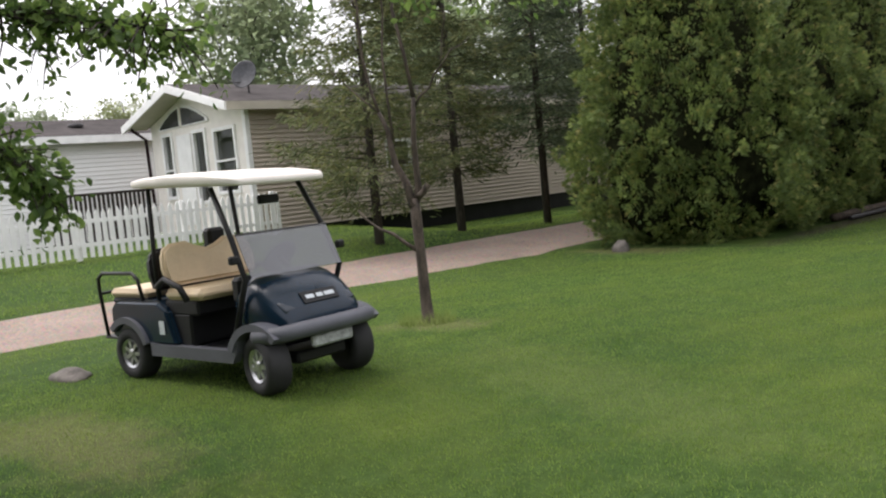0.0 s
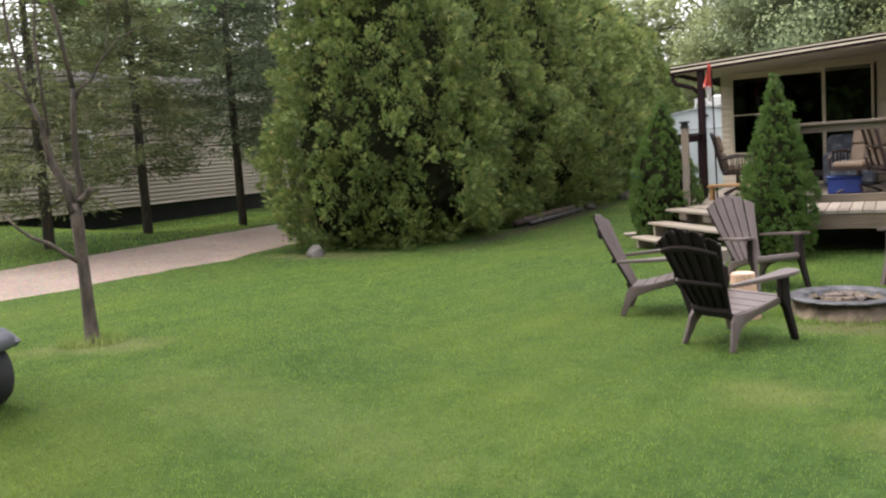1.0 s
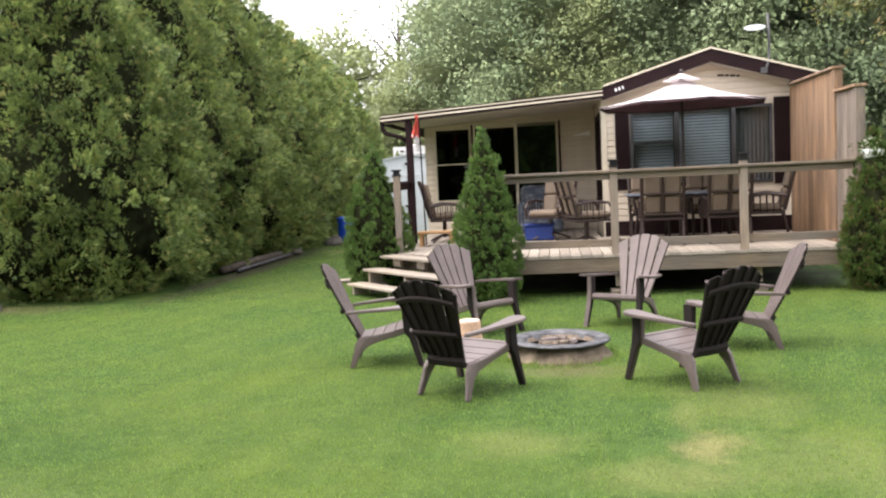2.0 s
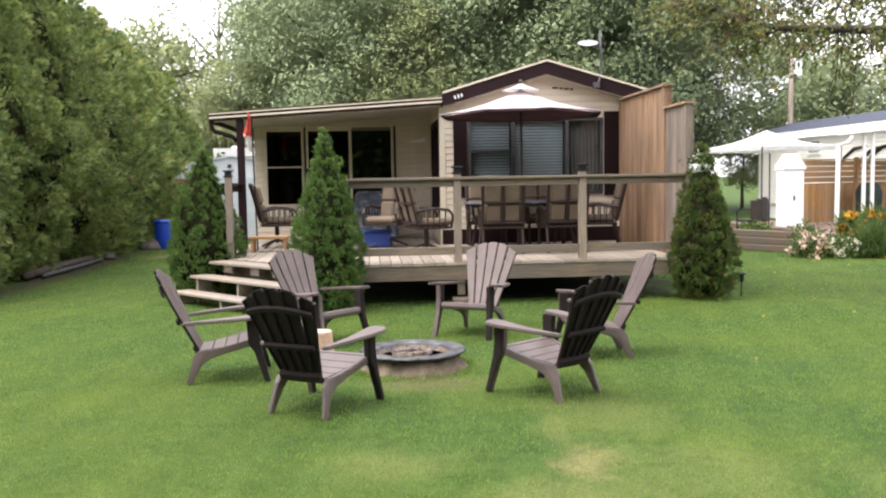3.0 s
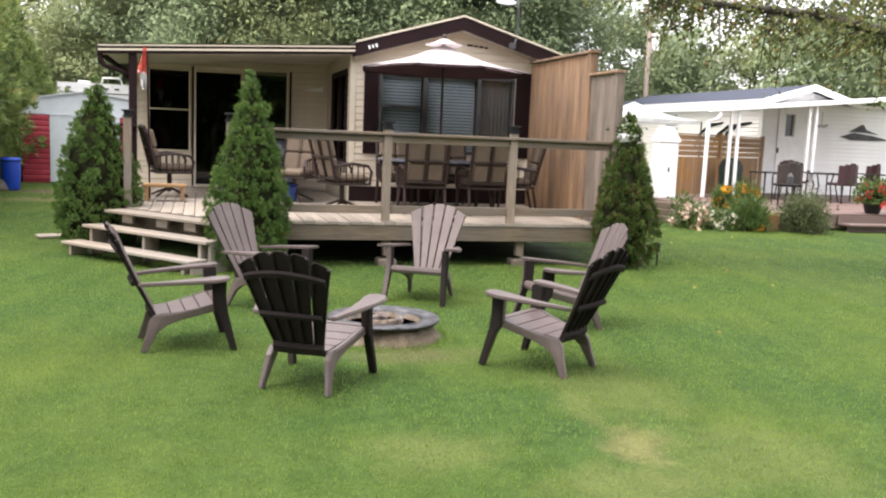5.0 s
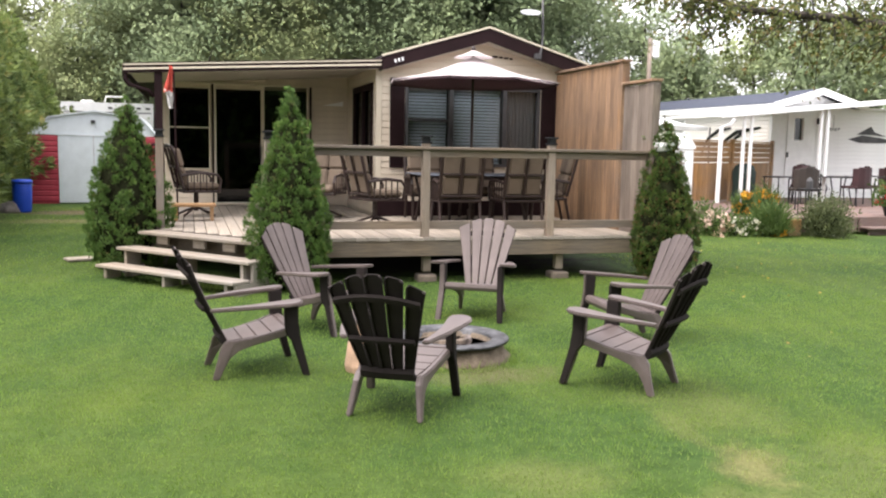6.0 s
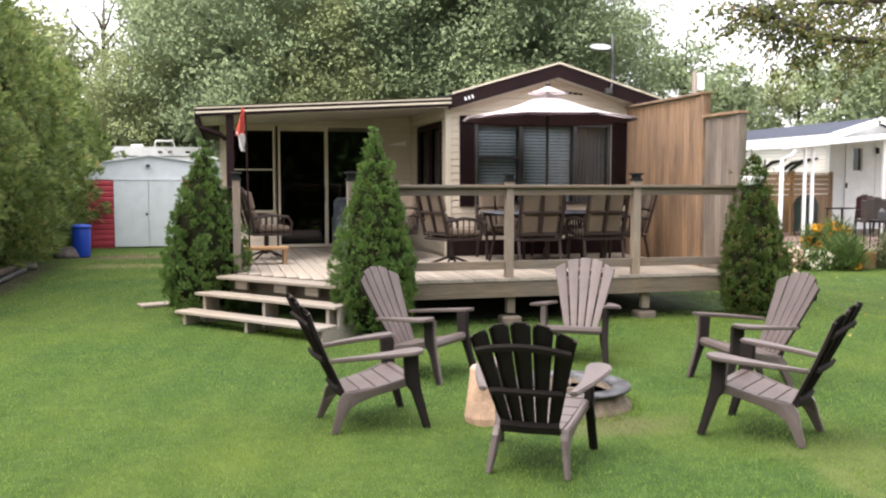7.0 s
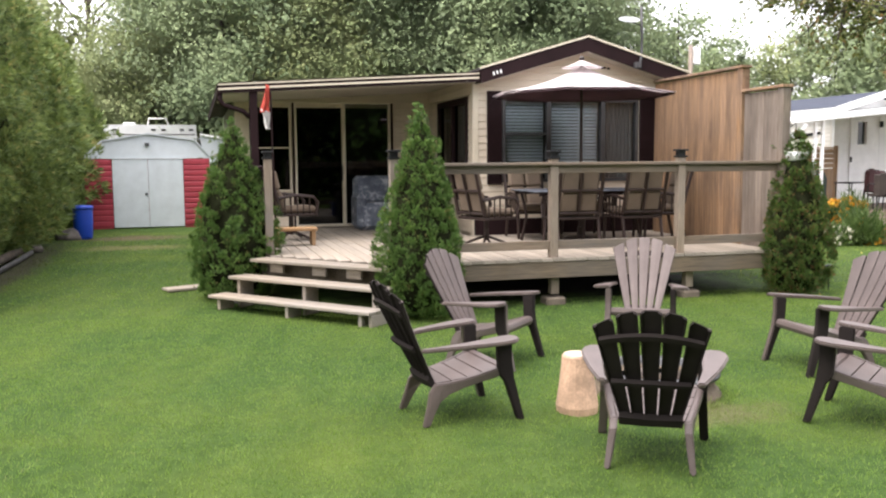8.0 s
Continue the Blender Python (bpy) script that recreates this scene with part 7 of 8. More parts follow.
for s, xe in ((1, -24.80), (-1, -19.12)):
    part("roof", prism(bmesh.new(), [(xe, HE + 0.0), (-22.0, HR), (-22.0, HR + 0.06), (xe, HE + 0.06)], "y", 11.25, 31.3), M_SHINGLE, home, "grey-brown shingle roof")
    part("barge_board", prism(bmesh.new(), [(xe, HE - 0.16), (-22.0, HR - 0.16), (-22.0, HR + 0.045), (xe, HE + 0.045)], "y", 11.20, 11.25), M_WHITE_P, home, "white barge board")
    part("soffit", prism(bmesh.new(), [(xe, HE - 0.06), (-22.0, HR - 0.06), (-22.0, HR - 0.03), (xe, HE - 0.03)], "y", 11.255, HY), M_SOFFIT, home)
part("fascia", boxes((-19.13, -19.09, 11.25, 31.3, HE - 0.15, HE + 0.05)), M_SOFFIT, home, "pale fascia board")
part("corner_trim", boxes((HX - 0.02, HX + 0.02, HY - 0.02, HY + 0.10, HB, HE), (HX - 0.12, HX + 0.015, HY - 0.028, HY - 0.004, HB, HE), bevel=0.003), M_WHITE_P, home)
part("downpipe", tube(bmesh.new(), [(-24.6, 11.4, HE - 0.05), (-24.6, 11.8, HE - 0.35), (-24.6, 11.85, 0.8)], 0.05, 8), M_BROWN, home, "dark rainwater pipe")
for a, b, c, d, bars in ((-23.85, -23.35, 1.75, 3.48, [2.5]), (-22.12, -21.52, 1.55, 3.42, []), (-21.05, -20.05, 1.75, 3.35, [2.55])):
    w = part("window", frame_rect(a - 0.06, b + 0.06, c - 0.06, d + 0.06, 0.09, HY - 0.05, HY + 0.05, (), [(z, 0.05, a, b) for z in bars]), M_WHITE_P, home, "white framed window")
    part("pane", boxes((a, b, HY + 0.06, HY + 0.066, c, d)), M_GLASS, w)
dr = part("door", boxes((-23.05, -22.28, HY - 0.045, HY - 0.004, 0.95, 3.42), bevel=0.01), M_WHITE_P, home, "white door")
part("handle", boxes((-22.36, -22.32, HY - 0.08, HY - 0.046, 2.0, 2.12)), M_STEEL, dr)
# fan-shaped windows over the door
for poly in ([(-23.9, 3.66), (-22.78, 3.66), (-22.78, 4.13), (-23.15, 4.05), (-23.6, 3.86), (-23.88, 3.70)], [(-22.60, 3.66), (-21.35, 3.66), (-21.37, 3.74), (-21.75, 3.92), (-22.2, 4.08), (-22.60, 4.14)]):
    big = [((x + 22.7) * 1.09 - 22.7, (z - 3.8) * 1.22 + 3.8) for x, z in poly]
    w = part("window", prism(bmesh.new(), big, "y", HY - 0.05, HY - 0.003), M_WHITE_P, home, "white fan-light frame")
    part("pane", prism(bmesh.new(), poly, "y", HY - 0.06, HY - 0.051), plain("dark_fanlight", (0.035, 0.04, 0.042), 0.15, var=0.1, relief=0), w)
w = part("window", pierced(16.35, 17.35, 2.0, 2.8, HX - 0.10, HX + 0.02, [(16.42, 17.28, 2.07, 2.73)], "y"), M_WHITE_P, home)
part("pane", boxes((HX - 0.06, HX - 0.054, 16.42, 17.28, 2.07, 2.73)), M_GLASS, w)
for y in (15.0, 18.9):
    part("roof_vent", boxes((-21.1, -20.75, y, y + 0.55, 4.12, 4.31), bevel=0.05), M_WHITE_P, home, "white roof vent")
LAPH = lap_mesh(0.115, 0.042)
siding(lw, M_TAN, LAPH, Matrix.Translation((HX, 0, 0)) @ Matrix.Rotation(radians(90), 4, "Z"), HB, HE - 0.06, 0.115, lambda z: (HY + 0.1, 31.0), [(16.35, 17.35, 2.0, 2.8)])

sat = thing("satellite_dish", pose(-20.35, 12.7, 4.14) @ Matrix.Scale(0.86, 4), "dark grey satellite dish on the home's roof", "dish")
part("mast", tube(bmesh.new(), [(0, 0, -0.05), (0, 0, 0.35), (0.02, -0.05, 0.55)], 0.03, 8), M_STEEL, sat)
bm = lathe(bmesh.new(), [(0.01, 0.0), (0.25, 0.02), (0.40, 0.075), (0.44, 0.1), (0.40, 0.09), (0.25, 0.035), (0.01, 0.012)], 24)
bmesh.ops.transform(bm, matrix=Matrix.Translation((0.03, -0.08, 0.62)) @ Euler((radians(72), 0, radians(25))).to_matrix().to_4x4(), verts=bm.verts)
part("reflector", bm, plain("dark_dish_paint", (0.045, 0.048, 0.055), 0.6, var=0.4, scale=8), sat, "mottled grey reflector", smooth=True)
part("arm", tube(bmesh.new(), [(0.02, -0.1, 0.42), (-0.2, -0.5, 0.45), (-0.25, -0.55, 0.56)], 0.018, 6), M_STEEL, sat)

white = thing("white_home", pose(0, 0, 0), "white vinyl-sided home with dark shingle roof", "house")
ww = part("wall", boxes((-27.2, -27.0, 1.0, 13.6, 0.7, 3.85)), M_WHITE, white)
part("wall", boxes((-32, -27.2, 13.4, 13.6, 0.7, 3.85), (-32, -27.2, 1.0, 1.2, 0.7, 3.85)), M_WHITE, white)
part("roof", prism(bmesh.new(), [(-26.6, 3.82), (-29.6, 4.62), (-32.6, 3.82), (-32.6, 3.76), (-29.6, 4.56), (-26.6, 3.76)], "y", 0.6, 14.0), M_SHINGLE, white, "dark shingle roof")
part("fascia", boxes((-26.62, -26.57, 0.6, 14.0, 3.62, 3.84)), M_WHITE_P, white)
part("roof_vent", lathe(bmesh.new(), [(0.22, 0), (0.24, 0.06), (0.2, 0.12), (0.02, 0.14)], 12, Matrix.Translation((-28.2, 11.3, 4.24))), M_STEEL, white)
siding(ww, M_WHITE, lap_mesh(0.13, 0.032), Matrix.Translation((-27.0, 0, 0)) @ Matrix.Rotation(radians(90), 4, "Z"), 0.7, 3.65, 0.13, lambda z: (1.0, 13.6))

drail = thing("porch_railing", pose(-24.9, 0, 0), "brown slatted porch railing beside the white home", "railing")
part("top_rail", boxes((-0.05, 0.05, 9.0, 11.9, 2.02, 2.10), bevel=0.01), M_WICKER, drail)
for k in range(22):
    part("slat", boxes((-0.02, 0.02, 9.02 + 0.13 * k, 9.09 + 0.13 * k, 0.72, 2.02)), M_WICKER, drail)

fence = thing("picket_fence", pose(-17.3, 0, 0), "white picket fence with pointed pickets along the verge", "fence")
FZ = 0.66
PICK = bpy.data.meshes.new("picket")
pb = prism(bmesh.new(), [(-0.042, 0.05), (0.042, 0.05), (0.042, 0.88), (0.0, 0.97), (-0.042, 0.88)], "x", 0.0, 0.022)
pb.to_mesh(PICK)
pb.free()
PICK.materials.append(M_WHITE_P)
y = 2.2
while y < 11.2:
    o = new("picket", PICK)
    o.parent = fence
    o.matrix_basis = pose(0.0, y, FZ + 0.012 * math.sin(y * 5), rx=1.2 * math.sin(y * 7))
    y += 0.152
for z in (0.25, 0.70):
    part("rail", boxes((-0.045, -0.003, 2.1, 11.2, FZ + z, FZ + z + 0.08), bevel=0.004), M_WHITE_P, fence)
for yy in (2.3, 4.5, 6.7, 8.9, 11.1):
    part("post", boxes((-0.14, -0.05, yy - 0.045, yy + 0.045, FZ - 0.1, FZ + 0.98), bevel=0.006), M_WHITE_P, fence)

# ---------------------------------------------------------------- the neighbour's home, terrace and flower bed
nb = thing("neighbour_home", pose(0, 0, 0), "white and cream mobile home with slate-blue roof", "house")
sw = part("wall", boxes((13.4, 13.52, 24.72, 34.0, 0.5, 3.08)), M_WARMWHITE, nb, "cream side wall")
fw = pierced(13.4, 18.6, 0.5, 3.0, 24.6, 24.72, [(14.18, 14.47, 2.06, 2.70)])
prism(fw, [(13.4, 3.0), (16.3, 3.0), (14.85, 3.42)], "y", 24.6, 24.72)
nfw = part("wall", fw, M_WHITE, nb, "white front wall")
part("wall", boxes((18.48, 18.6, 24.72, 34.0, 0.5, 3.0), (13.52, 18.48, 33.88, 34.0, 0.5, 3.0)), M_WHITE, nb)
for a, b in ((13.2, 14.85), (16.5, 14.85)):
    part("roof", prism(bmesh.new(), [(a, 3.05), (b, 3.52), (b, 3.58), (a, 3.11)], "y", 24.3, 34.3), M_SHINGLE_BLUE, nb, "slate-blue metal roof")
    part("barge_board", prism(bmesh.new(), [(a, 2.93), (b, 3.40), (b, 3.585), (a, 3.115)], "y", 24.25, 24.3), M_WHITE_P, nb, "white barge board")
part("fascia", boxes((13.16, 13.2, 24.3, 34.3, 2.90, 3.09)), M_WHITE_P, nb)
part("roof", boxes((16.3, 18.8, 24.4, 34.0, 3.001, 3.06)), M_WHITE_P, nb)
part("skirting", boxes((13.44, 13.5, 24.7, 34.0, 0.0, 0.5), (13.5, 18.5, 24.64, 24.7, 0.0, 0.5)), M_WHITE, nb)
d = part("door", boxes((13.92, 14.74, 24.565, 24.597, 0.75, 2.05), (13.92, 14.17, 24.565, 24.597, 2.05, 2.71), (14.48, 14.74, 24.565, 24.597, 2.05, 2.71), (13.92, 14.74, 24.565, 24.597, 2.71, 2.88), bevel=0.004), M_WHITE_P, nb, "white trailer door")
part("pane", boxes((14.18, 14.47, 24.66, 24.666, 2.06, 2.70)), plain("dark_door_pane", (0.03, 0.033, 0.036), 0.15, var=0.1, relief=0), d)
part("handle", boxes((13.92, 13.97, 24.53, 24.564, 1.55, 1.70)), M_BLACK, d)
siding(nfw, M_WHITE, lap_mesh(0.12, 0.016), Matrix.Translation((0, 24.6, 0)), 0.55, 2.95, 0.12, lambda z: (14.95, 18.6))
siding(sw, M_WARMWHITE, lap_mesh(0.115, 0.02), Matrix.Translation((13.4, 0, 0)) @ Matrix.Rotation(radians(-90), 4, "Z"), 0.55, 2.95, 0.115, lambda z: (-34.0, -24.75))
w = part("window", pierced(29.3, 30.2, 2.25, 2.75, 13.34, 13.39, [(29.36, 30.14, 2.31, 2.69)], "y"), M_WHITE_P, nb)
part("pane", boxes((13.375, 13.38, 29.36, 30.14, 2.31, 2.69)), M_GLASS, w)
for k, (y0, z0) in enumerate(((27.3, 1.6), (26.3, 1.55), (25.8, 1.6))):
    part("stripe", tube(bmesh.new(), [(13.375, y0 + 0.9, z0), (13.375, y0 + 0.55, z0 + 0.5), (13.375, y0, z0 + 0.75), (13.375, y0 - 0.7, z0 + 0.82)], [0.02, 0.05, 0.06, 0.03], 6), M_BLACK, nb, "curved dark stripe")
for poly in ([(16.1, 2.12), (16.6, 2.25), (17.3, 2.18), (18.0, 2.05), (17.2, 2.02), (16.5, 2.02)], [(16.4, 2.27), (16.9, 2.52), (17.05, 2.35), (17.5, 2.22), (17.0, 2.26)]):
    part("wall_emblem", prism(bmesh.new(), poly, "y", 24.57, 24.584), M_STEEL, nb, "dark grey wall emblem")
part("wall_lamp", boxes((14.93, 15.02, 24.52, 24.58, 2.55, 2.72), bevel=0.01), M_BLACK, nb)

awn = thing("patio_awning", pose(0, 0, 0), "white flat patio awning on paired slim posts", "awning")
part("roof", prism(bmesh.new(), [(9.8, 2.55), (18.0, 3.33), (18.0, 3.40), (9.8, 2.61)], "y", 21.7, 24.55), M_WHITE_P, awn, "white sloping awning roof")
part("gutter", prism(bmesh.new(), [(9.75, 2.52), (18.0, 3.31), (18.0, 3.40), (9.75, 2.60)], "y", 21.60, 21.69), M_WHITE_P, awn)
part("downpipe", tube(bmesh.new(), [(10.1, 21.62, 2.5), (10.02, 21.66, 2.36), (9.86, 21.8, 2.28), (9.84, 21.8, 0.38)], 0.055, 8), M_WHITE_P, awn)
for x, top in ((10.50, 2.56), (10.72, 2.58), (12.82, 2.78), (13.03, 2.80), (16.2, 3.1)):
    part("post", boxes((x - 0.035, x + 0.035, 21.75, 21.82, 0.36, top), bevel=0.005), M_WHITE_P, awn)

terrace = thing("terrace", pose(0, 0, 0), "low red-brown timber terrace with a step", "deck")
for k in range(50):
    y = 17.55 + 0.142 * k
    part("terrace_board", boxes((8.1, 19.0, y, y + 0.134, 0.32, 0.355)), M_REDDECK, terrace)
part("rim_board", boxes((8.08, 10.4, 17.5, 17.545, 0.05, 0.35), bevel=0.004), M_REDDECK, terrace)
part("rim_board", boxes((12.9, 19.0, 17.5, 17.545, 0.05, 0.35), bevel=0.004), M_REDDECK, terrace)
part("rim_board", boxes((8.04, 8.08, 17.55, 24.6, 0.05, 0.35)), M_REDDECK, terrace)
part("step", boxes((10.45, 12.85, 17.1, 17.49, 0.13, 0.17), bevel=0.005), M_REDDECK, terrace)
part("riser", boxes((10.5, 12.8, 17.25, 17.29, 0.0, 0.129), (10.45, 12.85, 17.5, 17.54, 0.05, 0.318)), M_REDDECK, terrace)

bed = thing("timber_edging", pose(0, 0, 0), "stacked weathered grey timbers edging the flower bed", "edging")
for k, z in enumerate((0.0, 0.145, 0.29)):
    part("timber", box(bmesh.new(), 0, 2.3, -0.07, 0.07, z, z + 0.14, 0.012, Matrix.Translation((6.35 + 0.05 * k, 20.2, 0)) @ Matrix.Rotation(math.atan2(-2.2, 1.2), 4, "Z")), M_DECK_X, bed)

# honey-stained screen in two panels
scr = thing("wood_screen", pose(0, 0, 0), "honey-stained slatted wooden privacy screen", "fence")
for (ax, ay), (bx_, by) in (((8.75, 21.95), (11.0, 22.95)), ((11.0, 22.95), (13.35, 24.45))):
    L = math.hypot(bx_ - ax, by - ay)
    m = Matrix.Translation((ax, ay, 0)) @ Matrix.Rotation(math.atan2(by - ay, bx_ - ax), 4, "Z")
    part("post", box(bmesh.new(), L - 0.1, L, -0.06, 0.04, 0.34, 2.02, 0.006, m), M_HONEY, scr)
    n = int((L - 0.15) / 0.12)
    for k in range(n):
        part("board", box(bmesh.new(), 0.02 + 0.12 * k, 0.13 + 0.12 * k, -0.02, 0.0, 0.40, 1.38, 0.003, m), M_HONEY, scr)
    for k in range(4):
        part("slat", box(bmesh.new(), 0.0, L - 0.1, -0.03, 0.0, 1.40 + 0.135 * k, 1.523 + 0.135 * k, 0.003, m), M_HONEY_X, scr)
    part("top_board", box(bmesh.new(), 0.0, L - 0.1, -0.06, 0.05, 1.94, 1.975, 0.003, m), M_HONEY_X, scr)
part("post", boxes((8.66, 8.75, 21.87, 21.96, 0.34, 1.98), bevel=0.006), M_HONEY, scr)

# white resin cupboard and the small canopy beyond it
cup = thing("garden_cupboard", pose(8.36, 21.2, 0.36) @ Matrix.Diagonal((0.58, 0.7, 1.05, 1)), "white plastic garden cupboard with a peaked lid", "cupboard")
part("body", boxes((-0.42, 0.42, -0.30, 0.30, 0.0, 1.30), bevel=0.03), M_WHITE, cup)
part("lid", prism(bmesh.new(), [(-0.46, 1.301), (0.46, 1.301), (0.46, 1.36), (0.12, 1.64), (-0.12, 1.64), (-0.46, 1.36)], "y", -0.34, 0.34), M_WHITE, cup)
part("handle", boxes((-0.03, 0.03, -0.33, -0.301, 0.62, 0.72)), M_STEEL, cup)
gaz = thing("canopy_tent", pose(10.45, 27.0, 0.0), "small white peaked canopy on four poles", "canopy")
bm = canopy(bmesh.new(), 2.0, 2.42, 2.94, 4, 6, 0.10, 0.12, math.pi / 4 + 0.3)
bmesh.ops.solidify(bm, geom=bm.faces[:], thickness=0.005)
part("canopy", bm, M_WHITE_P, gaz)
for k in range(4):
    a = math.pi / 4 + 0.3 + k * math.pi / 2
    part("pole", tube(bmesh.new(), [(2.05 * math.cos(a), 2.05 * math.sin(a), 0.0), (2.05 * math.cos(a), 2.05 * math.sin(a), 2.40)], 0.025, 8), M_STEEL, gaz)


def terrace_chair(m, label, material):
    ob = thing("terrace_chair", m, label, "chair", "chairs on the neighbour's terrace")
    part("seat", boxes((-0.25, 0.25, -0.22, 0.25, 0.40, 0.46), bevel=0.02), material, ob)
    bm = bmesh.new()
    for k in range(5):
        a = -0.9 + 0.45 * k
        box(bm, -0.075, 0.075, -0.02, 0.02, 0.42, 0.92 - 0.03 * abs(k - 2), 0.012, Matrix.Translation((0.27 * math.sin(a), -0.02 - 0.24 * math.cos(a), 0)) @ Matrix.Rotation(-a * -1, 4, "Z"))
    part("backrest", bm, material, ob)
    for x in (-0.23, 0.23):
        part("armrest", tube(bmesh.new(), [(x * 1.1, -0.15, 0.66), (x * 1.15, 0.1, 0.67), (x * 1.1, 0.22, 0.62), (x, 0.23, 0.0)], 0.016, 6), M_BLACK, ob)
        part("leg", tube(bmesh.new(), [(x, -0.2, 0.42), (x * 1.05, -0.26, 0.0)], 0.015, 6), M_BLACK, ob)
    return ob


tc1 = terrace_chair(pose(10.8, 19.75, 0.355, rz=-20) @ Matrix.Scale(1.1, 4), "brown wicker terrace chair", M_WICKER)
tc2 = terrace_chair(pose(12.3, 21.6, 0.355, rz=-70) @ Matrix.Scale(1.12, 4), "dark red wicker terrace chair at the table", M_TERRA)
for x, y, a in ((13.2, 22.6, 180), (14.35, 21.3, 75), (14.75, 20.9, 85), (13.3, 20.9, 5)):
    copy_thing(tc2, pose(x, y, 0.355, rz=a))
copy_thing(tc1, pose(7.35, 20.9, 0.1, rz=30))
tt = thing("terrace_table", pose(13.45, 21.75, 0.355), "round dark terrace table", "table")
part("tabletop", lathe(bmesh.new(), [(0.02, 0.70), (0.58, 0.70), (0.60, 0.715), (0.58, 0.73), (0.02, 0.73)], 28), M_BLACK, tt)
for k in range(4):
    a = k * math.pi / 2 + 0.4
    part("leg", tube(bmesh.new(), [(0.4 * math.cos(a), 0.4 * math.sin(a), 0), (0.3 * math.cos(a), 0.3 * math.sin(a), 0.4), (0.42 * math.cos(a), 0.42 * math.sin(a), 0.70)], 0.02, 6), M_BLACK, tt)
grill = thing("barbecue", pose(10.95, 22.30, 0.355, rz=24), "barbecue under a dark green cover beside the screen", "barbecue")
bm = bmesh.new()
for z, hx, hy in ((0.10, 0.30, 0.25), (0.45, 0.28, 0.23), (0.78, 0.30, 0.25), (0.95, 0.26, 0.18), (1.02, 0.18, 0.09)):
    ring = []
    for q in range(20):
        a = math.tau * q / 20
        e = (abs(math.cos(a)) ** 4 + abs(math.sin(a)) ** 4) ** -0.25
        k = 1 + 0.05 * math.sin(5 * a + 3 * z)
        ring.append(bm.verts.new((hx * e * k * math.cos(a), hy * e * k * math.sin(a), z)))
    if z > 0.2:
        for q in range(20):
            bm.faces.new((last[q], last[(q + 1) % 20], ring[(q + 1) % 20], ring[q]))
    last = ring
bm.faces.new(last)
part("cover", bm, plain("dark_green_cloth", (0.012, 0.028, 0.022), 0.8, var=0.3, relief=0.4), grill, smooth=True)
for x in (-0.22, 0.22):
    for y in (-0.17, 0.17):
        part("leg", tube(bmesh.new(), [(x, y, 0.0), (x, y, 0.14)], 0.018, 6), M_BLACK, grill)
side = thing("side_table", pose(11.75, 21.95, 0.355, rz=24), "low dark metal side table before the screen", "table")
part("tabletop", boxes((-0.40, 0.40, -0.24, 0.24, 0.68, 0.71), bevel=0.008), M_BLACK, side)
for x in (-0.36, 0.36):
    for y in (-0.20, 0.20):
        part("leg", tube(bmesh.new(), [(x, y, 0.68), (x * 0.97, y, 0.0)], 0.014, 6), M_BLACK, side)
chime = thing("hanging_candle_holder", pose(13.18, 21.75, 2.25) @ Matrix.Scale(0.62, 4), "black wrought-iron candle holder hung from the awning", "lantern")
part("hook", tube(bmesh.new(), [(0, 0, 0.70), (0, 0, 0.16)], 0.008, 6), M_BLACK, chime)
for k in range(4):
    a = 0.4 + k * math.pi / 2
    part("arm", tube(bmesh.new(), [(0, 0, 0.16), (0.10 * math.cos(a), 0.10 * math.sin(a), 0.04), (0.22 * math.cos(a), 0.22 * math.sin(a), 0.05), (0.24 * math.cos(a), 0.24 * math.sin(a), 0.11)], 0.010, 6), M_BLACK, chime)
    part("cup", lathe(bmesh.new(), [(0.01, 0.10), (0.035, 0.11), (0.04, 0.15), (0.03, 0.15), (0.025, 0.12)], 10, Matrix.Translation((0.24 * math.cos(a), 0.24 * math.sin(a), 0))), M_BLACK, chime)
stand = thing("plant_stand", pose(9.55, 18.0, 0.355), "black metal plant stand with a lantern", "stand")
for x in (-0.16, 0.16):
    for y in (-0.12, 0.12):
        part("leg", tube(bmesh.new(), [(x, y, 0), (x, y, 0.55)], 0.012, 6), M_BLACK, stand)
part("top", boxes((-0.2, 0.2, -0.16, 0.16, 0.55, 0.575)), M_BLACK, stand)
part("lantern", lathe(bmesh.new(), [(0.07, 0.576), (0.07, 0.74), (0.03, 0.80), (0.01, 0.82)], 8), M_STEEL, stand, "grey lantern")


def flower_bush(name, m, r, h, clumps, per, size, leaf_material, heads, head_r, head_mat, seed, label, category="flowers", long=0.5):
    g = np.random.default_rng(seed)
    ob = thing(name, m, label, category, "neighbour's flower bed")
    prof = [(0.3 * r, 0.02), (0.8 * r, 0.15 * h), (r, 0.45 * h), (0.85 * r, 0.75 * h), (0.45 * r, 0.95 * h), (0.03, h)]
    P, D = bush_crown(prof, clumps, per, size, long, g, 0.3 * r if r < 0.3 else 0.1, 0.8)
    part("foliage", leaf_mesh("foliage", P, D, size, long, g, 0.6), leaf_material, ob)
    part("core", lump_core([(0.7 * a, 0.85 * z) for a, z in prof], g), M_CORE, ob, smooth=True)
    if heads:
        P, D = bush_crown(prof, heads, 1, size, 1, g, 0.04, 0.6)
        for p in P:
            q = np.repeat([p * np.array([1.05, 1.05, 1.0])], 26, 0) + unit(g.normal(0, 1, (26, 3))) * head_r
            part("blossom", leaf_mesh("blossom", q, q - p, head_r * 1.1, 0.9, g, 0.5), head_mat, ob)
    return ob


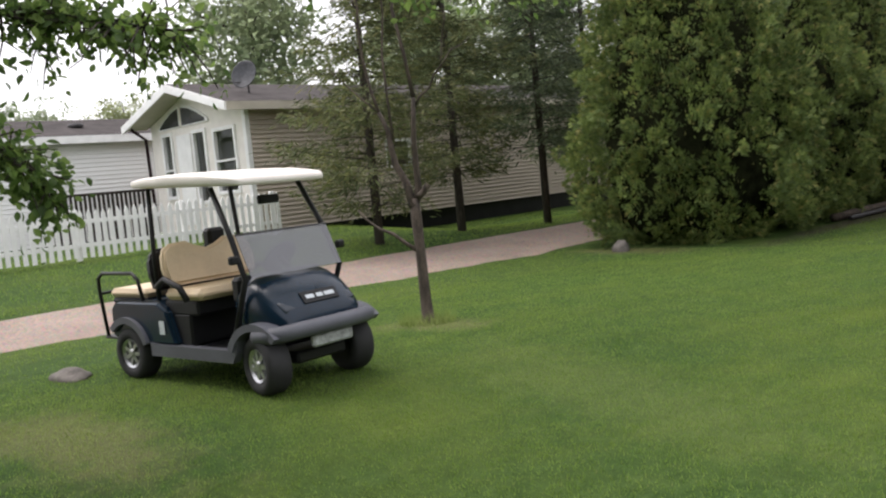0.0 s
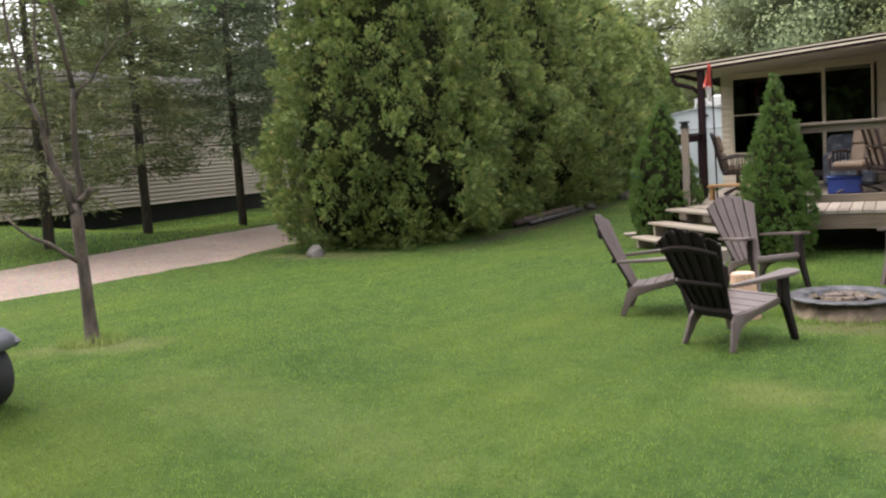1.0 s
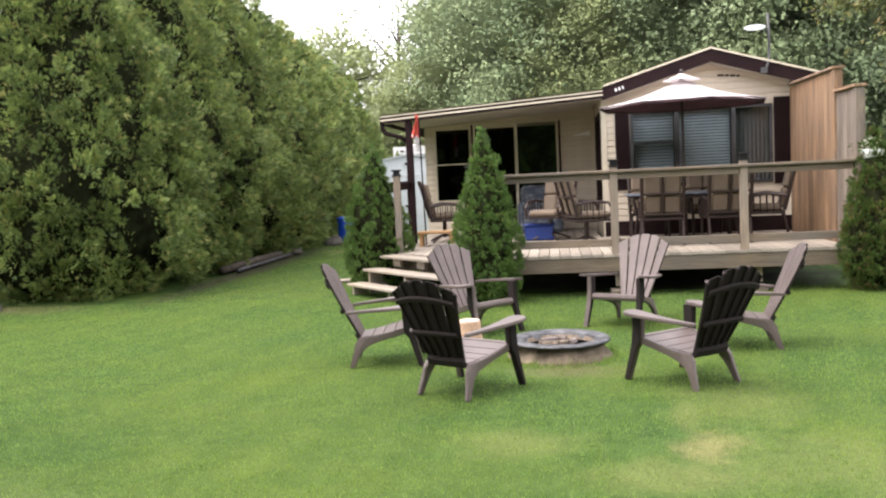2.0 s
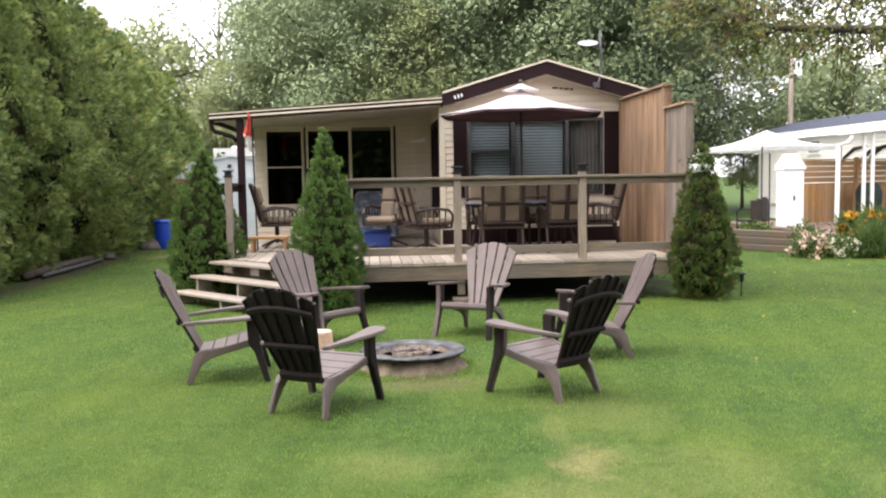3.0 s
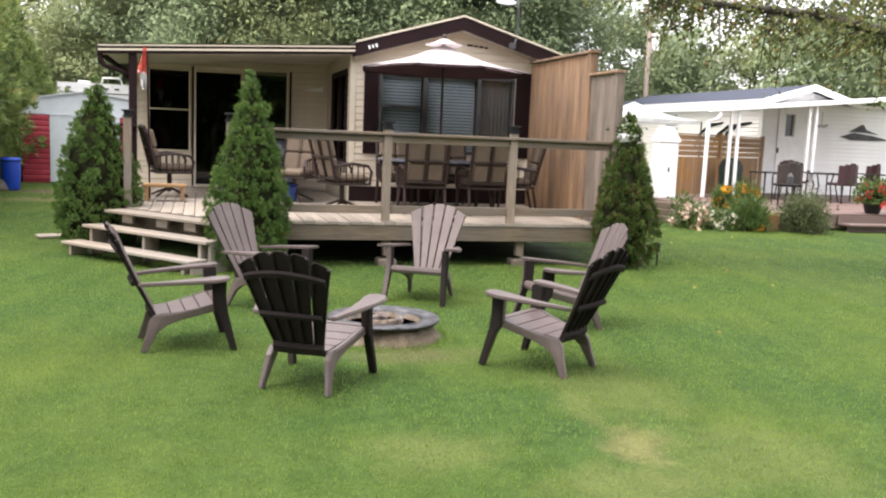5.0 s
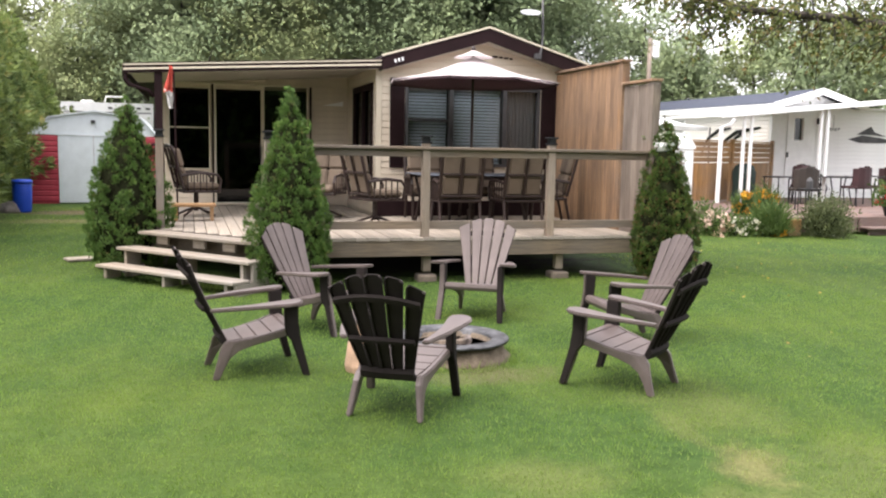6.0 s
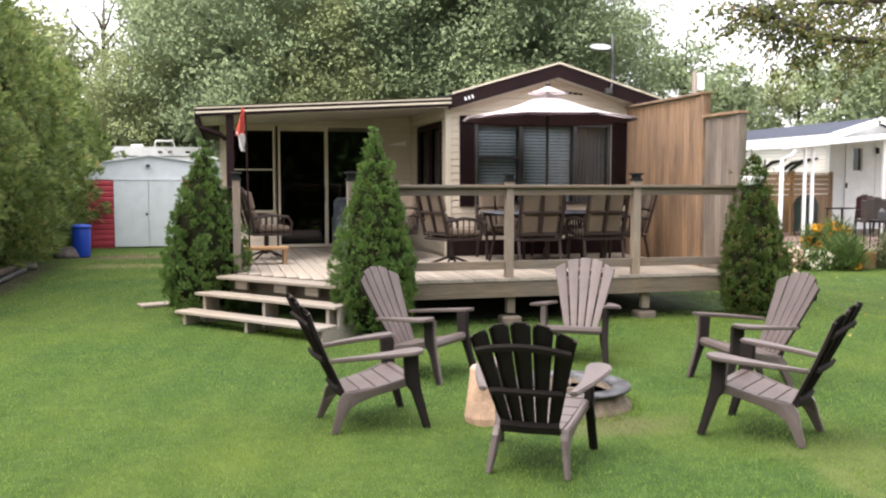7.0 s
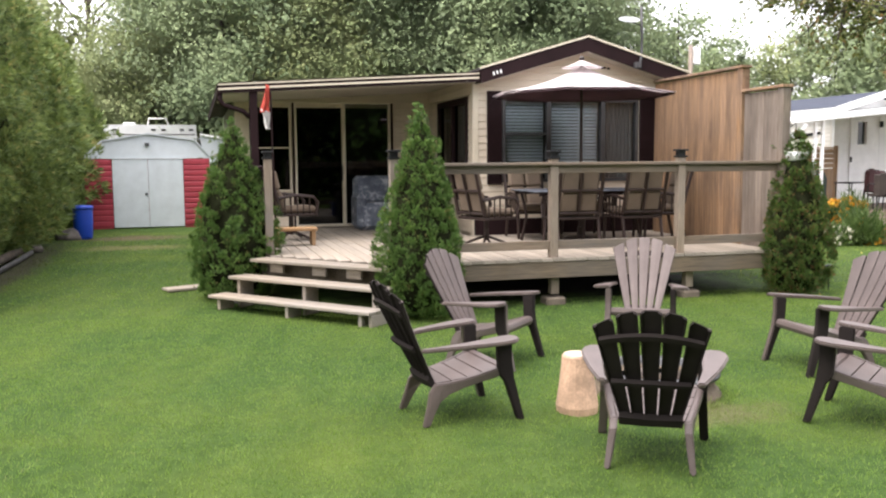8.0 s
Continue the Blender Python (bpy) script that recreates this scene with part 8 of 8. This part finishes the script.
M_PETAL_W = leaf_mat("white_petals", [(0.0, (0.72, 0.70, 0.62)), (1.0, (0.86, 0.84, 0.80))], 0.3)
M_PETAL_P = leaf_mat("blush_petals", [(0.0, (0.74, 0.50, 0.45)), (1.0, (0.84, 0.70, 0.62))], 0.3)
M_PETAL_O = leaf_mat("orange_petals", [(0.0, (0.75, 0.26, 0.02)), (1.0, (0.85, 0.50, 0.05))], 0.3)
M_PETAL_R = leaf_mat("red_petals", [(0.0, (0.60, 0.03, 0.05)), (1.0, (0.75, 0.10, 0.10))], 0.3)
M_SAGE = leaf_mat("sage_leaves", [(0.0, (0.075, 0.095, 0.045)), (1.0, (0.17, 0.20, 0.10))], 0.3, 3.0)
M_BORDER = leaf_mat("border_leaves", [(0.0, (0.06, 0.11, 0.03)), (1.0, (0.15, 0.22, 0.07))], 0.35, 2.0)
flower_bush("hydrangea", pose(7.1, 17.65, 0), 0.32, 0.30, 90, 14, 0.08, M_BORDER, 22, 0.075, M_PETAL_P, 71, "blush-white hydrangea bush in the flower bed")
flower_bush("hydrangea", pose(7.6, 17.5, 0), 0.27, 0.24, 90, 14, 0.08, M_BORDER, 18, 0.07, M_PETAL_W, 72, "white hydrangea bush in the flower bed")
flower_bush("daylily", pose(8.15, 17.35, 0), 0.27, 0.46, 130, 14, 0.20, M_BORDER, 5, 0.05, M_PETAL_O, 73, "arching green daylily clump with orange blooms", long=0.08)
flower_bush("daylily", pose(8.22, 18.3, 0.3), 0.19, 0.42, 60, 12, 0.16, M_BORDER, 9, 0.07, M_PETAL_O, 74, "bright orange lilies above pale leaves", long=0.1)
flower_bush("daylily", pose(8.72, 18.3, 0.3), 0.18, 0.52, 60, 12, 0.18, M_BORDER, 10, 0.07, M_PETAL_O, 79, "tall orange lilies beside the terrace", long=0.1)
flower_bush("hydrangea", pose(7.5, 18.7, 0.12), 0.22, 0.34, 50, 12, 0.08, M_BORDER, 8, 0.07, M_PETAL_P, 75, "pale pink blooms beside the timber edging")
flower_bush("shrub", pose(9.26, 17.05, 0), 0.37, 0.61, 240, 22, 0.055, M_SAGE, 0, 0, None, 76, "rounded grey-green shrub before the terrace", "shrub")
flower_bush("shrub", pose(7.25, 20.6, 0.05), 0.24, 0.35, 90, 14, 0.09, M_LEAF_NEAR, 5, 0.06, M_PETAL_W, 77, "leafy green border plant with pale blooms", "shrub")
flower_bush("potted_geranium", pose(11.5, 17.75, 0.55), 0.28, 0.42, 70, 12, 0.08, M_BORDER, 9, 0.06, M_PETAL_R, 78, "red geraniums in a dark planter")
pot = thing("planter", pose(11.5, 17.75, 0.355), "dark round planter on the terrace", "planter")
part("pot", lathe(bmesh.new(), [(0.14, 0), (0.2, 0.2), (0.22, 0.22), (0.18, 0.22), (0.16, 0.16)], 18), M_BLACK, pot)
crate = thing("wooden_planter", pose(8.72, 17.45, 0.0), "small honey wooden planter box in the bed", "planter")
part("box", boxes((-0.15, 0.15, -0.15, 0.15, 0, 0.34), bevel=0.01), M_HONEY, crate)

basket = thing("hanging_basket", pose(2.90, 12.56, 1.62), "white hanging basket of pale flowers on the screen's end post", "planter")
part("bowl", lathe(bmesh.new(), [(0.05, 0.0), (0.12, 0.05), (0.15, 0.15), (0.135, 0.15), (0.10, 0.06)], 18), M_WHITE_P, basket, "white plastic bowl", smooth=True)
part("hook", tube(bmesh.new(), [(-0.10, 0.0, 0.45), (-0.02, 0.0, 0.50), (0.0, 0.0, 0.40), (0.0, 0.0, 0.12)], 0.006, 6), M_BLACK, basket)
g = np.random.default_rng(83)
P = g.normal(0, 0.07, (260, 3)) * np.array([1.2, 1.2, 0.7]) + np.array([0, 0, 0.19])
part("foliage", leaf_mesh("foliage", P, P - np.array([0, 0, 0.1]), 0.06, 0.5, g, 0.6), M_BORDER, basket)
P = unit(g.normal(0, 1, (70, 3))) * np.array([0.15, 0.15, 0.09]) + np.array([0, 0, 0.21])
part("blossom", leaf_mesh("blossom", P, P - np.array([0, 0, 0.1]), 0.045, 0.9, g, 0.5), M_PETAL_W, basket, "pale petals")

upole = thing("utility_pole", pose(15.6, 36.0, 0.0), "pale wooden utility pole with a meter box", "pole")
part("shaft", tube(bmesh.new(), [(0, 0, -0.1), (0, 0, 6.35)], [0.11, 0.09], 10), M_GREYWOOD, upole, smooth=True)
part("meter_box", boxes((0.10, 0.42, -0.12, 0.12, 5.55, 6.25), bevel=0.04), M_WHITE, upole)

# ---------------------------------------------------------------- boards of the deck, the screen and the walls
BOARD = bpy.data.meshes.new("deck_board")
bb = box(bmesh.new(), -0.067, 0.067, 0, 1, -0.036, 0, 0.004)
for v in bb.verts:
    v.co.y = round(v.co.y)
bb.to_mesh(BOARD)
bb.free()
BOARD.materials.append(M_DECK)
g = np.random.default_rng(5)
x = -3.52
while x < 2.62:
    y0 = deck_front(x - 0.067) if x < -2.2 else 12.57
    y1 = 18.33 if x < XL - 0.1 else 15.82
    cuts = [y0, y1] if y1 - y0 < 3.4 else [y0, y0 + g.choice([1.8, 2.6, 3.2]), y1]
    for a, b in zip(cuts, cuts[1:]):
        o = new("deck_board", BOARD)
        o.parent = deck
        o.matrix_basis = pose(x, a + 0.004, 0.555 + g.uniform(-0.003, 0.002)) @ Matrix.Diagonal((1, b - a - 0.008, 1, 1))
    x += 0.142

for (a, b, top), mat in (((13.57, 15.78, 2.86), M_CEDARWOOD), ((12.72, 13.44, 2.54), M_GREYWOOD)):
    me = bpy.data.meshes.new("board")
    pb = box(bmesh.new(), 0.0, 0.02, -0.068, 0.068, 0.0, 1.0, 0.003)
    for v in pb.verts:
        v.co.z = round(v.co.z)
    pb.to_mesh(me)
    pb.free()
    me.materials.append(mat)
    y = a + 0.07
    while y < b - 0.03:
        o = new("board", me)
        o.parent = screen
        o.matrix_basis = pose(2.735 + g.uniform(-0.003, 0.003), y, 0.45) @ Matrix.Diagonal((1, 1, top - 0.45, 1))
        y += 0.139
    for z in (0.8, 1.7, top - 0.15):
        part("cross_rail", boxes((2.762, 2.80, a, b, z, z + 0.085)), mat, screen)

siding(wall_front, M_BEIGE, LAP, Matrix.Translation((0, YF, 0)), 0.58, RIDGE - 0.08, 0.105, gable_edge, [(win[0] - 0.01, win[1] + 0.01, win[2] - 0.01, win[3] + 0.01)])
siding(wall_porch, M_BEIGE, LAP, Matrix.Translation((0, 18.4, 0)), 0.58, 2.72, 0.105, lambda z: (-3.62, XL - 0.02), [(h[0] - 0.02, h[1] + 0.05, h[2] - 0.02, h[3] + 0.02) for h in porch_holes])
siding(wall_side, M_BEIGE, LAP, Matrix.Translation((XL, 0, 0)) @ Matrix.Rotation(radians(-90), 4, "Z"), 0.58, 2.9, 0.105, lambda z: (-18.38, -15.88), [(-17.81, -16.09, 1.09, 2.66)])
